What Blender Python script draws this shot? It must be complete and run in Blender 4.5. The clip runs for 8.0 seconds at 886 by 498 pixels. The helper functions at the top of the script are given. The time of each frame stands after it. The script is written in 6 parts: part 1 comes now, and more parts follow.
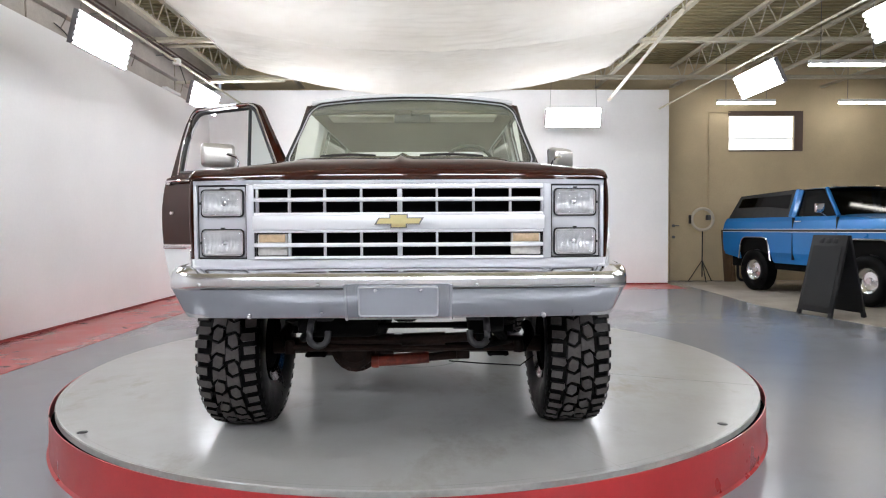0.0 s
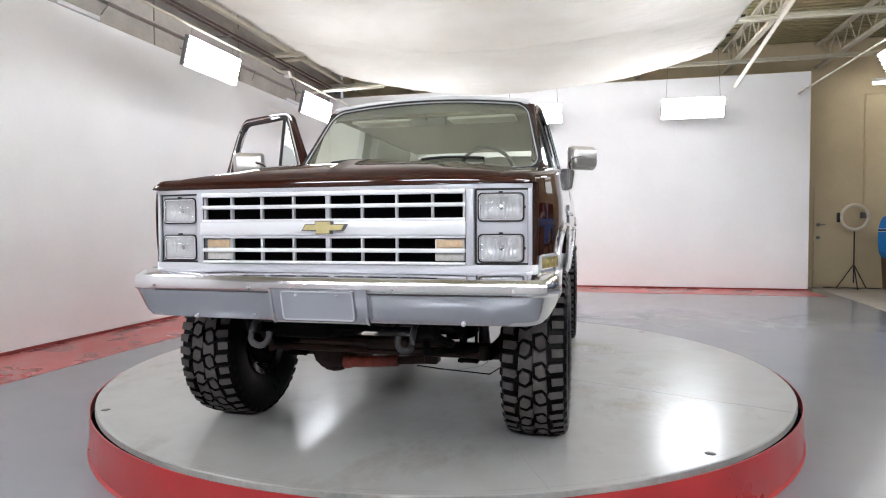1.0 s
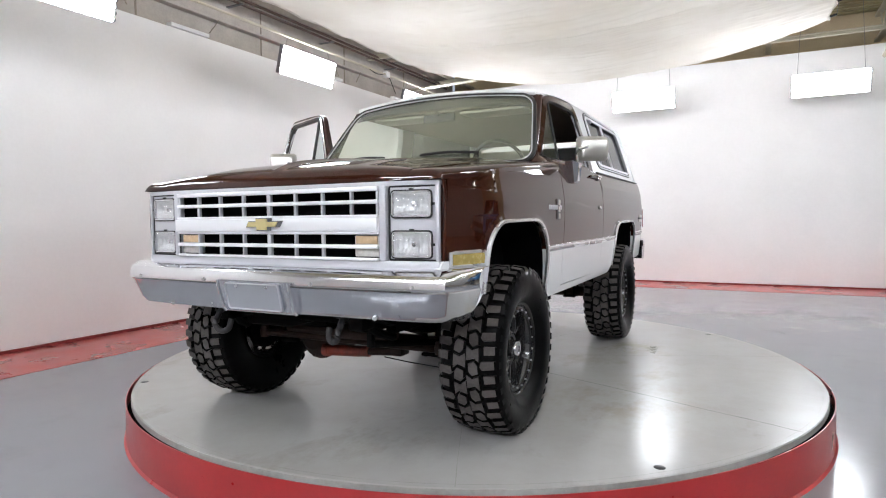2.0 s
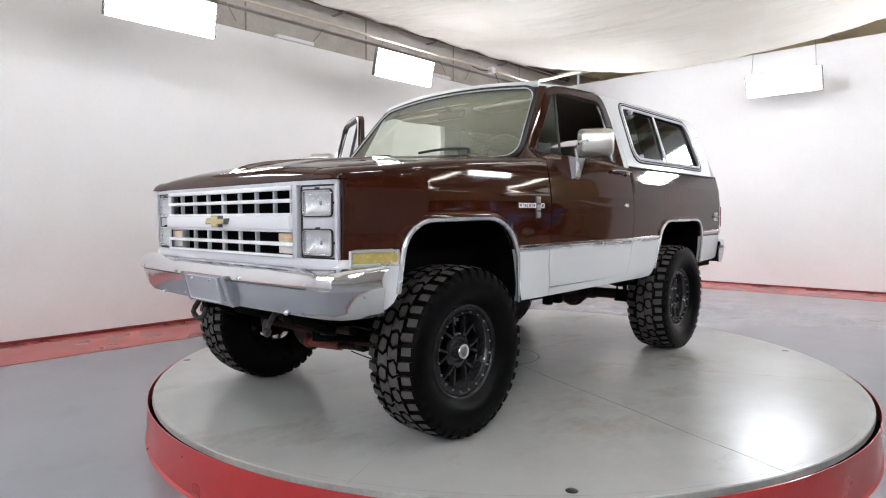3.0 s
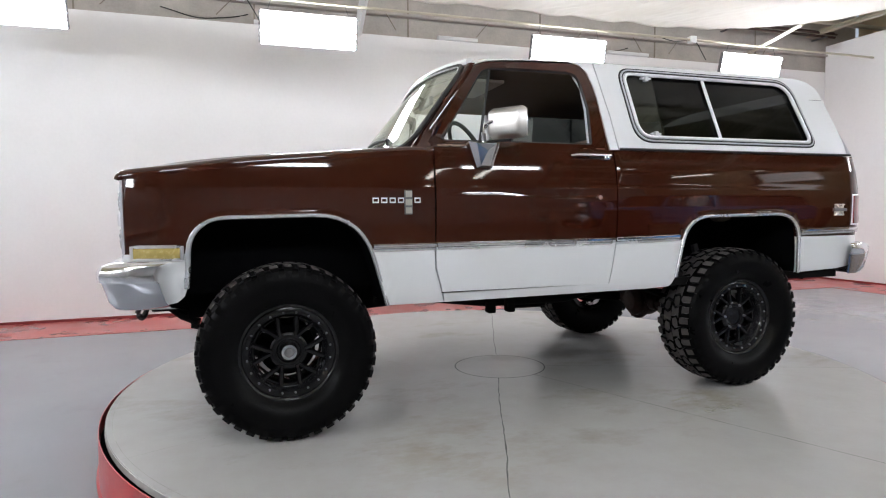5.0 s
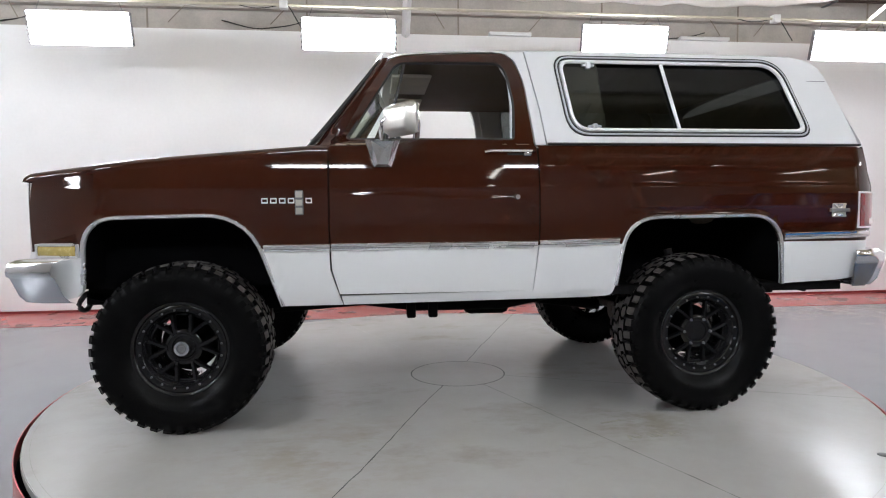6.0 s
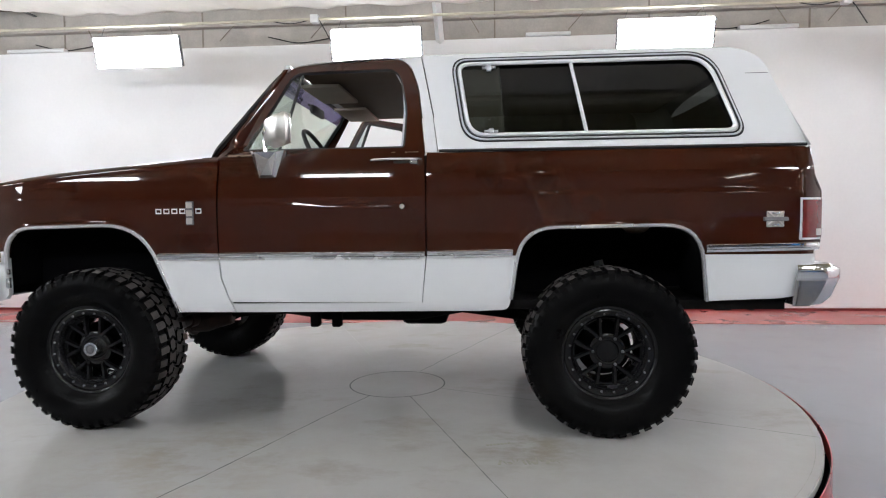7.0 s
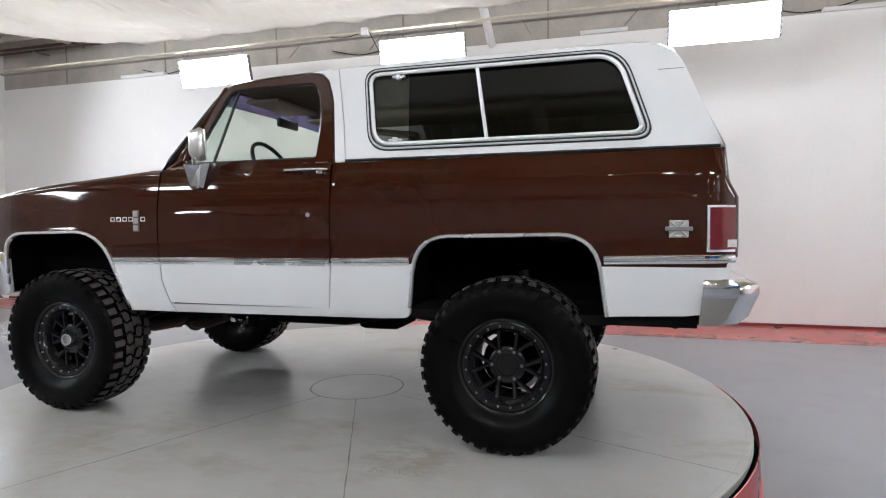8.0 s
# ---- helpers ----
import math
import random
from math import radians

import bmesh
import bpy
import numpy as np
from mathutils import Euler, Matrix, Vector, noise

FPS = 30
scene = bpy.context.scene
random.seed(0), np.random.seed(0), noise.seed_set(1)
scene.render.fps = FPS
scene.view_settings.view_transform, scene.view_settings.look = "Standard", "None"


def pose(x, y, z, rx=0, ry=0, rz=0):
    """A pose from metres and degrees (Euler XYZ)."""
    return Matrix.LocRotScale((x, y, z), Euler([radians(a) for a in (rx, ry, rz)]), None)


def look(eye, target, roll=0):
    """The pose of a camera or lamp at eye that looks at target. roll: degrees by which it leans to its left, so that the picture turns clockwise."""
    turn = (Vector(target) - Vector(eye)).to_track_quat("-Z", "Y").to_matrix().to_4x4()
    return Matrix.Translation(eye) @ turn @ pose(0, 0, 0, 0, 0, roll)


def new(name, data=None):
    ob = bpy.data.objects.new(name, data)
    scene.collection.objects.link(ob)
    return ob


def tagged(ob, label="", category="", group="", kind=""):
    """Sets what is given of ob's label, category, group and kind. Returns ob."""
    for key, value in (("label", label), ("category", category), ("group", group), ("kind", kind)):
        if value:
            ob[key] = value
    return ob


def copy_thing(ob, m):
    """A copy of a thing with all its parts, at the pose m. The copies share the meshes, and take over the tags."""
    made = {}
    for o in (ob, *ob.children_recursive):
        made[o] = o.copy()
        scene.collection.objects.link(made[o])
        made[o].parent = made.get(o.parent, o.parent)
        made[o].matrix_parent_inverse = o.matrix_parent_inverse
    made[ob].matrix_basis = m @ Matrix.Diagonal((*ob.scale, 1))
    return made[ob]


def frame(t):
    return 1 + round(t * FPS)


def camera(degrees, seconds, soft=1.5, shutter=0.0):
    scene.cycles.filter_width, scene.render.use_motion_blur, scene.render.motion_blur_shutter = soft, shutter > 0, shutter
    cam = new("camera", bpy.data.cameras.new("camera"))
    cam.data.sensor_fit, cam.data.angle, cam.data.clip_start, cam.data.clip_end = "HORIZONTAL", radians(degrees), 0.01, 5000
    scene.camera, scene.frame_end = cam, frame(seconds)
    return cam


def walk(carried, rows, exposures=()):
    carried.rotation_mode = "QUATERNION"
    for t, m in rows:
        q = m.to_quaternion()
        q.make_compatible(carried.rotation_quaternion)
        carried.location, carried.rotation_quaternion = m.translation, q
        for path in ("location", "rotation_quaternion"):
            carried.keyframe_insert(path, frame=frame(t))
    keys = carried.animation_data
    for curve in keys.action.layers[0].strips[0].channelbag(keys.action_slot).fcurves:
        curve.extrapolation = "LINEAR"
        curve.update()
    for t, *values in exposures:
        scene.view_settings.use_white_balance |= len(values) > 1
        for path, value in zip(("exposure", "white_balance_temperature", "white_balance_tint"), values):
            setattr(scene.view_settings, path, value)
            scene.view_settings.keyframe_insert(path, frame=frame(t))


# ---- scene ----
# World: x = 0 is the parked truck's centre line, y = 0 the turntable's centre, z = 0 the hall floor. The truck faces -y.
cam = camera(72.5, 8.0, soft=1.1)
PATH = [
    (0.0, (0.142, -4.749, 1.283), (0.174, -2.751, 1.215), -0.3),
    (0.5, (0.601, -4.698, 1.299), (0.396, -2.710, 1.232), -0.6),
    (1.0, (1.074, -4.631, 1.314), (0.618, -2.685, 1.241), -0.3),
    (1.5, (1.541, -4.523, 1.320), (0.854, -2.647, 1.234), -0.6),
    (3.0, (2.845, -3.704, 1.334), (1.496, -2.231, 1.227), -0.2),
    (3.5, (3.218, -3.264, 1.335), (1.682, -1.989, 1.224), -0.6),
    (4.0, (3.487, -2.770, 1.338), (1.802, -1.701, 1.213), -0.8),
    (4.5, (3.706, -2.230, 1.336), (1.898, -1.384, 1.214), -0.8),
    (6.0, (3.987, -0.521, 1.327), (2.003, -0.301, 1.208), -0.5),
    (6.5, (3.974, 0.052, 1.328), (1.977, 0.081, 1.224), -0.9),
    (7.0, (3.936, 0.625, 1.346), (1.945, 0.470, 1.243), -0.6),
    (7.5, (3.859, 1.189, 1.349), (1.894, 0.834, 1.249), -0.4),
    (8.0, (3.742, 1.744, 1.362), (1.829, 1.168, 1.273), -0.5),
]
EXPOSURE = [(0.0, -0.12), (8.0, -0.12)]
walk(cam, [(t, look(eye, aim, roll)) for t, eye, aim, roll in PATH], EXPOSURE)

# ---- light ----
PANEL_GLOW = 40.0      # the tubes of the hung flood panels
TUBE_GLOW = 26.0       # the plain ceiling tubes
CLOTH_GLOW = 108.0      # the unseen tubes above the cloth
world = bpy.data.worlds.new("world")
scene.world = world
world.use_nodes = True
world.node_tree.nodes["Background"].inputs[0].default_value = (0.75, 0.85, 1.0, 1)
world.node_tree.nodes["Background"].inputs[1].default_value = 0.6


# ---- materials ----
def nodes_of(name):
    m = bpy.data.materials.new(name)
    m.use_nodes = True
    t = m.node_tree
    return m, t, t.nodes["Principled BSDF"]


def noise_node(t, scale, detail=4.0, rough=0.55, coords="Object", stretch=None):
    co = t.nodes.new("ShaderNodeTexCoord")
    n = t.nodes.new("ShaderNodeTexNoise")
    n.inputs["Scale"].default_value = scale
    n.inputs["Detail"].default_value = detail
    n.inputs["Roughness"].default_value = rough
    if stretch:
        mp = t.nodes.new("ShaderNodeMapping")
        mp.inputs["Scale"].default_value = stretch
        t.links.new(co.outputs[coords], mp.inputs[0])
        t.links.new(mp.outputs[0], n.inputs["Vector"])
    else:
        t.links.new(co.outputs[coords], n.inputs["Vector"])
    return n


def ramp_node(t, src, a, b, lo=0.3, hi=0.7):
    r = t.nodes.new("ShaderNodeValToRGB")
    r.color_ramp.elements[0].position, r.color_ramp.elements[1].position = lo, hi
    r.color_ramp.elements[0].color, r.color_ramp.elements[1].color = a, b
    t.links.new(src, r.inputs[0])
    return r


def surface(name, color, rough=0.5, metal=0.0, coat=0.0, vary=0.12, scale=6.0, fine=60.0, bump=0.0, rough_vary=0.08, spec=0.5, bump_scale=None):
    """A surface with colour variation at two scales, uneven gloss and fine relief."""
    m, t, b = nodes_of(name)
    n1, n2 = noise_node(t, scale), noise_node(t, fine, 2.0)
    add = t.nodes.new("ShaderNodeMath")
    add.operation = "MULTIPLY_ADD"
    add.inputs[1].default_value = 0.35
    t.links.new(n2.outputs[0], add.inputs[0])
    t.links.new(n1.outputs[0], add.inputs[2])
    lo = tuple(c * (1 - vary) for c in color) + (1,)
    hi = tuple(min(1.0, c * (1 + vary)) for c in color) + (1,)
    r = ramp_node(t, add.outputs[0], lo, hi, 0.45, 0.9)
    t.links.new(r.outputs[0], b.inputs["Base Color"])
    mr = t.nodes.new("ShaderNodeMapRange")
    mr.inputs[1].default_value, mr.inputs[2].default_value = 0.3, 0.7
    mr.inputs[3].default_value, mr.inputs[4].default_value = max(0.02, rough - rough_vary), min(1.0, rough + rough_vary)
    t.links.new(n1.outputs[0], mr.inputs[0])
    t.links.new(mr.outputs[0], b.inputs["Roughness"])
    b.inputs["Metallic"].default_value = metal
    b.inputs["Coat Weight"].default_value = coat
    b.inputs["Coat Roughness"].default_value = 0.03
    b.inputs["Specular IOR Level"].default_value = spec
    if bump:
        bp = t.nodes.new("ShaderNodeBump")
        bp.inputs["Strength"].default_value = bump
        bp.inputs["Distance"].default_value = 0.01
        src = n2 if bump_scale is None else noise_node(t, bump_scale)
        t.links.new(src.outputs[0], bp.inputs["Height"])
        t.links.new(bp.outputs[0], b.inputs["Normal"])
    return m


def glow(name, color, strength):
    m, t, b = nodes_of(name)
    b.inputs["Base Color"].default_value = (0.9, 0.9, 0.9, 1)
    b.inputs["Emission Color"].default_value = (*color, 1)
    b.inputs["Emission Strength"].default_value = strength
    return m


def glass(name, tint, gloss=0.03, f0=0.05, film=0.0, haze=(0.62, 0.66, 0.50)):
    """A thin pane: tinted see-through with a mirror-like gloss that grows at grazing angles, and a diffuse film that
    puts haze into its colour.
    """
    m, t, b = nodes_of(name)
    t.nodes.remove(b)
    tr, gl, lw, pw, fr, mx = (t.nodes.new(k) for k in ("ShaderNodeBsdfTransparent", "ShaderNodeBsdfGlossy", "ShaderNodeLayerWeight", "ShaderNodeMath", "ShaderNodeMath", "ShaderNodeMixShader"))
    tr.inputs[0].default_value = (*tint, 1)
    gl.inputs["Roughness"].default_value = gloss
    lw.inputs[0].default_value = 0.5
    pw.operation, fr.operation = "POWER", "MULTIPLY_ADD"
    pw.inputs[1].default_value = 5.0
    fr.inputs[1].default_value, fr.inputs[2].default_value = 1 - f0, f0
    t.links.new(lw.outputs["Facing"], pw.inputs[0])
    t.links.new(pw.outputs[0], fr.inputs[0])
    t.links.new(fr.outputs[0], mx.inputs[0])
    t.links.new(tr.outputs[0], mx.inputs[1])
    t.links.new(gl.outputs[0], mx.inputs[2])
    t.links.new(mx.outputs[0], t.nodes["Material Output"].inputs[0])
    # pale diffuse film: reflected haze put into the pane's colour
    if film:
        df, m2, nz = t.nodes.new("ShaderNodeBsdfDiffuse"), t.nodes.new("ShaderNodeMixShader"), noise_node(t, 2.2, 4.0)
        df.inputs[0].default_value = (*haze, 1)
        mr = t.nodes.new("ShaderNodeMapRange")
        mr.inputs[1].default_value, mr.inputs[2].default_value = 0.3, 0.7
        mr.inputs[3].default_value, mr.inputs[4].default_value = 0.6 * film, 1.4 * film
        t.links.new(nz.outputs[0], mr.inputs[0])
        t.links.new(mr.outputs[0], m2.inputs[0])
        t.links.new(mx.outputs[0], m2.inputs[1])
        t.links.new(df.outputs[0], m2.inputs[2])
        t.links.new(m2.outputs[0], t.nodes["Material Output"].inputs[0])
    return m


BROWN = surface("brown_metallic_paint", (0.0335, 0.0075, 0.0034), 0.40, 0.0, 1.0, 0.08, 1.5, 900.0, rough_vary=0.03, spec=0.0)
def wavy_coat(m, scale, strength):
    """Slightly uneven clear coat, so that reflections waver as on old sheet metal."""
    t = m.node_tree
    bp, nz = t.nodes.new("ShaderNodeBump"), noise_node(t, scale, 1.0)
    bp.inputs["Strength"].default_value = strength
    bp.inputs["Distance"].default_value = 0.004
    t.links.new(nz.outputs[0], bp.inputs["Height"])
    t.links.new(bp.outputs[0], t.nodes["Principled BSDF"].inputs["Coat Normal"])


wavy_coat(BROWN, 3.5, 0.10)
BROWN.node_tree.nodes["Principled BSDF"].inputs["Coat Roughness"].default_value = 0.045
WHITE_PAINT = surface("white_car_paint", (0.76, 0.765, 0.78), 0.35, 0.0, 0.5, 0.012, 1.5, 40.0, rough_vary=0.05)
CHROME = surface("chrome", (0.82, 0.82, 0.84), 0.09, 1.0, 0.0, 0.05, 9.0, 80.0, rough_vary=0.05)
CHROME_WORN = surface("worn_chrome", (0.72, 0.72, 0.74), 0.16, 1.0, 0.0, 0.10, 5.0, 50.0, rough_vary=0.10, bump=0.03)
SILVER = surface("satin_silver_plastic", (0.54, 0.54, 0.58), 0.40, 0.2, 0.2, 0.0, 3.0, 90.0, rough_vary=0.03)
SILVER_BAR = surface("bright_silver_bar", (0.86, 0.86, 0.89), 0.32, 0.15, 0.3, 0.0, 3.0, 90.0, rough_vary=0.03)
GREY_BUMPER = surface("brushed_bumper_face", (0.66, 0.67, 0.71), 0.15, 0.95, 0.0, 0.02, 1.5, 50.0, rough_vary=0.10, bump=0.05, bump_scale=4.0)
BUMPER_TOP = surface("bright_bumper_chrome", (0.80, 0.80, 0.82), 0.12, 1.0, 0.0, 0.02, 3.0, 50.0, rough_vary=0.04)
BLACK = surface("black_plastic", (0.009, 0.009, 0.010), 0.5, 0.0, 0.0, 0.2, 10.0, 120.0)
DARK = surface("dark_underbody", (0.0060, 0.0056, 0.0056), 0.8, 0.0, 0.0, 0.35, 8.0, 70.0, bump=0.15, spec=0.06)
RED_OXIDE = surface("faded_red_paint", (0.20, 0.030, 0.016), 0.5, 0.0, 0.0, 0.45, 16.0, 70.0, bump=0.15)
STEEL = surface("dull_steel", (0.20, 0.20, 0.21), 0.45, 0.8, 0.0, 0.2, 12.0, 90.0)
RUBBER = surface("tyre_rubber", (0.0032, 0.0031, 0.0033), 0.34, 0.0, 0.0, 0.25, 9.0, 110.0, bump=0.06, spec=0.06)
HOOK = surface("weathered_iron_hook", (0.030, 0.028, 0.030), 0.55, 0.0, 0.0, 0.4, 18.0, 90.0, bump=0.15, spec=0.3)
OILY = surface("oily_rusty_iron", (0.026, 0.013, 0.010), 0.55, 0.0, 0.0, 0.5, 11.0, 70.0, bump=0.25, spec=0.2)
LUG = surface("grey_tread_rubber", (0.070, 0.063, 0.061), 0.75, 0.0, 0.0, 0.30, 7.0, 90.0, bump=0.15, spec=0.15)
RIM = surface("gloss_black_rim", (0.016, 0.016, 0.018), 0.22, 0.0, 1.0, 0.2, 9.0, 80.0, spec=0.5)
SPOKE = surface("gloss_black_spoke", (0.0055, 0.0055, 0.0060), 0.16, 0.0, 0.0, 0.2, 9.0, 80.0, rough_vary=0.05, spec=0.36)
# near-black that puts the shade of wells, grille and gaps into the colour
VOID = surface("recess_shade_black", (0.0030, 0.0030, 0.0035), 0.9, 0.0, 0.0, 0.2, 9.0, 80.0, spec=0.02)
PLATE = surface("blank_plate_grey", (0.36, 0.37, 0.41), 0.40, 0.2, 0.0, 0.02, 3.0, 50.0)
GOLD = surface("gold_emblem", (0.60, 0.50, 0.24), 0.38, 0.25, 0.3, 0.08, 30.0, 200.0)
AMBER = surface("amber_lens", (0.60, 0.43, 0.27), 0.2, 0.0, 0.8, 0.15, 40.0, 200.0)
CLEAR = surface("clear_lens", (0.64, 0.61, 0.58), 0.2, 0.0, 0.8, 0.15, 40.0, 200.0)
YELLOW_LENS = surface("yellow_lens", (0.42, 0.32, 0.10), 0.25, 0.0, 0.8, 0.15, 40.0, 200.0)
RED_LENS = surface("red_lens", (0.16, 0.010, 0.012), 0.18, 0.0, 0.9, 0.15, 40.0, 200.0)
TAN_TRIM = surface("tan_interior", (0.14, 0.102, 0.070), 0.7, 0.0, 0.0, 0.12, 9.0, 150.0, bump=0.1)
CREAM = surface("cream_visor", (0.55, 0.50, 0.42), 0.7, 0.0, 0.0, 0.08, 9.0, 150.0)
DASH = surface("dark_dash", (0.05, 0.045, 0.04), 0.6, 0.0, 0.0, 0.2, 9.0, 150.0)
# yellow-green film stands for the drape's haze reflected in the glass
WINDSHIELD = glass("windshield_glass", (0.78, 0.86, 0.77), 0.02, 0.14, 0.16, (0.68, 0.71, 0.50))
SHADE_BAND = glass("tinted_band_glass", (0.20, 0.17, 0.36), 0.02, 0.06, 0.02)
VENT_GLASS = glass("vent_glass", (0.76, 0.83, 0.81), 0.02, 0.075, 0.03)
DARK_GLASS = glass("tinted_glass", (0.030, 0.034, 0.033), 0.05, 0.030)
SMOKE_GLASS = glass("smoked_glass", (0.12, 0.135, 0.13), 0.02, 0.05, 0.03)
LAMP_GLASS = glass("lamp_glass", (0.94, 0.94, 0.95), 0.08, 0.06, 0.20, (0.72, 0.72, 0.74))
LAMP_BOWL = surface("bright_lamp_bowl", (0.84, 0.84, 0.85), 0.38, 0.85, 0.0, 0.05, 20.0, 90.0)
STRIP = surface("bright_trim_metal", (0.80, 0.80, 0.82), 0.26, 0.75, 0.0, 0.03, 3.0, 60.0, rough_vary=0.05)
STAINLESS = surface("brushed_stainless", (0.60, 0.58, 0.55), 0.32, 1.0, 0.0, 0.05, 6.0, 60.0, rough_vary=0.04)
MIRROR = surface("mirror_glass", (0.9, 0.9, 0.9), 0.02, 1.0, 0.0, 0.01, 1.0, 10.0, rough_vary=0.0)


def floor_material():
    """Grey epoxy, glossy, with faint roller marks, scuffs and soft stains."""
    m, t, b = nodes_of("grey_epoxy_floor")
    n1, n2, n3 = noise_node(t, 0.5, 5.0), noise_node(t, 3.0, 6.0, 0.65), noise_node(t, 90.0, 2.0)
    r = ramp_node(t, n1.outputs[0], (0.215, 0.222, 0.246, 1), (0.243, 0.250, 0.272, 1), 0.35, 0.7)
    d = ramp_node(t, n2.outputs[0], (0.95, 0.945, 0.94, 1), (1, 1, 1, 1), 0.30, 0.45)
    mx = t.nodes.new("ShaderNodeMixRGB")
    mx.blend_type = "MULTIPLY"
    mx.inputs[0].default_value = 1.0
    t.links.new(r.outputs[0], mx.inputs[1])
    t.links.new(d.outputs[0], mx.inputs[2])
    t.links.new(mx.outputs[0], b.inputs["Base Color"])
    mr = t.nodes.new("ShaderNodeMapRange")
    mr.inputs[3].default_value, mr.inputs[4].default_value = 0.13, 0.22
    t.links.new(n2.outputs[0], mr.inputs[0])
    t.links.new(mr.outputs[0], b.inputs["Roughness"])
    bp = t.nodes.new("ShaderNodeBump")
    bp.inputs["Strength"].default_value = 0.03
    bp.inputs["Distance"].default_value = 0.01
    t.links.new(n3.outputs[0], bp.inputs["Height"])
    t.links.new(bp.outputs[0], b.inputs["Normal"])
    return m


def disc_material():
    """Light grey painted turntable top: glossy, with broad soft tone changes, fine specks and a little yellowing."""
    m, t, b = nodes_of("turntable_paint")
    n1, n2, n3 = noise_node(t, 0.6, 2.0, 0.4), noise_node(t, 5.0, 7.0, 0.62), noise_node(t, 1.2, 2.0, 0.4)
    r = ramp_node(t, n1.outputs[0], (0.388, 0.377, 0.364, 1), (0.438, 0.431, 0.427, 1), 0.15, 0.85)
    d = ramp_node(t, n2.outputs[0], (0.94, 0.932, 0.915, 1), (1, 1, 1, 1), 0.25, 0.60)
    mx = t.nodes.new("ShaderNodeMixRGB")
    mx.blend_type = "MULTIPLY"
    mx.inputs[0].default_value = 1.0
    t.links.new(r.outputs[0], mx.inputs[1])
    t.links.new(d.outputs[0], mx.inputs[2])
    # scattered dried spills and rubbed-in dirt
    n4 = noise_node(t, 2.3, 9.0, 0.66, stretch=(1.0, 0.6, 1.0))
    sp = ramp_node(t, n4.outputs[0], (1, 1, 1, 1), (0.84, 0.82, 0.77, 1), 0.575, 0.70)
    my = t.nodes.new("ShaderNodeMixRGB")
    my.blend_type = "MULTIPLY"
    my.inputs[0].default_value = 1.0
    t.links.new(mx.outputs[0], my.inputs[1])
    t.links.new(sp.outputs[0], my.inputs[2])
    # one brownish smear rubbed into the paint round the old stencil, a fainter one beside a front wheel, and a greyer
    # patch under the nose
    last = my
    for at, reach, tone in (((1.08, 0.78, 0.255), 0.42, (0.66, 0.60, 0.50, 1)), ((1.35, -0.75, 0.255), 0.75, (0.86, 0.80, 0.70, 1)), ((0.45, -1.75, 0.255), 0.5, (0.80, 0.79, 0.78, 1))):
        co, ds, fall, ml, nz = (t.nodes.new(k) for k in ("ShaderNodeTexCoord", "ShaderNodeVectorMath", "ShaderNodeMapRange", "ShaderNodeMath", "ShaderNodeMapRange"))
        ds.operation, ml.operation = "DISTANCE", "MULTIPLY"
        ds.inputs[1].default_value = at
        t.links.new(co.outputs["Object"], ds.inputs[0])
        fall.inputs[1].default_value, fall.inputs[2].default_value = 0.0, reach
        fall.inputs[3].default_value, fall.inputs[4].default_value = 1.0, 0.0
        t.links.new(ds.outputs["Value"], fall.inputs[0])
        n5 = noise_node(t, 7.0, 8.0, 0.68, stretch=(1.0, 0.55, 1.0))
        nz.inputs[1].default_value, nz.inputs[2].default_value = 0.46, 0.66
        t.links.new(n5.outputs[0], nz.inputs[0])
        t.links.new(fall.outputs[0], ml.inputs[0])
        t.links.new(nz.outputs[0], ml.inputs[1])
        mk = t.nodes.new("ShaderNodeMixRGB")
        mk.blend_type = "MULTIPLY"
        mk.inputs[2].default_value = tone
        t.links.new(ml.outputs[0], mk.inputs[0])
        t.links.new(last.outputs[0], mk.inputs[1])
        last = mk
    t.links.new(last.outputs[0], b.inputs["Base Color"])
    mr = t.nodes.new("ShaderNodeMapRange")
    mr.inputs[1].default_value, mr.inputs[2].default_value = 0.2, 0.8
    mr.inputs[3].default_value, mr.inputs[4].default_value = 0.19, 0.26
    b.inputs["Specular IOR Level"].default_value = 0.36
    t.links.new(n3.outputs[0], mr.inputs[0])
    t.links.new(mr.outputs[0], b.inputs["Roughness"])
    bp, uneven = t.nodes.new("ShaderNodeBump"), noise_node(t, 3.2, 3.0, 0.5)
    bp.inputs["Strength"].default_value = 0.30
    bp.inputs["Distance"].default_value = 0.006
    t.links.new(uneven.outputs[0], bp.inputs["Height"])
    t.links.new(bp.outputs[0], b.inputs["Normal"])
    return m


FLOOR = floor_material()
DISC = disc_material()
WALL = surface("white_wall_paint", (0.90, 0.89, 0.895), 0.50, 0.0, 0.0, 0.035, 0.8, 25.0, bump=0.02)
GREY_WALL = surface("pale_grey_wall", (0.62, 0.62, 0.63), 0.75, 0.0, 0.0, 0.06, 0.8, 25.0, bump=0.02)
TAN_WALL = surface("tan_block_paint", (0.54, 0.44, 0.29), 0.8, 0.0, 0.0, 0.10, 1.2, 30.0, bump=0.1)
RED_PAINT = surface("red_floor_paint", (0.42, 0.060, 0.055), 0.30, 0.0, 0.2, 0.14, 2.0, 40.0)
RED_BASE = surface("dark_red_base", (0.20, 0.02, 0.02), 0.5, 0.0, 0.0, 0.2, 4.0, 40.0)
RED_SKIRT = surface("red_skirt_paint", (0.38, 0.022, 0.024), 0.33, 0.0, 0.3, 0.12, 2.5, 50.0)
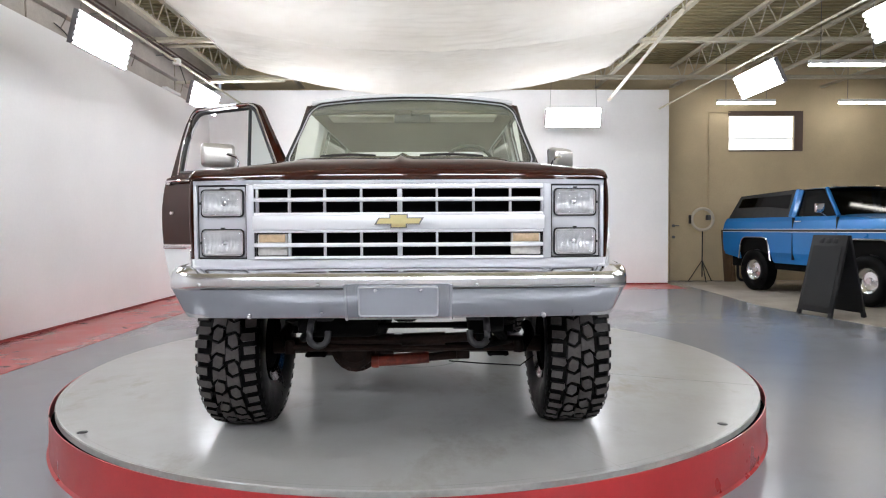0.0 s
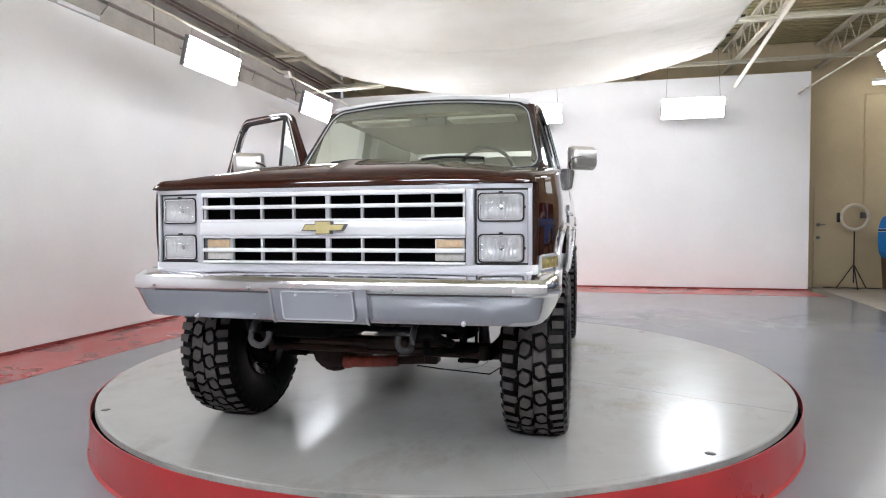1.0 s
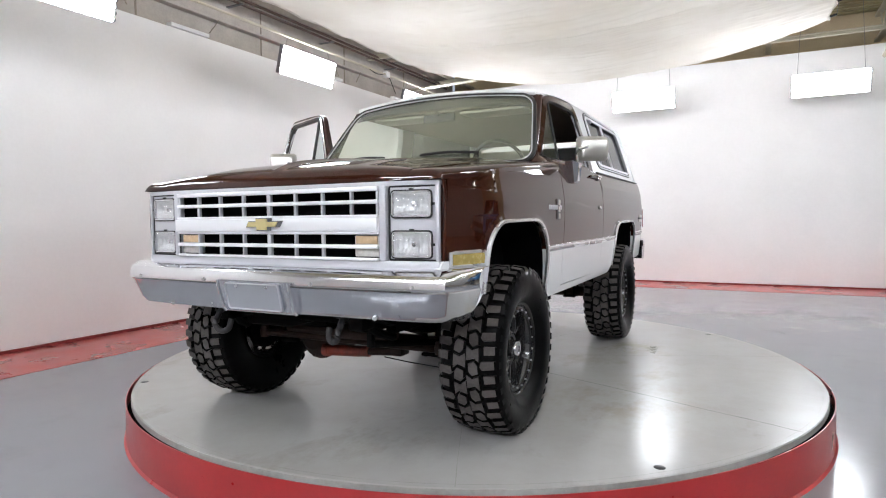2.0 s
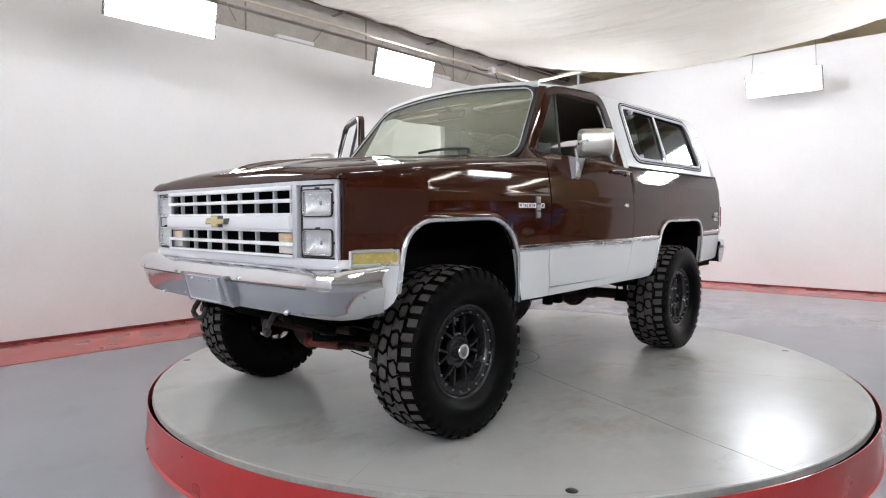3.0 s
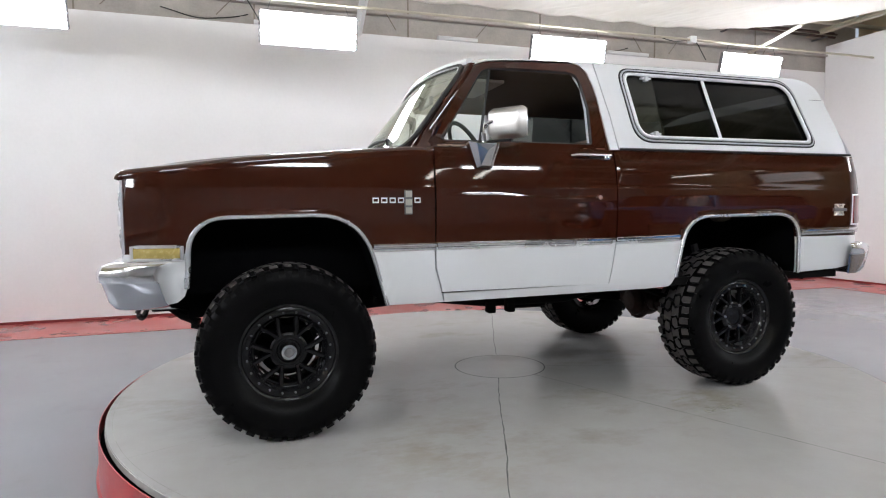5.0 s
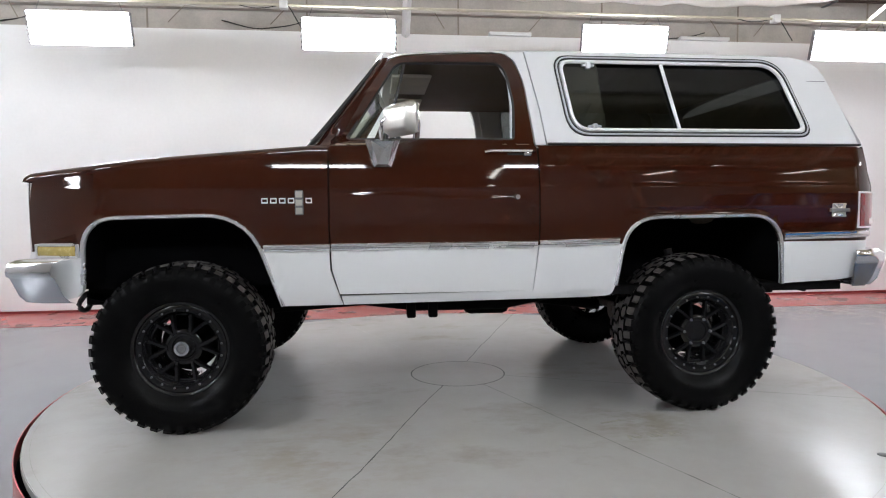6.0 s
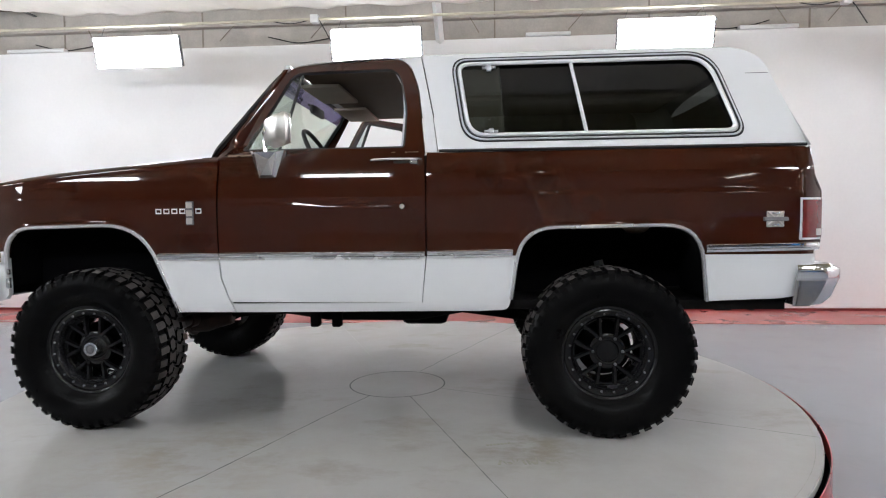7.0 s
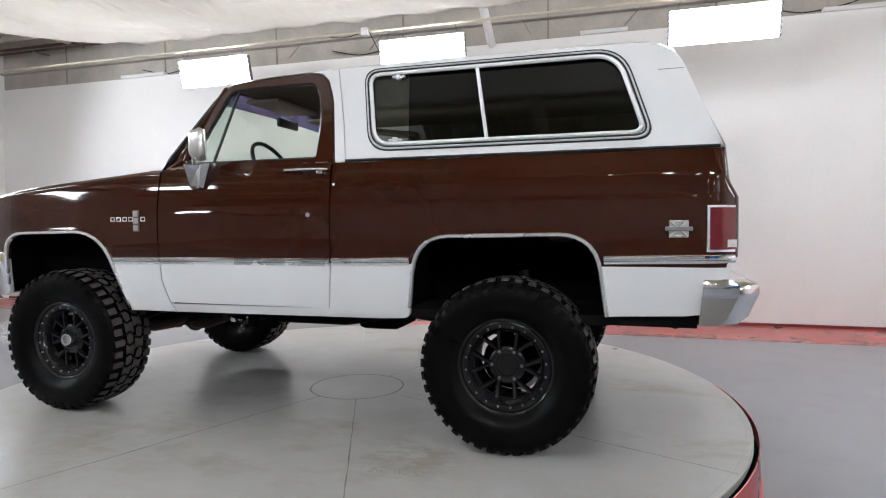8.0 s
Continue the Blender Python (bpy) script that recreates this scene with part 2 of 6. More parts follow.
CONCRETE = surface("bare_concrete", (0.34, 0.30, 0.25), 0.75, 0.0, 0.0, 0.18, 2.0, 50.0, bump=0.1)
DECK = surface("yellowed_roof_deck", (0.36, 0.31, 0.175), 0.65, 0.0, 0.0, 0.12, 2.0, 30.0)
JOIST = surface("cream_painted_steel", (0.52, 0.48, 0.38), 0.55, 0.0, 0.0, 0.12, 4.0, 40.0)
# dusty steel tone; on the upper wall it also carries shade
BEAM = surface("shaded_dusty_tan", (0.43, 0.395, 0.36), 0.7, 0.0, 0.0, 0.15, 3.0, 40.0)
DUSTY = surface("dusty_brown_steel", (0.24, 0.205, 0.17), 0.7, 0.0, 0.0, 0.25, 5.0, 50.0)
HOUSING = surface("white_lamp_housing", (0.75, 0.75, 0.75), 0.4, 0.0, 0.0, 0.04, 9.0, 90.0)
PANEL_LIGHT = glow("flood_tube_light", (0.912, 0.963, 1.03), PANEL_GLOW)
TUBE_LIGHT = glow("ceiling_tube_light", (1.0, 0.97, 0.90), TUBE_GLOW)
CLOTH_LIGHT = glow("unseen_upper_tube_light", (0.955, 0.966, 1.01), CLOTH_GLOW)
BLUE = surface("blue_car_paint", (0.004, 0.15, 0.43), 0.34, 0.25, 0.25, 0.02, 2.0, 300.0)
WOOD = surface("brown_wood", (0.12, 0.07, 0.035), 0.6, 0.0, 0.0, 0.3, 5.0, 60.0)
WINDOW_BROWN = surface("brown_window_frame", (0.07, 0.04, 0.03), 0.6, 0.0, 0.0, 0.15, 6.0, 60.0)
BOARD = surface("black_sign_board", (0.012, 0.012, 0.013), 0.6, 0.0, 0.0, 0.25, 6.0, 60.0, spec=0.2)
DAYLIGHT = glow("bright_day_outside", (0.95, 0.98, 1.0), 1.5)


def cloth_material():
    m, t, b = nodes_of("white_drape_cloth")
    n = noise_node(t, 1.2, 3.0)
    r = ramp_node(t, n.outputs[0], (0.72, 0.69, 0.65, 1), (0.80, 0.785, 0.76, 1), 0.3, 0.7)
    t.links.new(r.outputs[0], b.inputs["Base Color"])
    b.inputs["Roughness"].default_value = 0.85
    tl, mx = t.nodes.new("ShaderNodeBsdfTranslucent"), t.nodes.new("ShaderNodeMixShader")
    t.links.new(r.outputs[0], tl.inputs[0])
    mx.inputs[0].default_value = 0.45
    t.links.new(b.outputs[0], mx.inputs[1])
    t.links.new(tl.outputs[0], mx.inputs[2])
    t.links.new(mx.outputs[0], t.nodes["Material Output"].inputs[0])
    return m


CLOTH = cloth_material()


# ---- mesh helpers ----
def part(name, bm, material, parent=None, label="", smooth=38):
    """Links a bmesh as one mesh object under a thing or a part."""
    me = bpy.data.meshes.new(name)
    bm.normal_update()
    bm.to_mesh(me)
    bm.free()
    for m in material if isinstance(material, (list, tuple)) else (material,):
        me.materials.append(m)
    if smooth:
        for p in me.polygons:
            p.use_smooth = True
        me.set_sharp_from_angle(angle=radians(smooth))
    ob = new(name, me)
    if parent is not None:
        ob.parent = parent
    if label:
        ob["label"] = label
    return ob


def thing(name, label, category, group="", kind="", at=(0, 0, 0)):
    ob = new(name)
    ob.location = at
    ob.empty_display_size = 0.1
    return tagged(ob, label, category, group, kind)


def box(bm, x0, x1, y0, y1, z0, z1, bevel=0.0, segments=2):
    vs = [bm.verts.new((x, y, z)) for x in (x0, x1) for y in (y0, y1) for z in (z0, z1)]
    fs = [bm.faces.new([vs[i] for i in f]) for f in ((0, 1, 3, 2), (4, 6, 7, 5), (0, 4, 5, 1), (2, 3, 7, 6), (0, 2, 6, 4), (1, 5, 7, 3))]
    if bevel:
        es = list({e for f in fs for e in f.edges})
        bmesh.ops.bevel(bm, geom=es, offset=bevel, segments=segments, affect="EDGES", profile=0.5)
    return bm


def boxed(*a, **k):
    return box(bmesh.new(), *a, **k)


def prism(bm, pts, axis, a, b):
    """A closed outline pushed from a to b along an axis. Outline: the other two axes in order."""
    def put(p, v):
        return {"x": (v, p[0], p[1]), "y": (p[0], v, p[1]), "z": (p[0], p[1], v)}[axis]
    lo, hi = [bm.verts.new(put(p, a)) for p in pts], [bm.verts.new(put(p, b)) for p in pts]
    n = len(pts)
    for i in range(n):
        bm.faces.new((lo[i], lo[(i + 1) % n], hi[(i + 1) % n], hi[i]))
    bm.faces.new(lo[::-1])
    bm.faces.new(hi)
    bmesh.ops.recalc_face_normals(bm, faces=bm.faces)
    return bm


def tube(bm, pts, r, seg=8, closed=False, flat=1.0, up=(0, 0, 1), caps=True):
    """A round bar along a line of points. flat: the bar's height to its width."""
    pts = [Vector(p) for p in pts]
    n, rings = len(pts), []
    for i, p in enumerate(pts):
        a, b = (pts[i - 1], pts[(i + 1) % n]) if closed else (pts[max(i - 1, 0)], pts[min(i + 1, n - 1)])
        d = (b - a).normalized()
        u = Vector(up)
        if abs(d.dot(u)) > 0.95:
            u = Vector((1, 0, 0)) if abs(d.x) < 0.9 else Vector((0, 1, 0))
        s = d.cross(u).normalized()
        w = s.cross(d).normalized()
        rings.append([bm.verts.new(p + r * (math.cos(k * 2 * math.pi / seg) * s + flat * math.sin(k * 2 * math.pi / seg) * w)) for k in range(seg)])
    for i in range(n if closed else n - 1):
        q, w = rings[i], rings[(i + 1) % n]
        for k in range(seg):
            bm.faces.new((q[k], q[(k + 1) % seg], w[(k + 1) % seg], w[k]))
    if not closed and caps:
        bm.faces.new(rings[0][::-1])
        bm.faces.new(rings[-1])
    return bm


def lathe(bm, profile, centre, axis="x", seg=48, sign=1):
    """A profile of (radius, height along the axis) turned round an axis through centre."""
    c, rings = Vector(centre), []
    for r, h in profile:
        ring = []
        for k in range(seg):
            a = 2 * math.pi * k / seg
            u, v = r * math.cos(a), r * math.sin(a)
            ring.append(bm.verts.new(c + Vector({"x": (sign * h, u, v), "y": (u, sign * h, v), "z": (u, v, sign * h)}[axis])))
        rings.append(ring)
    for q, w in zip(rings, rings[1:]):
        for k in range(seg):
            bm.faces.new((q[k], q[(k + 1) % seg], w[(k + 1) % seg], w[k]))
    bmesh.ops.recalc_face_normals(bm, faces=bm.faces)
    return bm


def sheet(bm, nu, nv, f):
    """A grid of nu x nv points f(u, v) with u, v from 0 to 1."""
    g = [[bm.verts.new(f(i / (nu - 1), j / (nv - 1))) for j in range(nv)] for i in range(nu)]
    for i in range(nu - 1):
        for j in range(nv - 1):
            bm.faces.new((g[i][j], g[i + 1][j], g[i + 1][j + 1], g[i][j + 1]))
    return g


def lerp(table, v):
    """Smoothed interpolation in a short table of (key, value)."""
    if v <= table[0][0]:
        return table[0][1]
    for (a, p), (b, q) in zip(table, table[1:]):
        if v <= b:
            return p + (q - p) * (v - a) / (b - a)
    return table[-1][1]


def rounded(pts, r, n=5):
    """A closed outline with its corners rounded; r may be a list, a radius a corner."""
    out, m = [], len(pts)
    for i in range(m):
        p, a, b = Vector(pts[i]), Vector(pts[i - 1]), Vector(pts[(i + 1) % m])
        k = r[i] if isinstance(r, (list, tuple)) else r
        if k <= 0:
            out.append(tuple(p))
            continue
        da, db = (a - p), (b - p)
        k = min(k, 0.48 * da.length, 0.48 * db.length)
        s, e = p + da.normalized() * k, p + db.normalized() * k
        for j in range(n + 1):
            q = j / n
            out.append(tuple((1 - q) ** 2 * s + 2 * q * (1 - q) * p + q * q * e))
    return out


# ---- the hall ----
WALL_L, WALL_R, WALL_B, WALL_F, TAN_Y = -4.80, 13.0, 8.78, -9.4, 9.60
WALL_END = 5.430       # the free end of the white north wall
CEIL = 5.15
tagged(part("floor", boxed(WALL_L - 0.3, WALL_R + 0.3, WALL_F - 0.3, TAN_Y + 0.3, -0.12, 0.0), FLOOR, smooth=0), "glossy grey epoxy hall floor with faint scuffs", "floor", kind="structure")
bm = bmesh.new()
prism(bm, [(5.75, TAN_Y), (5.62, 7.0), (5.45, 5.0), (5.75, 3.2), (6.3, 0.5), (7.5, -3.0), (WALL_R, -3.0), (WALL_R, TAN_Y)], "z", 0.0, 0.005)
tagged(part("pavement", bm, CONCRETE, smooth=0), "bare tan concrete floor under the parked blue truck", "floor", kind="structure")
tagged(part("wall_west", boxed(WALL_L - 0.25, WALL_L, WALL_F, TAN_Y, 0, 3.88), WALL, smooth=0), "white painted studio wall with soft shadows", "wall", kind="structure")
# pale upper wall, its shade put into the darker tan colour
tagged(part("wall_west_upper", boxed(WALL_L - 0.3, WALL_L - 0.06, WALL_F, TAN_Y, 3.88, CEIL), BEAM, smooth=0), "upper wall above the white panels, shade in its tan colour", "wall", kind="structure")
tagged(part("wall_north", boxed(WALL_L, WALL_END, WALL_B, WALL_B + 0.16, 0, 4.355), WALL, smooth=0), "white painted studio wall with a free end", "wall", kind="structure")
WX0, WX1, WZ0, WZ1 = 7.19, 8.75, 3.11, 3.92
bm = bmesh.new()
box(bm, WALL_L, WX0, TAN_Y, TAN_Y + 0.3, 0, CEIL)
box(bm, WX1, WALL_R, TAN_Y, TAN_Y + 0.3, 0, CEIL)
box(bm, WX0, WX1, TAN_Y, TAN_Y + 0.3, 0, WZ0)
box(bm, WX0, WX1, TAN_Y, TAN_Y + 0.3, WZ1, CEIL)
tagged(part("wall_north_tan", bm, TAN_WALL, smooth=0), "tan painted block wall of the workshop", "wall", kind="structure")
# unseen wall closing the hall, kept pale to bounce light
tagged(part("wall_east", boxed(WALL_R, WALL_R + 0.3, WALL_F, TAN_Y + 0.3, 0, CEIL), GREY_WALL, smooth=0), "unseen pale grey wall that closes the hall", "wall", kind="structure")
tagged(part("wall_south", boxed(WALL_L - 0.3, WALL_R + 0.3, WALL_F - 0.3, WALL_F, 0, CEIL), WALL, smooth=0), "white painted studio wall", "wall", kind="structure")

# red painted border on the floor along the white walls, with a dark red foot on the wall
bm = bmesh.new()
box(bm, WALL_L, WALL_L + 1.08, WALL_F, WALL_B, 0, 0.004)
box(bm, WALL_L + 1.08, WALL_END, WALL_B - 1.05, WALL_B, 0, 0.004)
tagged(part("floor_border", bm, RED_PAINT, smooth=0), "faded red painted border along the white walls", "floor marking", kind="structure")
bm = bmesh.new()
box(bm, WALL_L, WALL_L + 0.02, WALL_F, WALL_B, 0.004, 0.035)
box(bm, WALL_L + 0.02, WALL_END, WALL_B - 0.02, WALL_B, 0.004, 0.035)
tagged(part("baseboard", bm, RED_BASE, smooth=0), "dark red strip at the foot of the white walls", "baseboard", kind="structure")

# roof deck with ribs, and steel joists with webs
bm = bmesh.new()
box(bm, WALL_L - 0.3, WALL_R + 0.3, WALL_F - 0.3, TAN_Y + 0.3, CEIL, CEIL + 0.1)
for i in range(118):
    y = WALL_F + 0.16 * i
    box(bm, WALL_L - 0.3, WALL_R + 0.3, y, y + 0.07, CEIL - 0.04, CEIL)
tagged(part("ceiling", bm, DECK, smooth=0), "yellowed ribbed metal roof deck", "ceiling", kind="structure")


def joist(x):
    ob = thing("roof_joist", "cream painted open-web steel roof joist under the deck", "joist", "roof joists", at=(x, 0, 0))
    for z in (4.60, 5.06):
        part("chord", boxed(-0.045, 0.045, WALL_F, TAN_Y, z - 0.025, z + 0.025), JOIST, ob, smooth=0)
    bm = bmesh.new()
    n, zig = 30, []
    step = (TAN_Y - WALL_F) / n
    for i in range(n):
        y = WALL_F + i * step
        zig += [(0, y, 4.60), (0, y + step / 2, 5.06)]
    tube(bm, zig, 0.014, 5, up=(1, 0, 0))
    part("web", bm, JOIST, ob)
    return ob


first = joist(-4.3)
for x in (-2.9, -1.2, 0.5, 2.2, 4.0, 5.8, 7.6, 9.4, 11.2):
    copy_thing(first, pose(x, 0, 0))
for y in (-7.5, -3.4, 0.8, 5.8, 8.4):
    ob = thing("roof_girder", "cream painted steel cross member under the roof joists", "beam", "cross members", at=(0, y, 0))
    bm = boxed(WALL_L - 0.06, WALL_R, -0.05, 0.05, 4.50, 4.515)
    box(bm, WALL_L - 0.06, WALL_R, -0.05, 0.05, 4.560, 4.575)
    box(bm, WALL_L - 0.06, WALL_R, -0.006, 0.006, 4.515, 4.56)
    part("flange", bm, JOIST, ob, smooth=0)


# ---- lamps ----
SOCKET_GREY = surface("grey_socket_plastic", (0.16, 0.16, 0.17), 0.5, 0.0, 0.0, 0.1, 9.0, 90.0)


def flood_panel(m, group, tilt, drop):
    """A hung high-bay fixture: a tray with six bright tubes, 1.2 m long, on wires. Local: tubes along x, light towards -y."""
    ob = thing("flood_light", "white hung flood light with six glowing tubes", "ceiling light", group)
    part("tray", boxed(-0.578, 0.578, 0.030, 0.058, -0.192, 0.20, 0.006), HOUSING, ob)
    # added lip that keeps light from spilling down the wall
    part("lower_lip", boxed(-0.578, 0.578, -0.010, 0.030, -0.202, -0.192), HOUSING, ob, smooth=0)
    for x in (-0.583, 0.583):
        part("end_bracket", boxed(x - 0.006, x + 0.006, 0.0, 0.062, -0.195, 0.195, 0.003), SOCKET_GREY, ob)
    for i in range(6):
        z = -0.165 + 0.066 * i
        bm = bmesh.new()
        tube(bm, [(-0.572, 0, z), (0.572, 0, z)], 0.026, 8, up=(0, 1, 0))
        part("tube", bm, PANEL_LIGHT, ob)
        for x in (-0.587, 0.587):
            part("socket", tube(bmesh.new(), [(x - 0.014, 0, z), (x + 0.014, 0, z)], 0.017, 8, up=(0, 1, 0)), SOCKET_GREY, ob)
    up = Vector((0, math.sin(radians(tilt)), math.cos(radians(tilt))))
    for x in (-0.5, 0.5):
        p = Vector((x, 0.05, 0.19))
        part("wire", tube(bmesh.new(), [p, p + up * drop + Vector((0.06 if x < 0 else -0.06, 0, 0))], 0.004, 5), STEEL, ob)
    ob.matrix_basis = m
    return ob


LEFT = [(-3.885, y, 3.59) for y in (-4.03, -0.82, 2.81, 6.10)]
RIGHT = [(5.25, y, 3.59) for y in (-4.58, -1.22, 1.72, 4.75)]
ROW = "flood lights along the walls"
first = flood_panel(pose(*LEFT[0], 14, 0, 90), ROW, 14, 0.16)
for p in LEFT[1:]:
    copy_thing(first, pose(*p, 14, 0, 90))
first = flood_panel(pose(*RIGHT[0], 25, 0, -90), ROW, 25, 0.16)
for p in RIGHT[1:]:
    copy_thing(first, pose(*p, 25, 0, -90))
BACK = [(0.025, 8.13, 3.638), (3.141, 8.185, 3.628)]
# unseen south row, more lamps than reflections show, added to brighten the truck's front
UNSEEN_FRONT = [(-2.5 + 1.65 * i, -7.6, 3.638) for i in range(6)]
first = flood_panel(pose(*BACK[0], 20, 0, 0), ROW, 20, 1.285)
for p in BACK[1:]:
    copy_thing(first, pose(*p, 20, 0, 0))
for p in UNSEEN_FRONT:
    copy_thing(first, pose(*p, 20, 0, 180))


def strip_light(x, y, z, length, light):
    ob = thing("strip_light", "bare fluorescent strip light under the joists", "ceiling light", "strip lights", at=(x, y, z))
    part("channel", boxed(-length / 2, length / 2, -0.05, 0.05, 0.02, 0.08, 0.006), HOUSING, ob)
    part("tube", tube(bmesh.new(), [(-length / 2, 0, 0), (length / 2, 0, 0)], 0.028, 8), light, ob)
    for k in (-0.35, 0.35):
        part("stem", tube(bmesh.new(), [(k * length, 0, 0.07), (k * length, 0, CEIL - 0.02 - z)], 0.006, 5), STEEL, ob)


# the strip at x 7.4 is out of view and added
for x, y in ((7.15, 8.75), (9.9, 8.75), (7.25, 5.6), (10.2, 5.6), (7.4, 1.5)):
    strip_light(x, y, 4.05, 1.3, TUBE_LIGHT)
# another out-of-view strip, added to brighten the blue truck
strip_light(8.8, 3.0, 4.60, 1.3, TUBE_LIGHT)
# unseen strips over the cloth; the y 5.0 pair is added for the back wall
for x in (-1.25, 1.85):
    for y in (-3.6, -1.0, 1.6, 4.12, 5.0):
        strip_light(x, y, 4.55, 1.3, CLOTH_LIGHT)


# ---- white cloth hung under the roof ----
def drape():
    x0, x1, y0, y1 = -2.60, 2.75, -4.45, 4.45
    bm = bmesh.new()

    def f(u, v):
        x, y = x0 + (x1 - x0) * u, y0 + (y1 - y0) * v
        q = 1 - (2 * u - 1) ** 2
        swag = abs(math.sin(math.pi * (y1 - y) / 2.225)) ** 0.6
        end = max(0.0, (abs(y) - 3.6) / 0.85)
        z = 3.64 + 0.05 * end - q * (0.345 - 0.15 * swag + 0.05 * end)
        z += 0.05 * q * noise.noise((0.8 * x, 1.1 * y, 0.3)) + 0.010 * noise.noise((9 * x + 3 * y, 3.0 * y, 1.7)) + 0.006 * noise.noise((4 * x, 16 * y, 5.1)) + 0.007 * noise.noise((1.3 * x, 22 * y + 2.0 * x * x, 8.3)) * (0.4 + q)
        z += 0.012 * max(0.0, 1 - min(u, 1 - u) / 0.14) * noise.noise((3 * x, 11 * y, 2.2))
        rim = max(0.0, 1 - min(u, 1 - u) / 0.05)
        z += rim * 0.022 * math.cos(2 * math.pi * y / 0.74)
        return (x + 0.025 * math.cos(2 * math.pi * y / 0.74) * rim * (1 if u > 0.5 else -1), y, z)
    sheet(bm, 90, 420, f)
    ob = part("ceiling_drape", bm, CLOTH)
    tagged(ob, "white cloth drape sagging in swags under the roof", "drape")
    for u in (0.0, 1.0):
        part("hem", tube(bmesh.new(), [f(u, v / 80) for v in range(81)], 0.012, 5), CLOTH, ob)
    # dark pipe frame that holds the edges, with clips, and wires up to the joists
    for x in (x0 - 0.05, x1 + 0.05):
        for i in range(13):
            y = -4.44 + 0.74 * i
            z = 3.66 + 0.05 * max(0.0, (abs(y) - 3.6) / 0.85)
            clip = thing("drape_clip", "dark spring clip on a cord holding the drape", "clip", "drape clips", at=(x, y, z))
            e = 0.05 if x < 0 else -0.05
            part("jaw", tube(bmesh.new(), [(e * 1.4, 0, 0.02), (-e, 0, 0.05)], 0.014, 6), BLACK, clip)
            part("cord", tube(bmesh.new(), [(-e, 0, 0.05), (-e * 5, 0.05, CEIL - 0.02 - z)], 0.004, 5), STEEL, clip)


drape()

# ---- turntable ----
CX, TOP, RAD, JOINT_TURN = 0.004, 0.255, 2.408, 23
RIM_BAND = surface("worn_rim_steel", (0.34, 0.345, 0.33), 0.42, 0.0, 0.0, 0.25, 3.0, 40.0)
table = thing("turntable", "round light grey car turntable with a red skirt", "turntable", at=(CX, 0, 0))
bm = bmesh.new()
lathe(bm, [(0.0, TOP - 0.004), (RAD - 0.004, TOP - 0.004), (RAD - 0.001, TOP - 0.0035), (RAD - 0.004, TOP), (0.0, TOP)], (0, 0, 0), "z", 160)
bmesh.ops.remove_doubles(bm, verts=bm.verts, dist=0.0005)
part("deck", bm, DISC, table)
bm = bmesh.new()
lathe(bm, [(RAD - 0.010, TOP - 0.004), (RAD, TOP - 0.005), (RAD + 0.001, TOP - 0.034), (RAD - 0.012, TOP - 0.036)], (0, 0, 0), "z", 160)
part("rim_band", bm, RIM_BAND, table, "worn grey steel rim band")
# trough under the rim, the gap's shade put into a near-black colour
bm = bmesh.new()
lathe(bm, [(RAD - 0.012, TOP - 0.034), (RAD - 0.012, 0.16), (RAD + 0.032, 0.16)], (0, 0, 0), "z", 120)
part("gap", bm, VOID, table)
bm = bmesh.new()
lathe(bm, [(RAD + 0.026, 0.16), (RAD + 0.026, 0.237), (RAD + 0.031, 0.237), (RAD + 0.034, 0.012), (RAD + 0.040, 0.006), (RAD + 0.046, 0.0)], (0, 0, 0), "z", 160)
part("skirt", bm, RED_SKIRT, table, "red painted sheet skirt")
JOINT = surface("joint_filler", (0.10, 0.10, 0.10), 0.7, 0.0, 0.0, 0.4, 9.0, 60.0, spec=0.2)
MID_JOINT = surface("worn_joint", (0.17, 0.168, 0.16), 0.65, 0.0, 0.0, 0.45, 5.0, 60.0, spec=0.2)
FAINT_JOINT = surface("faint_joint", (0.27, 0.265, 0.25), 0.6, 0.0, 0.0, 0.25, 5.0, 60.0, spec=0.2)
random.seed(5)
for i in range(8):
    a, strong = radians(JOINT_TURN + 45 * i), i in (0, 1, 3, 7)
    bm = bmesh.new()
    n, w = 40, 0.0028 if strong else 0.0018
    rows, off = [], 0.0
    for k in range(n + 1):
        r = 0.322 + (RAD - 0.012 - 0.322) * k / n
        off += random.uniform(-0.004, 0.004) * (1 if i in (3, 7) else 0.35)
        off *= 0.9
        ww = w * random.uniform(0.6, 1.4)
        rows.append([bm.verts.new((r, off + e * ww, TOP + 0.0012)) for e in (-1, 1)])
    for p, q in zip(rows, rows[1:]):
        bm.faces.new((p[0], q[0], q[1], p[1]))
    bmesh.ops.rotate(bm, verts=bm.verts, matrix=Matrix.Rotation(a, 3, "Z"))
    part("joint", bm, JOINT if i in (3, 7) else MID_JOINT if strong else FAINT_JOINT, table)
part("centre_ring", lathe(bmesh.new(), [(0.306, TOP + 0.0012), (0.315, TOP + 0.0012)], (0.022, 0.01, 0), "z", 96), JOINT, table)
part("edge_line", lathe(bmesh.new(), [(RAD - 0.036, TOP + 0.0012), (RAD - 0.033, TOP + 0.0012)], (0, 0, 0), "z", 160), FAINT_JOINT, table)
for x, y in ((1.643, -1.65), (-1.654, -1.677), (1.63, 1.67), (-1.645, 1.67)):
    bm = bmesh.new()
    lathe(bm, [(0.0, TOP + 0.0015), (0.024, TOP + 0.0015), (0.026, TOP)], (x, y, 0), "z", 14)
    part("bolt_hole", bm, BLACK, table)

# ---- the brown and white truck ----
AXLE_F, AXLE_R, HUB_Z = -1.475, 1.205, 0.674
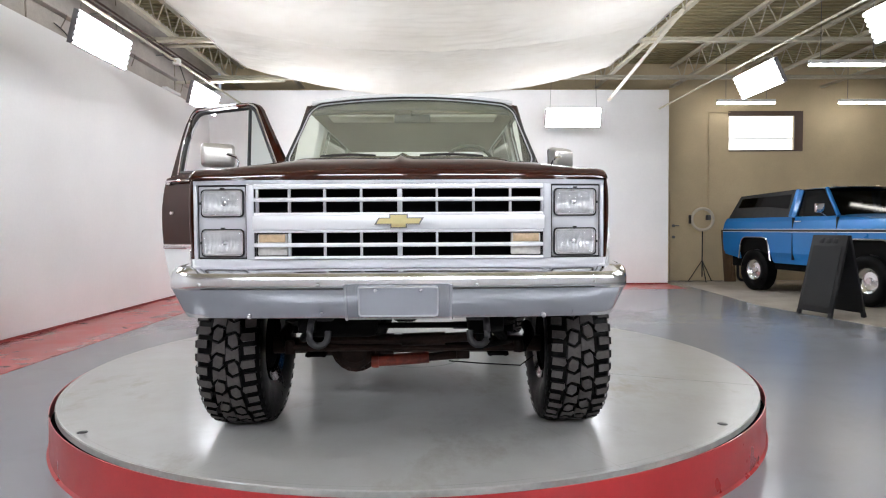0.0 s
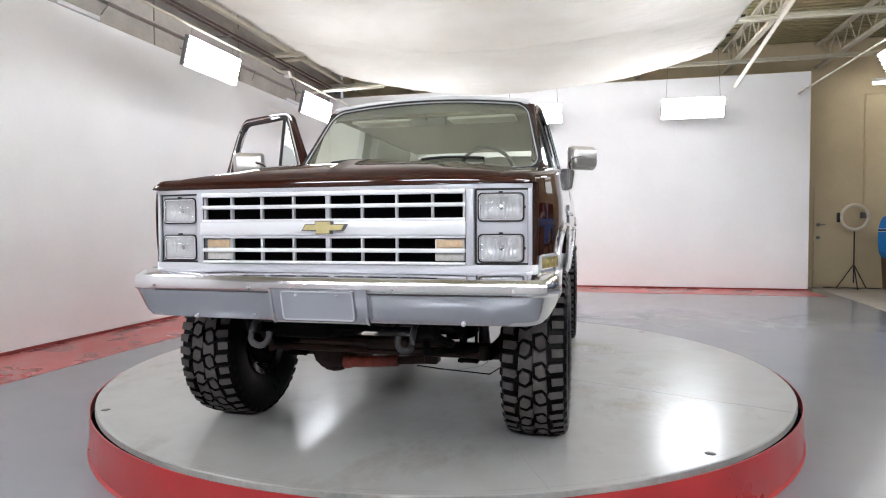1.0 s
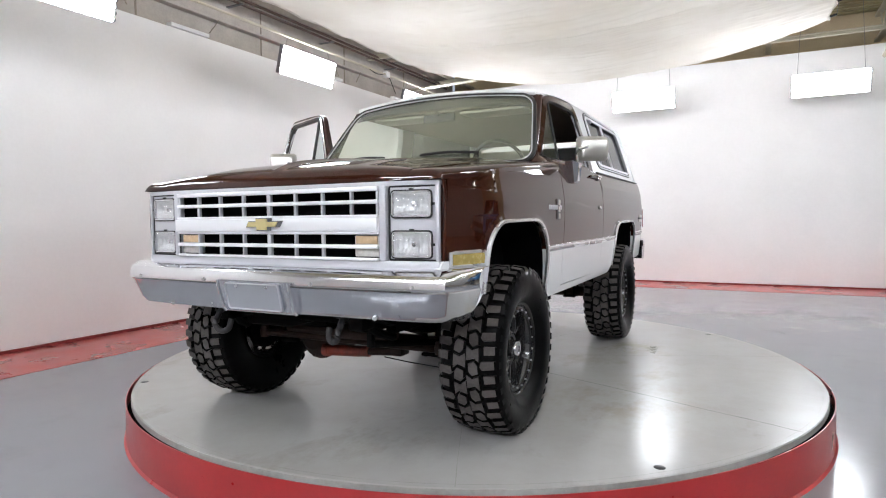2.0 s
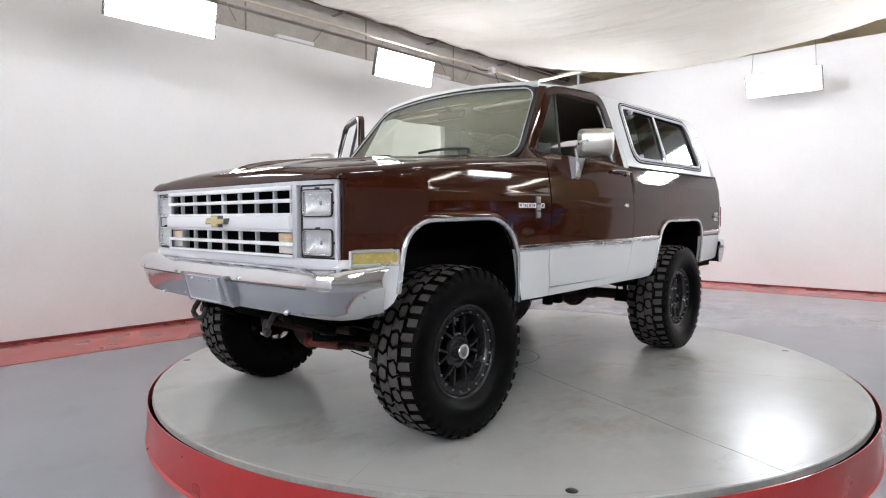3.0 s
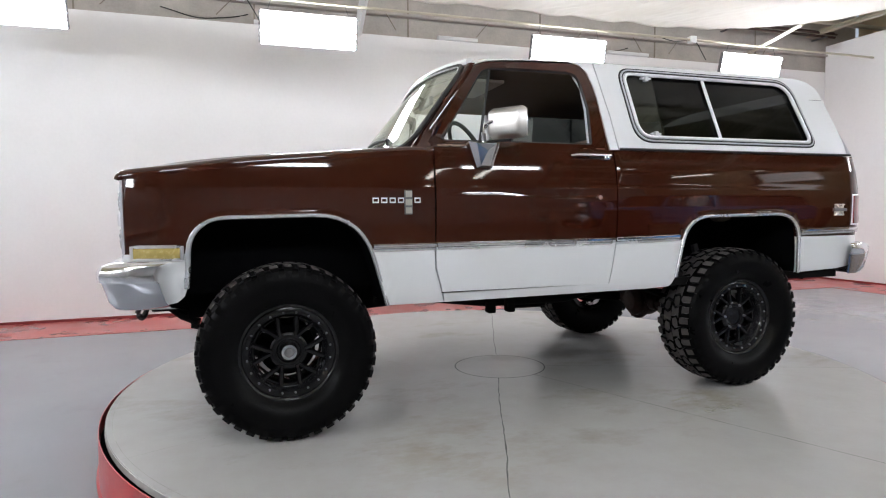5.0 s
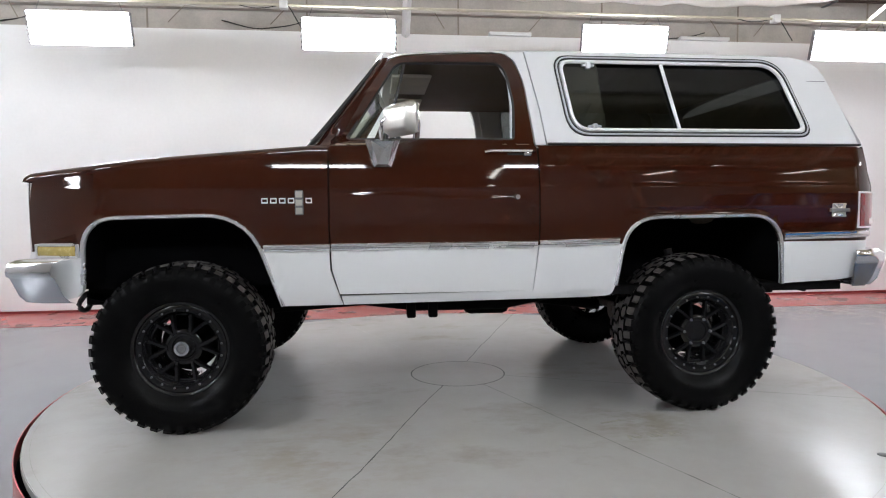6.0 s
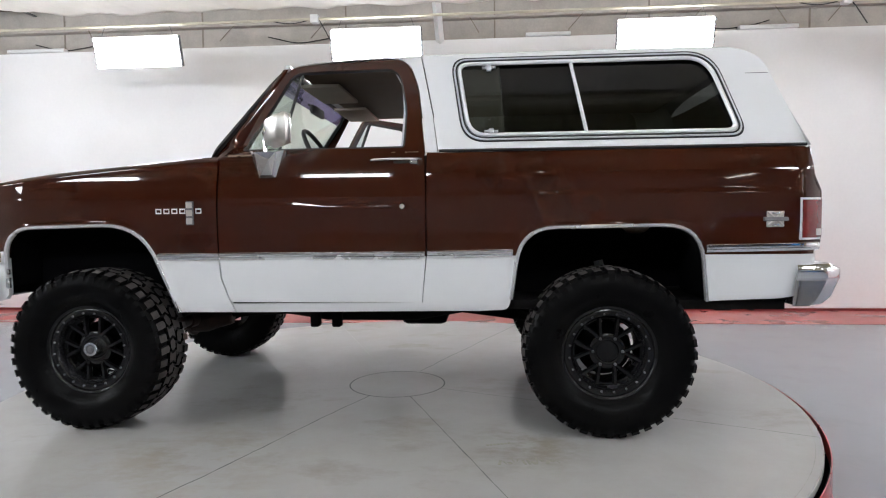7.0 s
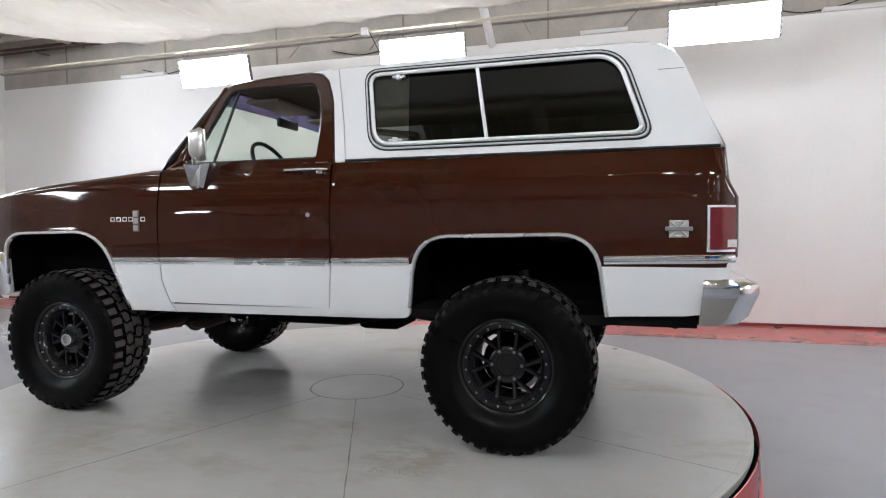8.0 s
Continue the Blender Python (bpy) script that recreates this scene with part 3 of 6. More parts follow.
SPLIT = 1.158          # where the white lower paint meets the brown
BELT = 1.672
DOOR_F, DOOR_R = -0.746, 0.308     # the door's front and rear seams
truck = thing("off_road_truck", "lifted brown and white two-door off-road truck with one door open", "truck")
SECTION = [(0.86, 0.908), (0.90, 0.930), (0.96, 0.946), (1.06, 0.959), (1.16, 0.967), (1.26, 0.9745), (1.34, 0.977), (1.42, 0.9762), (1.450, 0.9740), (1.454, 0.97365), (1.458, 0.97305), (1.462, 0.9723), (1.50, 0.967), (1.56, 0.958), (1.62, 0.945), (1.672, 0.931)]


def smooth_section(z):
    """The section curve with its kinks rounded off, apart from the crease."""
    if 1.44 < z < 1.475:
        return lerp(SECTION, z)
    return sum(w * lerp(SECTION, z + d) for d, w in ((-0.012, 0.15), (-0.006, 0.2), (0, 0.3), (0.006, 0.2), (0.012, 0.15)))


def soft_ramp(q):
    """Zero below, q above, with a rounded bend between."""
    return q if q > 40 else math.log(1 + math.exp(q))


def body_x(y, z):
    """Half width of the body at a height and a station along it; above the belt the cabin leans in, most at the windshield."""
    if z <= BELT:
        x = smooth_section(z)
        if z > 1.47:
            q = min(1, max(0, (y - 0.312) / 0.035))
            w = 0.0005 + 0.005 * min(1, max(0, (y - 1.86) / 0.14))
            x += q * q * (3 - 2 * q) * (0.9705 - 0.060 * (z - 1.47) - 0.37 * min(0.095, z - 1.47) ** 2 - 0.07 * max(0.0, z - 1.565) - 0.14 * w * soft_ramp((z - 1.565) / w) - x)
        if 1.35 < z < 1.45 and DOOR_F < y < DOOR_R:
            w = min(1, (y - DOOR_F) / 0.15, (DOOR_R - y) / 0.10)
            x += 0.0035 * w * (1 / (1 + math.exp((z - 1.412 + 0.016 * math.sin(2.6 * y + 0.4) - 0.005 * math.sin(11 * y)) / 0.0035)) - 0.5) * min(1, (z - 1.35) / 0.03, (1.45 - z) / 0.012)
    else:
        x = 0.902 - 0.262 * (z - BELT)
        if y < -0.10:
            x -= 0.105 * ((-0.10 - y) / 0.60) ** 2 * min(1, (z - BELT) / 0.06)
    if z < 1.43:
        x += flare(y, z, ARCH_F) + flare(y, z, ARCH_R)
    if y < -1.74:
        x -= 0.069 * ((-1.74 - y) / 0.385) ** 2
    if y > 2.06:
        x -= 0.056 * ((y - 2.06) / 0.14) ** 2
    return x


ARCH_F = rounded([(-1.903, 1.000), (-1.885, 1.315), (-1.132, 1.328), (-0.987, 0.868)], [0, 0.17, 0.22, 0], 7)
ARCH_R = rounded([(0.728, 0.940), (0.775, 1.293), (1.620, 1.303), (1.668, 0.930)], [0, 0.17, 0.17, 0], 7)


def flare(y, z, arch):
    """Raised lip round a wheel opening."""
    if not (arch[0][0] - 0.07 < y < arch[-1][0] + 0.07):
        return 0.0
    best = 1.0
    for (a, b), (c, d) in zip(arch, arch[1:]):
        ex, ez = c - a, d - b
        q = max(0.0, min(1.0, ((y - a) * ex + (z - b) * ez) / (ex * ex + ez * ez)))
        best = min(best, math.hypot(y - a - q * ex, z - b - q * ez))
    w = max(0.0, 1 - best / 0.036)
    return 0.006 * w * w * (3 - 2 * w)


def hood_z(y):
    """Height of the fender's top edge."""
    return lerp([(-2.16, 1.529), (-2.10, 1.537), (-2.06, 1.541), (-1.94, 1.556), (-1.80, 1.577), (-1.63, 1.598), (-1.42, 1.617), (-1.19, 1.636), (-0.86, 1.664)], y)




def skin(name, outline, s, material, parent, holes=(), thick=0.03, fx=body_x, label="", cut=True, ycuts=(), move=None):
    """A pressed sheet panel: an outline in (y, z) with holes, bent to the body's side and given an edge."""
    bm = bmesh.new()
    for loop in (outline, *holes):
        vs = [bm.verts.new((0, y, z)) for y, z in loop]
        for i in range(len(vs)):
            bm.edges.new((vs[i], vs[(i + 1) % len(vs)]))
    bmesh.ops.triangle_fill(bm, use_beauty=True, use_dissolve=False, edges=bm.edges[:], normal=(1, 0, 0))
    levels = [SPLIT] + [0.865 + 0.05 * i for i in range(11)] + [1.325, 1.335, 1.345, 1.355] + [1.372 + 0.006 * i for i in range(12)] + [1.450, 1.454, 1.458, 1.462, 1.475, 1.49, 1.505, 1.53, 1.545, 1.556, 1.565, 1.574, 1.581, 1.59, 1.605, 1.62, 1.645, 1.66] + ([1.75 + 0.08 * i for i in range(6)])
    for z in levels if cut else ():
        bmesh.ops.bisect_plane(bm, geom=bm.verts[:] + bm.edges[:] + bm.faces[:], plane_co=(0, 0, z), plane_no=(0, 0, 1))
    for y in ycuts:
        bmesh.ops.bisect_plane(bm, geom=bm.verts[:] + bm.edges[:] + bm.faces[:], plane_co=(0, y, 0), plane_no=(0, 1, 0))
    for f in bm.faces:
        if (f.normal.x > 0) != (s > 0):
            f.normal_flip()
        f.material_index = 1 if isinstance(material, (list, tuple)) and f.calc_center_median().z < SPLIT else 0
    out = bmesh.ops.extrude_face_region(bm, geom=bm.faces[:])["geom"]
    outer = {v for v in out if isinstance(v, bmesh.types.BMVert)}
    bm.verts.index_update()
    flat = [(v.co.y, v.co.z) for v in bm.verts]
    true, e, turn = {}, 0.006, move.to_3x3() if move is not None else Matrix.Identity(3)
    for v in bm.verts:
        y, z = v.co.y, v.co.z
        if v in outer:
            zu, zd = (min(z + e, BELT), z - e) if z <= BELT else (z + e, max(z - e, BELT + 0.001))
            true[v.index] = turn @ Vector((s, -(fx(y + e, z) - fx(y - e, z)) / (2 * e), -(fx(y, zu) - fx(y, zd)) / (zu - zd))).normalized()
        v.co.x = s * (fx(y, z) - (0 if v in outer else thick))
    if move is not None:
        bmesh.ops.transform(bm, matrix=move, verts=bm.verts)
    ob = part(name, bm, material, parent, label, smooth=30)
    me = ob.data
    mid = [sum(flat[i][1] for i in p.vertices) / len(p.vertices) for p in me.polygons]
    normals = []
    for p in me.polygons:
        on = all(i in true for i in p.vertices)
        for i in p.vertices:
            n = true[i] if on else p.normal
            y, z = flat[i]
            if on and abs(z - 1.565) < 0.002 and 0.34 < y < 1.90:
                # the shoulder crease of the rear body stays sharp
                d = 0.006 if mid[p.index] > z else -0.006
                n = turn @ Vector((s, 0.0, -(fx(y, z + d) - fx(y, z)) / d)).normalized()
            normals.append(n)
    me.normals_split_custom_set(normals)
    return ob


def moulding(name, pts, s, width, proud, material, parent, move=None, lift=0.0):
    """A flat strip of bright trim that follows a line of (y, z) on the body's side."""
    bm = bmesh.new()
    n, rows = len(pts), []
    for i, (y, z) in enumerate(pts):
        a, b = Vector(pts[max(i - 1, 0)]), Vector(pts[min(i + 1, n - 1)])
        d = (b - a).normalized()
        q = Vector((-d.y, d.x)) * width / 2
        x = body_x(y, z) + lift
        ring = []
        for k, e in ((-1, -0.006), (-1, 0.5 * proud), (-0.6, proud), (0.6, proud), (1, 0.5 * proud), (1, -0.006)):
            ring.append(bm.verts.new((s * (x + e), y + k * q.x, z + k * q.y)))
        rows.append(ring)
    for p, q in zip(rows, rows[1:]):
        for k in range(5):
            bm.faces.new((p[k], p[k + 1], q[k + 1], q[k]))
    for r in (rows[0], rows[-1]):
        bm.faces.new(r)
    bmesh.ops.recalc_face_normals(bm, faces=bm.faces)
    if move is not None:
        bmesh.ops.transform(bm, matrix=move, verts=bm.verts)
    return part(name, bm, material, parent, smooth=30)


TWO_TONE = (BROWN, WHITE_PAINT)
GAP = 0.007


def side_trim(pts, s, parent, move=None):
    """Bright side moulding: a satin band with a polished upper rib and a dark line under it."""
    moulding("trim_strip", pts, s, 0.036, 0.008, STRIP, parent, move)
    moulding("trim_rib", [(y, z + 0.010) for y, z in pts], s, 0.013, 0.013, CHROME, parent, move)
    moulding("trim_line", [(y, z - 0.004) for y, z in pts], s, 0.0035, 0.0095, BLACK, parent, move)


NOSE_YS = [-2.118 - 0.050 * q for q in (1, 0.9985, 0.995, 0.988, 0.975, 0.955, 0.925, 0.88, 0.82, 0.74, 0.64, 0.50, 0.30, 0.10)] + [-2.112 + (DOOR_F - GAP + 2.112) * (i / 26) ** 1.2 for i in range(27)]


def nose_drop(y):
    """How far the sheet metal has rolled down towards its front edge, from 0 to 1."""
    q = min(1.0, max(0.0, (-2.118 - y) / 0.050))
    return 1 - (1 - q ** 3.0) ** (1 / 3.0)


def fender(s):
    """Front fender with its wheel arch, top roll and corner."""
    top = [(y, hood_z(y) - 0.045) for y in (DOOR_F - GAP, -0.86, -1.10, -1.30, -1.495, -1.70, -1.85, -1.98, -2.06, -2.115)]
    outline = top + [(-2.125, 1.40), (-2.125, 1.18), (-2.155, 1.12), (-2.140, 0.940), (-2.10, 0.922), (-1.985, 0.924), (-1.940, 0.936), (-1.914, 0.962)] + ARCH_F + [(DOOR_F + 0.055, 0.868), (DOOR_F - GAP + 0.004, 1.05), (DOOR_F - GAP, 1.20)]
    ob = skin("fender", outline, s, TWO_TONE, truck, ycuts=[-1.75 - 0.045 * i for i in range(9)] + [-1.95 + 0.028 * i for i in range(38)])
    bm = bmesh.new()

    def f(u, v):
        y = NOSE_YS[round((1 - u) * (len(NOSE_YS) - 1))]
        zt = hood_z(y) - 0.052 * nose_drop(y)
        a = v * math.pi / 2
        xs = body_x(max(y, -2.140), zt - 0.045)
        xi = 0.742 - 0.02 * max(0, (-1.74 - y) / 0.385)
        x = xi + (xs - xi) * math.cos(a) ** 0.32
        z = zt - 0.045 + 0.05 * math.sin(a) ** 0.50 if v < 1 else zt + 0.005
        return (s * x, y, max(z, 1.4915))
    sheet(bm, len(NOSE_YS), 14, f)
    bmesh.ops.recalc_face_normals(bm, faces=bm.faces)
    part("fender_top", bm, BROWN, ob, smooth=50)
    # rolled front edge of the fender beside the grille
    bm = bmesh.new()

    def g(u, v):
        z = 1.160 + (hood_z(-2.125) - 0.045 - 1.160) * u
        a = v * math.pi / 2
        return (s * (body_x(-2.125, z) - 0.012 * (1 - math.cos(a))), -2.125 - 0.010 * math.sin(a), z)
    sheet(bm, 8, 6, g)
    bmesh.ops.recalc_face_normals(bm, faces=bm.faces)
    part("fender_nose", bm, BROWN, ob, smooth=50)
    moulding("arch_moulding", ARCH_F, s, 0.019, 0.012, STRIP, ob)
    side_trim([(-1.066 + 0.04 * i, 1.160) for i in range(9)], s, ob)
    # side marker lamp
    y0, y1, z0, z1 = -2.105, -1.915, 1.133, 1.190
    bm = bmesh.new()
    ring = [(y0 + (y1 - y0) * i / 8, z0) for i in range(9)] + [(y1 - (y1 - y0) * i / 8, z1) for i in range(9)]
    tube(bm, [(s * (body_x(y, 1.16) + 0.006), y, z) for y, z in ring], 0.0085, 6, closed=True, up=(1, 0, 0))
    lamp = part("marker_lamp", bm, STRIP, ob, smooth=0)
    bm = bmesh.new()
    sheet(bm, 9, 4, lambda u, v: (s * (body_x(y0 + (y1 - y0) * u, 1.16) + 0.010 + 0.003 * math.sin(math.pi * v)), y0 + 0.007 + (y1 - y0 - 0.014) * u, z0 + 0.006 + (z1 - z0 - 0.012) * v))
    part("lens", bm, YELLOW_LENS, lamp, "yellowed marker lens")
    # inner wheel house, its shade put into a near-black colour
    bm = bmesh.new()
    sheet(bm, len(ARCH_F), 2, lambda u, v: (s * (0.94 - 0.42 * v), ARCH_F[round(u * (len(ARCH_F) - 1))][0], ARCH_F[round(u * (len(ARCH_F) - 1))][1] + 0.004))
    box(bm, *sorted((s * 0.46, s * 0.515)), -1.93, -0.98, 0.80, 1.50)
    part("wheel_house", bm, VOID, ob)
    if s > 0:
        # chrome badge on the fender, its lettering as plain blocks
        for i in range(6):
            y = -1.070 + 0.042 * i
            x = body_x(y, 1.39)
            bm = bmesh.new()
            tube(bm, [(x + 0.003, y + a, 1.393 + c) for a, c in ((0.003, -0.010), (0.029, -0.010), (0.029, 0.010), (0.003, 0.010))], 0.0042, 4, closed=True, up=(1, 0, 0))
            part("badge_block", bm, SILVER_BAR, ob, "small silver letter block", smooth=0)
        plate = part("badge_plate", boxed(0.972, 0.984, -0.910, -0.870, 1.323, 1.443, 0.004), STEEL, ob, "dull steel badge plate", smooth=0)
        for i in range(3):
            part("badge_square", boxed(0.984, 0.988, -0.906, -0.874, 1.328 + 0.04 * i, 1.358 + 0.04 * i, 0.002), STAINLESS, plate, smooth=0)
    return ob


def nose_stretch(ob, taper):
    """The sheet metal ahead of the front wheels reaches a little further forward and narrows there."""
    for v in ob.data.vertices:
        w = max(0.0, min(1.0, (-1.84 - v.co.y) / 0.20))
        v.co.y -= 0.034 * w
        v.co.x *= 1 - taper * w
    ob.data.update()
    for kid in ob.children:
        nose_stretch(kid, taper)


for s in (1, -1):
    nose_stretch(fender(s), 0.014)


def hood():
    bm = bmesh.new()
    y1 = -0.800

    def f(u, v):
        x = -0.738 + 1.476 * u
        y = min(NOSE_YS[round(v * (len(NOSE_YS) - 1))], y1)
        q = 1 - (x / 0.738) ** 4
        z = hood_z(y) + 0.008 + 0.030 * q * min(1, (y + 2.165) / 0.3 + 0.35)
        z += 0.014 * (1 / (1 + math.exp((abs(x) - 0.47) / 0.012))) * min(1, max(0, (y + 2.15) / 0.25))
        z += 0.016 * math.exp(-(x / 0.018) ** 2) * min(1, max(0, (y + 2.16) / 0.1))
        z += 0.010 * q * min(1, max(0, (y + 2.165) / 0.06)) * max(0, min(1, (-1.45 - y) / 0.6))
        z -= 0.064 * nose_drop(y)
        if y > -0.90:
            z += 0.010 * ((y + 0.90) / 0.1)
        return (x, y, z)
    sheet(bm, 61, len(NOSE_YS), f)
    bmesh.ops.remove_doubles(bm, verts=bm.verts, dist=0.0001)
    out = bmesh.ops.extrude_face_region(bm, geom=bm.faces[:])["geom"]
    for v in out:
        if isinstance(v, bmesh.types.BMVert):
            v.co.z -= 0.03
    for v in bm.verts:
        v.co.z = max(v.co.z, 1.4915)
    bmesh.ops.recalc_face_normals(bm, faces=bm.faces)
    nose_stretch(part("hood", bm, BROWN, truck, smooth=42), 0.0)
    # block in near-black, the shade behind the arches put into its colour
    part("engine_bay", boxed(-0.70, 0.70, -2.08, -0.90, 0.95, 1.46), VOID, truck, smooth=0)
    bm = boxed(-0.93, 0.93, -0.86, -0.70, 1.58, 1.668, 0.02, 3)
    part("cowl", bm, BROWN, truck)
    bm = boxed(-0.70, 0.70, -0.815, -0.74, 1.668, 1.676)
    for i in range(28):
        box(bm, -0.66 + 0.048 * i, -0.635 + 0.048 * i, -0.81, -0.745, 1.676, 1.680)
    part("cowl_grille", bm, BLACK, truck, smooth=0)


hood()


# ---- doors ----
WIN = rounded([(-0.668, 1.703), (-0.405, 2.118), (0.168, 2.122), (0.212, 1.900), (0.200, 1.700)], [0.03, 0.05, 0.08, 0.05, 0.02], 6)
FRAME = rounded([(DOOR_F + 0.004, BELT), (DOOR_F + 0.012, 1.715), (-0.432, 2.150), (0.200, 2.172), (0.262, 2.02), (DOOR_R - 0.006, BELT)], [0, 0.02, 0.07, 0.07, 0.06, 0], 6)


def side_door(s, move, label):
    # the open door shows the upper edge of its frame, which the roof's drip rail covers on the closed one
    rise = 0.032 if s < 0 else 0.0

    def lift(pts):
        return [(y, z + rise * min(1.0, max(0.0, (z - 1.75) / 0.30))) for y, z in pts]
    frame_line, win = lift(FRAME), lift(WIN)
    outline = [(DOOR_F, 1.20), (DOOR_F + 0.006, 1.05), (DOOR_F + 0.042, 0.924), (DOOR_R - 0.025, 0.922), (DOOR_R, 1.17), (DOOR_R, 1.55)] + frame_line[::-1]
    ob = skin("door", outline, s, TWO_TONE, truck, [win], 0.034, label=label, move=move, ycuts=[DOOR_F + 0.05 * i for i in range(1, 21)])

    def put(name, bm, material, lab="", smooth=38):
        bmesh.ops.transform(bm, matrix=move, verts=bm.verts)
        return part(name, bm, material, ob, lab, smooth)
    side_trim([(DOOR_F + 0.006 + (DOOR_R - DOOR_F - 0.012) * i / 20, 1.162) for i in range(21)], s, ob, move)
    # inner card
    bm = boxed(*sorted((s * 0.855, s * 0.915)), DOOR_F + 0.03, DOOR_R - 0.03, 0.96, 1.68, 0.01)
    box(bm, *sorted((s * 0.80, s * 0.86)), -0.30, 0.15, 1.38, 1.43, 0.015)
    put("door_card", bm, TAN_TRIM)
    # bright window edge and vent divider
    bm = bmesh.new()
    tube(bm, [(s * (body_x(y, z) - 0.012), y, z) for y, z in win], 0.011 if s > 0 else 0.017, 6, closed=True)
    put("window_seal", bm, BLACK)
    # reflection on the glossy seal, added as a chrome line
    if s < 0:
        cy, cz = -0.22, 1.93
        bm = bmesh.new()
        tube(bm, [(s * (body_x(y, z) + 0.001), cy + (y - cy) * 1.065, cz + (z - cz) * 1.095) for y, z in win], 0.0065, 6, closed=True)
        put("window_bead", bm, CHROME, "thin bright line standing for the glint on the window seal")
    bm = bmesh.new()
    tube(bm, [(s * (body_x(y, z) - 0.022), y, z) for y, z in ((-0.462, 1.700), (-0.36, 2.108 + rise))], 0.008 if s > 0 else 0.012, 8)
    put("vent_divider", bm, BLACK)
    bm = bmesh.new()
    tube(bm, [(s * (body_x(y, z) - 0.020), y, z) for y, z in ((0.150, 2.095), (0.185, 2.03), (0.196, 1.90), (0.186, 1.703))], 0.007, 6)
    put("window_channel", bm, SILVER)
    bm = bmesh.new()
    vs = [bm.verts.new((s * (body_x(y, z) - 0.026), y, z)) for y, z in ((-0.668, 1.703), (-0.466, 1.703), (-0.366, 2.11 + rise), (-0.405, 2.115 + rise))]
    bm.faces.new(vs)
    g = put("vent_glass", bm, VENT_GLASS, smooth=0)
    g.visible_shadow = False
    # handle
    x = body_x(0, 1.63)
    bm = bmesh.new()
    tube(bm, [(s * (x + 0.004), 0.040, 1.634), (s * (x + 0.024), 0.060, 1.637), (s * (x + 0.028), 0.150, 1.638), (s * (x + 0.024), 0.270, 1.637), (s * (x + 0.004), 0.286, 1.636)], 0.0095, 8, flat=0.75)
    box(bm, *sorted((s * (x - 0.004), s * (x + 0.022))), 0.232, 0.272, 1.612, 1.634, 0.006)
    put("handle", bm, CHROME, "chrome handle")
    put("handle_recess", boxed(*sorted((s * (x - 0.006), s * (x + 0.003))), 0.15, 0.232, 1.612, 1.630, 0.002), BLACK)
    bm = bmesh.new()
    lathe(bm, [(0.0, 0.012), (0.012, 0.012), (0.016, 0.0)], (s * body_x(0.2, 1.405), 0.195, 1.405), "x", 14, s)
    put("lock", bm, CHROME)
    # tow mirror: bracket, arm and square head
    x = body_x(-0.48, 1.62)
    bm = bmesh.new()
    rim = [(-0.570, 1.692), (-0.395, 1.692), (-0.440, 1.556), (-0.525, 1.556)]
    lo = [bm.verts.new((s * (x - 0.02), y, z)) for y, z in rim]
    mid = [bm.verts.new((s * (x + 0.030), y, z)) for y, z in rim]
    hi = [bm.verts.new((s * (x + e), -0.482 + (y + 0.482) * 0.62, z + d)) for (y, z), e, d in zip(rim, (0.062, 0.062, 0.046, 0.046), (-0.012, -0.012, 0.012, 0.012))]
    tip = bm.verts.new((s * (x + 0.048), -0.470, 1.645))
    for p, q in ((lo, mid), (mid, hi)):
        for i in range(4):
            bm.faces.new((p[i], p[(i + 1) % 4], q[(i + 1) % 4], q[i]))
    for i in range(4):
        bm.faces.new((hi[i], hi[(i + 1) % 4], tip))
    bm.faces.new(lo[::-1])
    bmesh.ops.recalc_face_normals(bm, faces=bm.faces)
    put("mirror_bracket", bm, CHROME_WORN, "faceted chrome mirror bracket", smooth=0)
    bm = bmesh.new()
    tube(bm, [(s * (x + 0.04), -0.485, 1.68), (s * (x + 0.035), -0.492, 1.735), (s * (x + 0.05), -0.485, 1.77), (s * (x + 0.10), -0.46, 1.785)], 0.012, 8)
    put("mirror_arm", bm, CHROME)
    bm = boxed(-0.108, 0.108, -0.040, 0.040, -0.080, 0.080, 0.030, 4)
    for v in bm.verts:
        if v.co.y < 0:
            v.co.x *= 0.90
            v.co.z *= 0.86
    head = Matrix.Translation((s * 1.063, -0.400, 1.777)) @ Matrix.Rotation(radians(36 * s), 4, "Z")
    bmesh.ops.transform(bm, matrix=head, verts=bm.verts)
    put("mirror_head", bm, STAINLESS, "square chrome tow mirror head")
    bm = boxed(-0.098, 0.098, 0.034, 0.042, -0.070, 0.070, 0.003)
    bmesh.ops.transform(bm, matrix=head, verts=bm.verts)
    put("mirror_glass", bm, MIRROR)
    return ob


side_door(1, Matrix.Identity(4), "closed brown and white door")
HINGE = Vector((-0.930, DOOR_F + 0.01, 0))
side_door(-1, Matrix.Translation(HINGE) @ Matrix.Rotation(radians(60), 4, "Z") @ Matrix.Translation(-HINGE), "open brown and white door")


for s in (1, -1):
    # jambs in black, a dark backing that puts shade into the door seams
    part("door_jamb", boxed(*sorted((s * 0.84, s * 0.895)), DOOR_R - 0.03, DOOR_R + 0.06, 0.92, 1.66), BLACK, truck, smooth=0)
    part("door_jamb", boxed(*sorted((s * 0.84, s * 0.895)), DOOR_F - 0.06, DOOR_F + 0.03, 1.00, 1.60), BLACK, truck, smooth=0)
    part("door_sill", boxed(*sorted((s * 0.80, s * 0.90)), DOOR_F + 0.06, DOOR_R, 0.88, 0.96), DARK, truck, smooth=0)

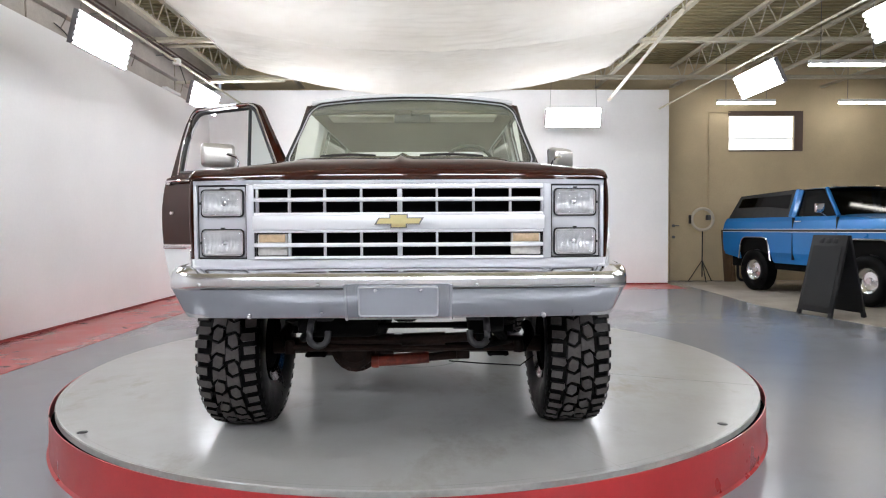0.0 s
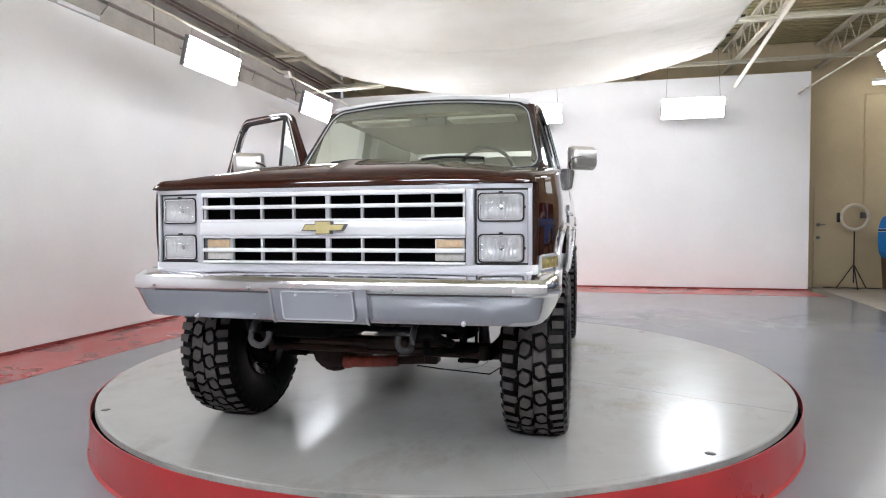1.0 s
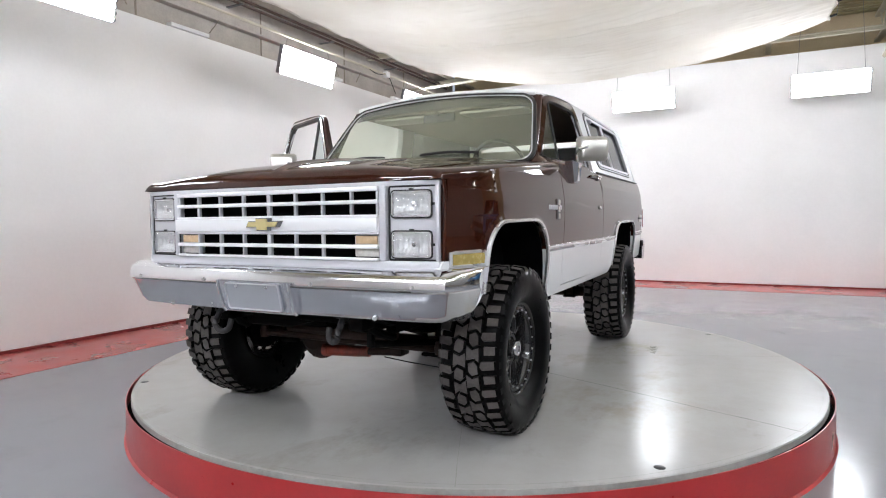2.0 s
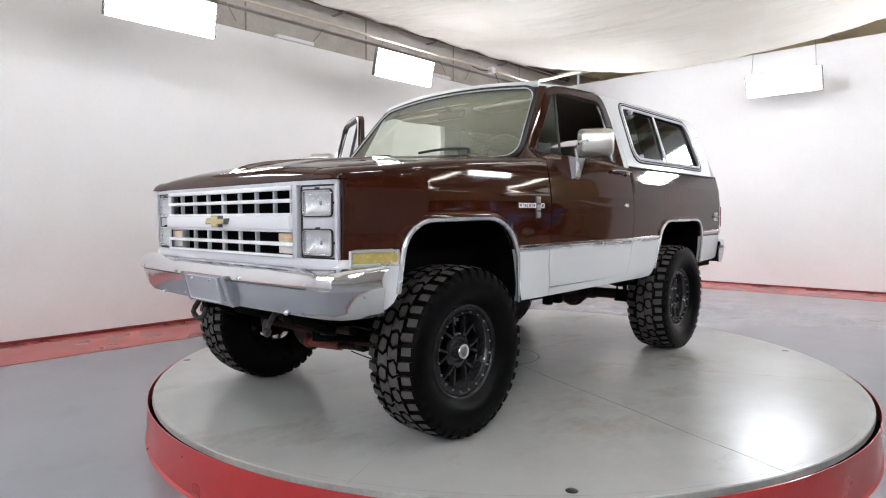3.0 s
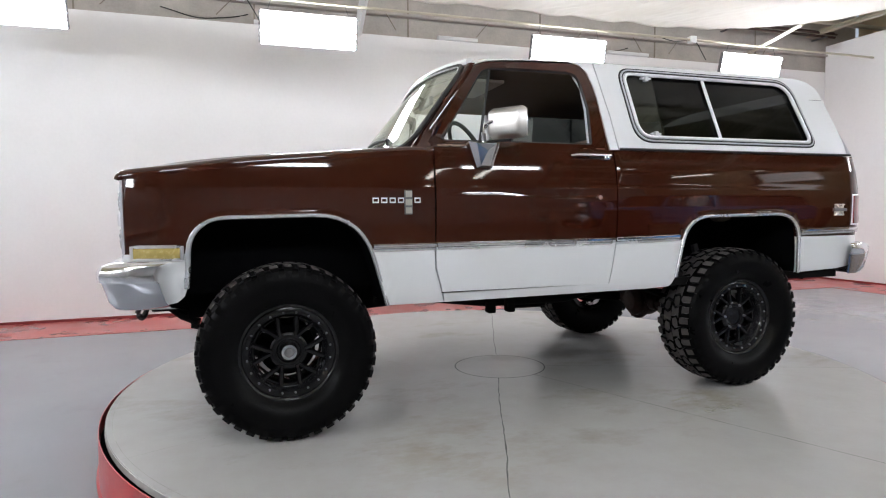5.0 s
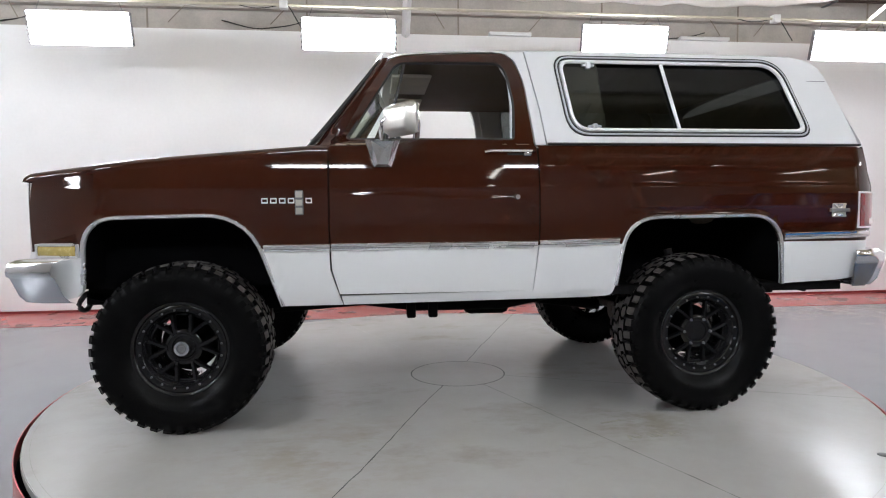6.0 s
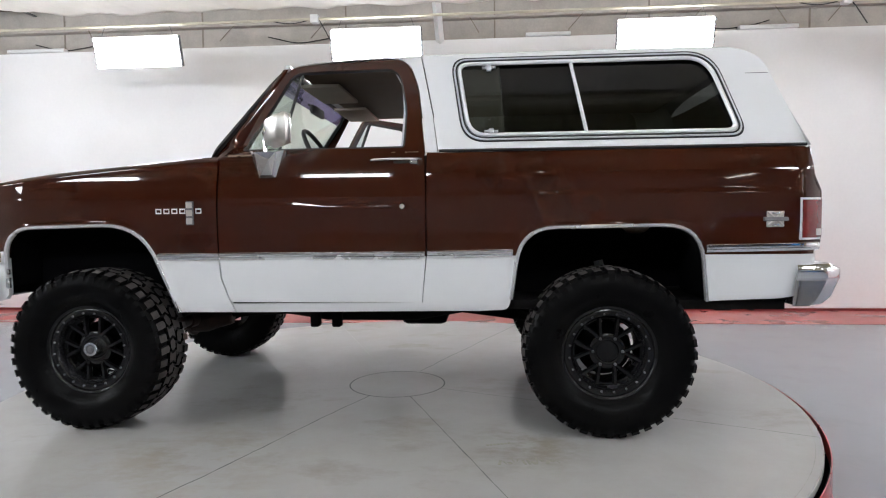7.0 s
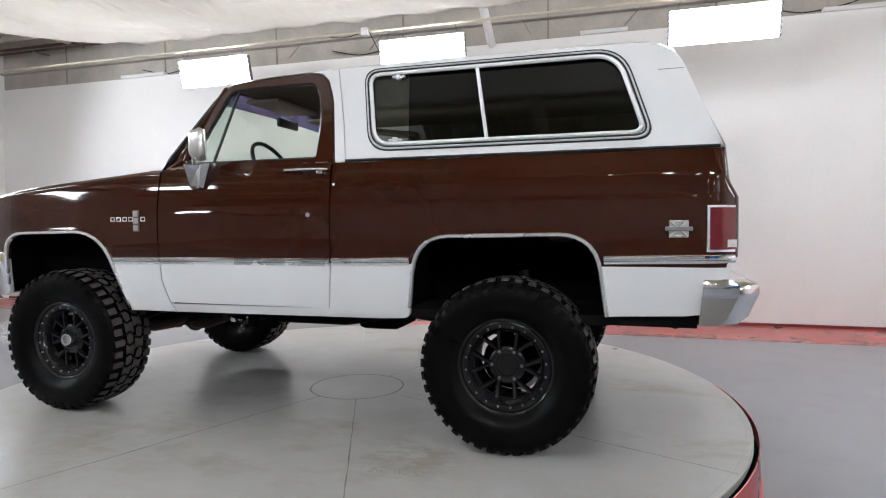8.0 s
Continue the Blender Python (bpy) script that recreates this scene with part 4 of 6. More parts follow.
# ---- rear body ----
def quarter(s):
    outline = [(DOOR_R + GAP, BELT), (DOOR_R + GAP, 1.17), (DOOR_R - 0.022, 0.922), (DOOR_F + 0.049, 0.915), (DOOR_F + 0.060, 0.868), (0.57, 0.878)] + rounded([(0.57, 0.878), (0.715, 0.885), (0.728, 0.95)], [0, 0.06, 0], 5)[1:] + ARCH_R[1:]
    outline += [(1.75, 0.934), (2.00, 0.944), (2.10, 0.960), (2.150, 1.02), (2.160, 1.17), (2.19, 1.20), (2.19, 1.455), (2.165, 1.49), (2.150, 1.53), (2.138, BELT)]
    ob = skin("quarter_panel", outline, s, TWO_TONE, truck, ycuts=[0.322, 0.332, 0.342, 0.352] + [0.40, 0.46, 0.52, 0.58, 0.63] + [0.67 + 0.028 * i for i in range(36)] + [1.71, 1.75, 1.80, 1.84, 1.88, 1.92, 1.96, 2.03] + [2.06 + 0.02 * i for i in range(7)])
    moulding("arch_moulding", ARCH_R, s, 0.019, 0.012, STRIP, ob)
    side_trim([(DOOR_R + 0.008 + 0.042 * i, 1.164 + 0.0008 * i) for i in range(11)], s, ob)
    side_trim([(1.655 + 0.034 * i, 1.186 + 0.0006 * i) for i in range(16)], s, ob)
    # rear wheel house, near-black with the well's shade in the colour
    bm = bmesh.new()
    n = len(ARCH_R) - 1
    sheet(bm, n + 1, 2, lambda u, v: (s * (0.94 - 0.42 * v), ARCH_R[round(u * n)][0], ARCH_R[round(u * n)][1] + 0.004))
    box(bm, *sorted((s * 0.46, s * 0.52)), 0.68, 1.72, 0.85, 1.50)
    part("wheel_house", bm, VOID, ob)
    # tail lamp wrapped round the corner
    def wrap(y0, y1, z0, z1, proud):
        bm = bmesh.new()
        ys = [y0 + (y1 - y0) * i / 8 for i in range(9)]
        pts = [(body_x(y, 1.32) + proud, y) for y in ys] + [(0.86, y1 + 0.02), (0.80, y1 + 0.02)]
        rows = [[bm.verts.new((s * x, y, z)) for z in (z0, z1)] for x, y in pts]
        back = [[bm.verts.new((s * (x - 0.03), y - 0.01, z)) for z in (z0, z1)] for x, y in pts]
        for p, q, pb, qb in zip(rows, rows[1:], back, back[1:]):
            bm.faces.new((p[0], q[0], q[1], p[1]))
            bm.faces.new((p[0], pb[0], qb[0], q[0]))
            bm.faces.new((p[1], q[1], qb[1], pb[1]))
        bm.faces.new((rows[0][0], rows[0][1], back[0][1], back[0][0]))
        bmesh.ops.recalc_face_normals(bm, faces=bm.faces)
        return bm
    lamp = part("tail_lamp", wrap(2.079, 2.193, 1.226, 1.424, 0.004), SILVER_BAR, ob)
    part("lens", wrap(2.089, 2.196, 1.236, 1.414, 0.010), RED_LENS, lamp, "dark red tail lens")
    part("reverse_lens", wrap(2.160, 2.198, 1.246, 1.278, 0.013), CLEAR, lamp)
    # rounded corner that turns in to the tailgate
    bm = bmesh.new()

    def turn(u, v):
        z = 0.99 + (BELT - 0.99) * u
        y1 = lerp([(0.99, 2.130), (1.03, 2.150), (1.17, 2.160), (1.20, 2.19)], z) if z < 1.46 else lerp([(1.46, 2.19), (1.53, 2.150), (1.68, 2.138)], z)
        a = v * math.pi / 2
        return (s * (body_x(y1, z) - 0.06 * (1 - math.cos(a))), y1 + 0.024 * math.sin(a), z)
    sheet(bm, 36, 7, turn)
    bmesh.ops.recalc_face_normals(bm, faces=bm.faces)
    for f in bm.faces:
        f.material_index = 1 if f.calc_center_median().z < 1.185 else 0
    part("rear_corner", bm, TWO_TONE, ob, smooth=50)
    bm = bmesh.new()

    def wrapped(u, v):
        a = v * math.pi / 2
        q = 2 * u - 1
        x, y = body_x(2.165, 1.19) + 0.008 * (1 - q ** 4) - 0.055 * (1 - math.cos(a)), 2.164 + 0.040 * math.sin(a)
        return (s * x, y, 1.195 + 0.018 * q)
    sheet(bm, 7, 7, wrapped)
    bmesh.ops.recalc_face_normals(bm, faces=bm.faces)
    part("corner_trim", bm, STRIP, ob, smooth=50)
    if s > 0:
        bm = boxed(0.968, 0.979, 1.925, 2.005, 1.287, 1.362, 0.004)
        for k in (-1, 1):
            tube(bm, [(0.980, 1.965 - 0.036, 1.3245 - 0.034 * k), (0.984, 1.965, 1.3245), (0.980, 1.965 + 0.036, 1.3245 + 0.034 * k)], 0.006, 6)
        em = part("emblem", bm, STAINLESS, ob, "worn chrome rear emblem", smooth=0)
        part("emblem_bar", boxed(0.972, 0.990, 1.910, 2.020, 1.315, 1.334, 0.003), STEEL, em, smooth=0)
        for z in (1.297, 1.352):
            part("emblem_bead", boxed(0.976, 0.986, 1.948, 1.982, z - 0.005, z + 0.005, 0.002), STRIP, em, smooth=0)


quarter(1), quarter(-1)
bm = boxed(-0.86, 0.86, 2.06, 2.152, 1.00, BELT, 0.02)
part("tailgate", bm, TWO_TONE, truck)
bm = boxed(-0.90, 0.90, -0.80, 2.05, 0.885, 0.93)
part("floor_pan", bm, DARK, truck, smooth=0)


# ---- white hard top ----
def top_edge(y):
    return lerp([(-0.46, 2.130), (-0.40, 2.153), (-0.25, 2.168), (0.3, 2.184), (0.9, 2.188), (1.72, 2.184), (1.82, 2.180), (1.89, 2.165), (1.955, 2.130), (1.990, 2.080)], y)


REAR_EDGE = [(2.158, BELT + 0.006), (2.075, 1.86), (1.990, 2.080), (1.955, 2.130), (1.89, 2.165), (1.82, 2.180)]


def cap_side(s):
    outline = [(0.372, BELT + 0.004)] + REAR_EDGE + [(1.72, 2.184), (0.9, 2.188), (0.30, 2.184), (0.28, 2.182), (0.345, 1.87)]
    inner = rounded([(0.517, 1.750), (0.460, 2.140), (1.710, 2.140), (1.838, 1.750)], [0.09, 0.06, 0.11, 0.06], 7)
    ob = skin("top_side", outline, s, WHITE_PAINT, top, [inner], 0.03, ycuts=[1.7 + 0.07 * i for i in range(6)])
    moulding("top_seam", [(1.885 + 0.0155 * i, 2.045) for i in range(8)], s, 0.003, 0.0012, STEEL, ob)
    bm = bmesh.new()
    tube(bm, [(s * 0.908, 0.374 + 0.176 * i, BELT + 0.008) for i in range(11)], 0.008, 6)
    part("base_gasket", bm, BLACK, ob)
    # pillar strip between door and top
    edge = [p for p in FRAME if p[0] > 0.05 and p[1] > BELT + 0.03][::-1]
    lip = [(y + 0.006 * (z < 2.14), z + 0.004 * (z > 2.10)) for y, z in edge]
    skin("door_pillar", [(DOOR_R + GAP - 0.004, BELT + 0.004), (0.366, BELT + 0.004), (0.339, 1.87), (0.274, 2.182), (0.10, 2.181)] + lip[::-1], s, WHITE_PAINT, top, (), 0.05)
    wide = ([(0.497, 1.727), (0.432, 2.162), (1.730, 2.162), (1.870, 1.727)], [0.11, 0.08, 0.13, 0.08])
    mid = ([(0.512, 1.742), (0.448, 2.148), (1.719, 2.148), (1.851, 1.742)], [0.10, 0.07, 0.12, 0.07])
    slim = ([(0.528, 1.757), (0.467, 2.133), (1.705, 2.133), (1.828, 1.757)], [0.09, 0.06, 0.11, 0.06])
    for name, (pts, r), out, thick, mat, lab in (("window_gasket", wide, 0.002, 0.0055, BLACK, ""), ("window_gasket", mid, 0.006, 0.0050, BLACK, ""), ("gasket_bead", ([((a + c) / 2, (b + d) / 2) for (a, b), (c, d) in zip(wide[0], mid[0])], wide[1]), 0.005, 0.006, SILVER, "grey rubber bead"), ("window_frame", slim, 0.004, 0.0105, SILVER_BAR, "bright aluminium window frame")):
        part(name, tube(bmesh.new(), [(s * (body_x(0, z) + out), y, z) for y, z in rounded(pts, r, 7)], thick, 8, closed=True), mat, ob, lab)
    bm = bmesh.new()
    tube(bm, [(s * body_x(0, z), y, z) for y, z in ((1.038, 2.128), (1.106, 1.758))], 0.0095, 8)
    part("window_bar", bm, SILVER_BAR, ob)
    for y0, y1, z in ((0.590, 0.66, 2.112), (0.60, 0.67, 1.776)):
        bm = bmesh.new()
        x = body_x(0, z)
        box(bm, *sorted((s * (x - 0.01), s * (x + 0.010))), y0, y1, z - 0.006, z + 0.006, 0.003)
        box(bm, *sorted((s * (x - 0.01), s * (x + 0.016))), y0 + 0.022, y1 - 0.022, z - 0.018, z + 0.014, 0.004)
        part("latch", bm, SILVER, ob, smooth=0)
    for k, (glass_mat, quad) in enumerate(((SMOKE_GLASS, ((0.520, 1.755), (0.705, 1.755), (0.680, 2.135), (0.465, 2.135))), (DARK_GLASS, ((0.700, 1.755), (1.832, 1.755), (1.705, 2.135), (0.675, 2.135))))):
        bm = bmesh.new()
        bm.faces.new([bm.verts.new((s * (body_x(0, z) - 0.012 - 0.004 * k), y, z)) for y, z in quad])
        part("window_pane", bm, glass_mat, ob, "dark tinted glass", smooth=0)


top = part("hard_top", bmesh.new(), WHITE_PAINT, truck, "white removable hard top")


def roof_skin():
    bm = bmesh.new()
    ys = [-0.46, -0.43, -0.38, -0.30, -0.1, 0.1, 0.3, 0.6, 0.9, 1.2, 1.5, 1.72, 1.82, 1.86, 1.89, 1.92, 1.955, 1.975, 1.990]
    grid = []
    for y in ys:
        ze = top_edge(y)
        xe = body_x(y, ze)
        row = []
        for k in range(33):
            q = -1 + 2 * k / 32
            a = abs(q)
            x = xe * (1 - (1 - a) ** 1.0) if a < 1 else xe
            z = ze + 0.045 * (1 - a ** 6) + 0.028 * (1 - a * a)
            row.append(bm.verts.new((math.copysign(x, q), y, z)))
        grid.append(row)
    for p, q in zip(grid, grid[1:]):
        for k in range(32):
            bm.faces.new((p[k], p[k + 1], q[k + 1], q[k]))
    bmesh.ops.recalc_face_normals(bm, faces=bm.faces)
    if sum(f.normal.z for f in bm.faces) < 0:
        bmesh.ops.reverse_faces(bm, faces=bm.faces)
    part("roof", bm, WHITE_PAINT, top, smooth=50)
    # sloped back with its window
    bm = bmesh.new()
    rows = []
    for y, z in ((2.158, BELT + 0.006), (2.075, 1.86), (1.990, 2.080)):
        xe = body_x(0, z)
        rows.append([bm.verts.new((xe * (-1 + 0.1 * k), y + 0.025 * (1 - abs(-1 + 0.1 * k) ** 5), z)) for k in range(21)])
    for p, q in zip(rows, rows[1:]):
        for k in range(20):
            bm.faces.new((p[k], p[k + 1], q[k + 1], q[k]))
    bmesh.ops.recalc_face_normals(bm, faces=bm.faces)
    part("back", bm, (WHITE_PAINT,), top)
    bm = boxed(-0.74, 0.74, -0.38, 1.85, 2.115, 2.135)
    part("headliner", bm, TAN_TRIM, top, smooth=0)


cap_side(1), cap_side(-1)
roof_skin()


# ---- windshield ----
def windshield():
    def f(u, v):
        q = -1 + 2 * u
        z = 1.668 + 0.470 * v
        x = q * (0.818 - 0.118 * v)
        y = -0.845 + 0.37 * v - 0.10 * (1 - q * q) * (1 - 0.45 * v)
        return Vector((x, y, z + 0.040 * (1 - q * q) * v))

    def flat(loops):
        """A sheet in the windshield's surface, from outlines in its own (u, v)."""
        bm = bmesh.new()
        for loop in loops:
            vs = [bm.verts.new((u, v, 0)) for u, v in loop]
            for i in range(len(vs)):
                bm.edges.new((vs[i], vs[(i + 1) % len(vs)]))
        bmesh.ops.triangle_fill(bm, use_beauty=True, edges=bm.edges[:], normal=(0, 0, 1))
        for i in range(1, 20):
            bmesh.ops.bisect_plane(bm, geom=bm.verts[:] + bm.edges[:] + bm.faces[:], plane_co=(i / 20, 0, 0), plane_no=(1, 0, 0))
        for i in range(1, 6):
            bmesh.ops.bisect_plane(bm, geom=bm.verts[:] + bm.edges[:] + bm.faces[:], plane_co=(0, i / 6, 0), plane_no=(0, 1, 0))
        for v in bm.verts:
            v.co = f(v.co.x, v.co.y)
        bmesh.ops.remove_doubles(bm, verts=bm.verts, dist=0.0002)
        bmesh.ops.recalc_face_normals(bm, faces=bm.faces)
        if sum(k.normal.y for k in bm.faces) > 0:
            bmesh.ops.reverse_faces(bm, faces=bm.faces)
        return bm
    ax, ay = 0.055, 0.17
    corner = [(1 - math.cos(k * math.pi / 12), 1 - math.sin(k * math.pi / 12)) for k in range(7)]
    ring = [(ax * a, ay * b) for a, b in corner] + [(1 - ax * a, ay * b) for a, b in corner[::-1]] + [(1 - ax * a, 1 - ay * b) for a, b in corner] + [(ax * a, 1 - ay * b) for a, b in corner[::-1]]
    loop = []
    for p, q in zip(ring, ring[1:] + ring[:1]):
        n = max(1, round(abs(q[0] - p[0]) / 0.05))
        loop += [(p[0] + (q[0] - p[0]) * k / n, p[1] + (q[1] - p[1]) * k / n) for k in range(n)]
    pane = part("windshield", flat([loop]), WINDSHIELD, truck, "clear windshield with a green tint", smooth=60)
    pane.visible_shadow = False
    band = flat([[(0.03 + 0.047 * k, 0.985) for k in range(21)][::-1] + [(0.03 + 0.047 * k, 0.83) for k in range(21)]])
    bmesh.ops.translate(band, verts=band.verts, vec=(0, 0.004, -0.002))
    part("shade_band", band, SHADE_BAND, pane, "purple tinted sun band", smooth=60).visible_shadow = False
    part("windshield_frame", flat([[(-0.012, -0.05), (1.012, -0.05), (1.012, 1.03), (-0.012, 1.03)], loop]), BROWN, truck, smooth=60)
    bm = bmesh.new()
    tube(bm, [f(u, v) + Vector((0, -0.004, 0.002)) for u, v in loop], 0.015, 6, closed=True)
    part("rubber_seal", bm, BLACK, pane)
    bm = bmesh.new()
    tube(bm, [f(0.5 + (u - 0.5) * 0.985, 0.5 + (v - 0.5) * 0.965) + Vector((0, -0.010, 0.005)) for u, v in loop], 0.0045, 6, closed=True)
    part("bright_trim", bm, SILVER, pane)
    for s in (1, -1):
        bm = bmesh.new()

        def g(u, v):
            z = 1.64 + (2.145 - 1.64) * u
            ax, ay = s * (0.822 - 0.118 * u), -0.850 + 0.375 * u
            by = (DOOR_F + 0.006) + (-0.440 - DOOR_F - 0.006) * u
            bx = s * (body_x(by, max(z, BELT + 0.0601 * u)) - 0.004)
            w = math.sin(v * math.pi) * 0.012
            return Vector((ax + (bx - ax) * v + s * w, ay + (by - ay) * v - w, z))
        sheet(bm, 12, 7, g)
        bmesh.ops.recalc_face_normals(bm, faces=bm.faces)
        part("pillar", bm, BROWN, truck, smooth=60)
    bm = bmesh.new()
    tube(bm, [f(u / 24, 1.0) + Vector((0, 0.016, 0.022)) for u in range(25)], 0.020, 8)
    part("header_rail", bm, WHITE_PAINT, truck)
    for x0, x1 in ((-0.58, -0.22), (0.06, 0.46)):
        bm = bmesh.new()
        pts = [(x0 + (x1 - x0) * i / 8, -0.894 + 0.13 * ((x0 + (x1 - x0) * i / 8) / 0.9) ** 2, 1.746 + 0.010 * math.sin(math.pi * i / 8)) for i in range(9)]
        tube(bm, pts, 0.009, 6)
        tube(bm, [(x1, -0.86, 1.675), (pts[8][0], pts[8][1] - 0.015, pts[8][2]), pts[4]], 0.008, 6)
        part("wiper", bm, BLACK, truck)


windshield()


# ---- nose ----
GY = -2.20
nose = part("grille_surround", prism(bmesh.new(), [(-0.885, 1.488), (0.885, 1.488), (0.885, 1.470), (-0.885, 1.470)], "y", GY - 0.01, GY + 0.03), SILVER, truck, "satin silver grille surround")
for a in ((-0.885, 0.885, 1.108, 1.158), (-0.885, -0.864, 1.158, 1.470), (0.864, 0.885, 1.158, 1.470)):
    part("frame_bar", boxed(a[0], a[1], GY - 0.012, GY + 0.006, a[2], a[3], 0.004), SILVER, nose)
for x in (-0.62, 0.62):
    part("divider", boxed(x - 0.016, x + 0.016, GY - 0.02, GY + 0.02, 1.158, 1.470, 0.004), SILVER, nose)
# near-black backing holds the shade behind the grille
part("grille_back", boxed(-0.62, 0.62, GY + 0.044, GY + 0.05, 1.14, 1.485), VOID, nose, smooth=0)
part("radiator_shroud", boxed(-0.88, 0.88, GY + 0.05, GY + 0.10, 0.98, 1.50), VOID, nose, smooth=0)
for z0, z1 in ((1.450, 1.470), (1.397, 1.414), (1.340, 1.352), (1.268, 1.280), (1.208, 1.225), (1.158, 1.170)):
    part("cross_bar", boxed(-0.603, 0.603, GY - 0.030, GY - 0.010, z0, z1, 0.004), SILVER_BAR, nose)
part("centre_band", boxed(-0.606, 0.606, GY - 0.040, GY + 0.0, 1.280, 1.340, 0.005), SILVER_BAR, nose, "broad bright centre band")
for x in (-0.457, -0.310, -0.158, 0.003, 0.158, 0.311, 0.465, -0.590, 0.598):
    w = 0.010 if abs(x) < 0.01 else 0.005
    part("upright_bar", boxed(x - w, x + w, GY - 0.024, GY - 0.004, 1.352, 1.450, 0.002), SILVER, nose)
    if abs(x) < 0.46:
        part("upright_bar", boxed(x - w, x + w, GY - 0.024, GY - 0.004, 1.170, 1.268, 0.002), SILVER, nose)
bm = bmesh.new()
prism(bm, [(-0.100, 1.300), (-0.034, 1.300), (-0.034, 1.285), (0.034, 1.285), (0.034, 1.300), (0.086, 1.300), (0.104, 1.329), (0.038, 1.329), (0.038, 1.343), (-0.038, 1.343), (-0.038, 1.329), (-0.082, 1.329)], "y", GY - 0.064, GY - 0.04)
em = part("emblem", bm, STEEL, nose, smooth=0)
bm = bmesh.new()
prism(bm, [(-0.090, 1.304), (-0.029, 1.304), (-0.029, 1.289), (0.029, 1.289), (0.029, 1.304), (0.083, 1.304), (0.094, 1.325), (0.033, 1.325), (0.033, 1.339), (-0.033, 1.339), (-0.033, 1.325), (-0.078, 1.325)], "y", GY - 0.070, GY - 0.06)
part("inlay", bm, GOLD, em, "gold inlay", smooth=0)
for s in (1, -1):
    bm = bmesh.new()
    xa, xb = sorted((s * 0.638, s * 0.864))
    cx = s * 0.737
    box(bm, xa, cx - 0.080, GY + 0.005, GY + 0.04, 1.158, 1.470)
    box(bm, cx + 0.080, xb, GY + 0.005, GY + 0.04, 1.158, 1.470)
    for z0, z1 in ((1.158, 1.175), (1.277, 1.342), (1.444, 1.470)):
        box(bm, cx - 0.080, cx + 0.080, GY + 0.005, GY + 0.04, z0, z1)
    bz = part("lamp_bezel", bm, SILVER, nose, smooth=0)
    for z in (1.393, 1.226):
        x = s * 0.737
        bm = bmesh.new()
        loop = rounded([(x - 0.080, z - 0.051), (x + 0.080, z - 0.051), (x + 0.080, z + 0.051), (x - 0.080, z + 0.051)], 0.014, 4)
        tube(bm, [(a, GY - 0.004, b) for a, b in loop], 0.0045, 6, closed=True, up=(0, 1, 0))
        hl = part("headlamp", bm, CHROME, bz)
        bm = bmesh.new()
        tube(bm, [(x + (a - x) * 1.055, GY - 0.003, z + (b - z) * 1.085) for a, b in loop], 0.0040, 6, closed=True, up=(0, 1, 0))
        for dx, dz in ((0.0, 0.060), (s * 0.091, 0.0)):
            box(bm, x + dx - 0.007, x + dx + 0.007, GY - 0.008, GY + 0.01, z + dz - 0.005, z + dz + 0.005)
        part("retainer", bm, BLACK, bz)
        bm = bmesh.new()

        def bowl(u, v):
            p, q = 2 * u - 1, 2 * v - 1
            dish = max(0.0, 1 - 0.62 * p * p - 0.62 * q * q) * (1 - p ** 8) * (1 - q ** 8)
            return (x - 0.081 + 0.162 * u, GY + 0.006 + 0.037 * dish + 0.0010 * math.cos(2 * math.pi * 11 * u), z - 0.052 + 0.104 * v)
        sheet(bm, 89, 33, bowl)
        part("reflector", bm, LAMP_BOWL, bz, "bright reflector bowl", smooth=70)
        bm = bmesh.new()
        lathe(bm, [(0.0, 0.020), (0.010, 0.018), (0.013, 0.0)], (x, GY + 0.034, z), "y", 14, -1)
        part("bulb_shield", bm, CHROME, bz)
        bm = bmesh.new()

        def lens(u, v):
            flute = 0.0016 * math.cos(2 * math.pi * 13 * u) + 0.0012 * math.cos(2 * math.pi * 4 * v)
            return (x - 0.078 + 0.156 * u, GY - 0.010 - 0.010 * (1 - (2 * u - 1) ** 4) * (1 - (2 * v - 1) ** 4) + flute, z - 0.049 + 0.098 * v)
        sheet(bm, 105, 25, lens)
        part("lens", bm, LAMP_GLASS, bz, "fluted clear headlamp lens", smooth=70)
    bm = boxed(*sorted((s * 0.470, s * 0.596)), GY - 0.004, GY + 0.028, 1.172, 1.265, 0.006)
    sig = part("turn_signal", bm, CLEAR, nose, "clear turn signal lens")
    part("amber_insert", boxed(*sorted((s * 0.478, s * 0.588)), GY - 0.009, GY - 0.002, 1.228, 1.262, 0.003), AMBER, sig)


# black tubes stand for the shaded gaps round the lamp and grille panels
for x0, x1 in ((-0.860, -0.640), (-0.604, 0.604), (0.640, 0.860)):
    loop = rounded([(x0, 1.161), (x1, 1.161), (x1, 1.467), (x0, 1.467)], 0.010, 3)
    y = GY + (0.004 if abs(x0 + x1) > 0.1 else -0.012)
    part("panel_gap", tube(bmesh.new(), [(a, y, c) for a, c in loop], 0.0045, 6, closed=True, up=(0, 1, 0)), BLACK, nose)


def sweep_back(ob):
    """The lamp panels of the nose are swept back towards the fenders."""
    for v in ob.data.vertices:
        w = max(0.0, (abs(v.co.x) - 0.62) / 0.265)
        v.co.y += 0.030 * w
        v.co.x *= 1 + 0.020 * w
        v.co.x -= math.copysign(0.034 * max(0.0, min(1.0, (abs(v.co.x) - 0.84) / 0.05)), v.co.x)
    ob.data.update()
    for kid in ob.children:
        sweep_back(kid)


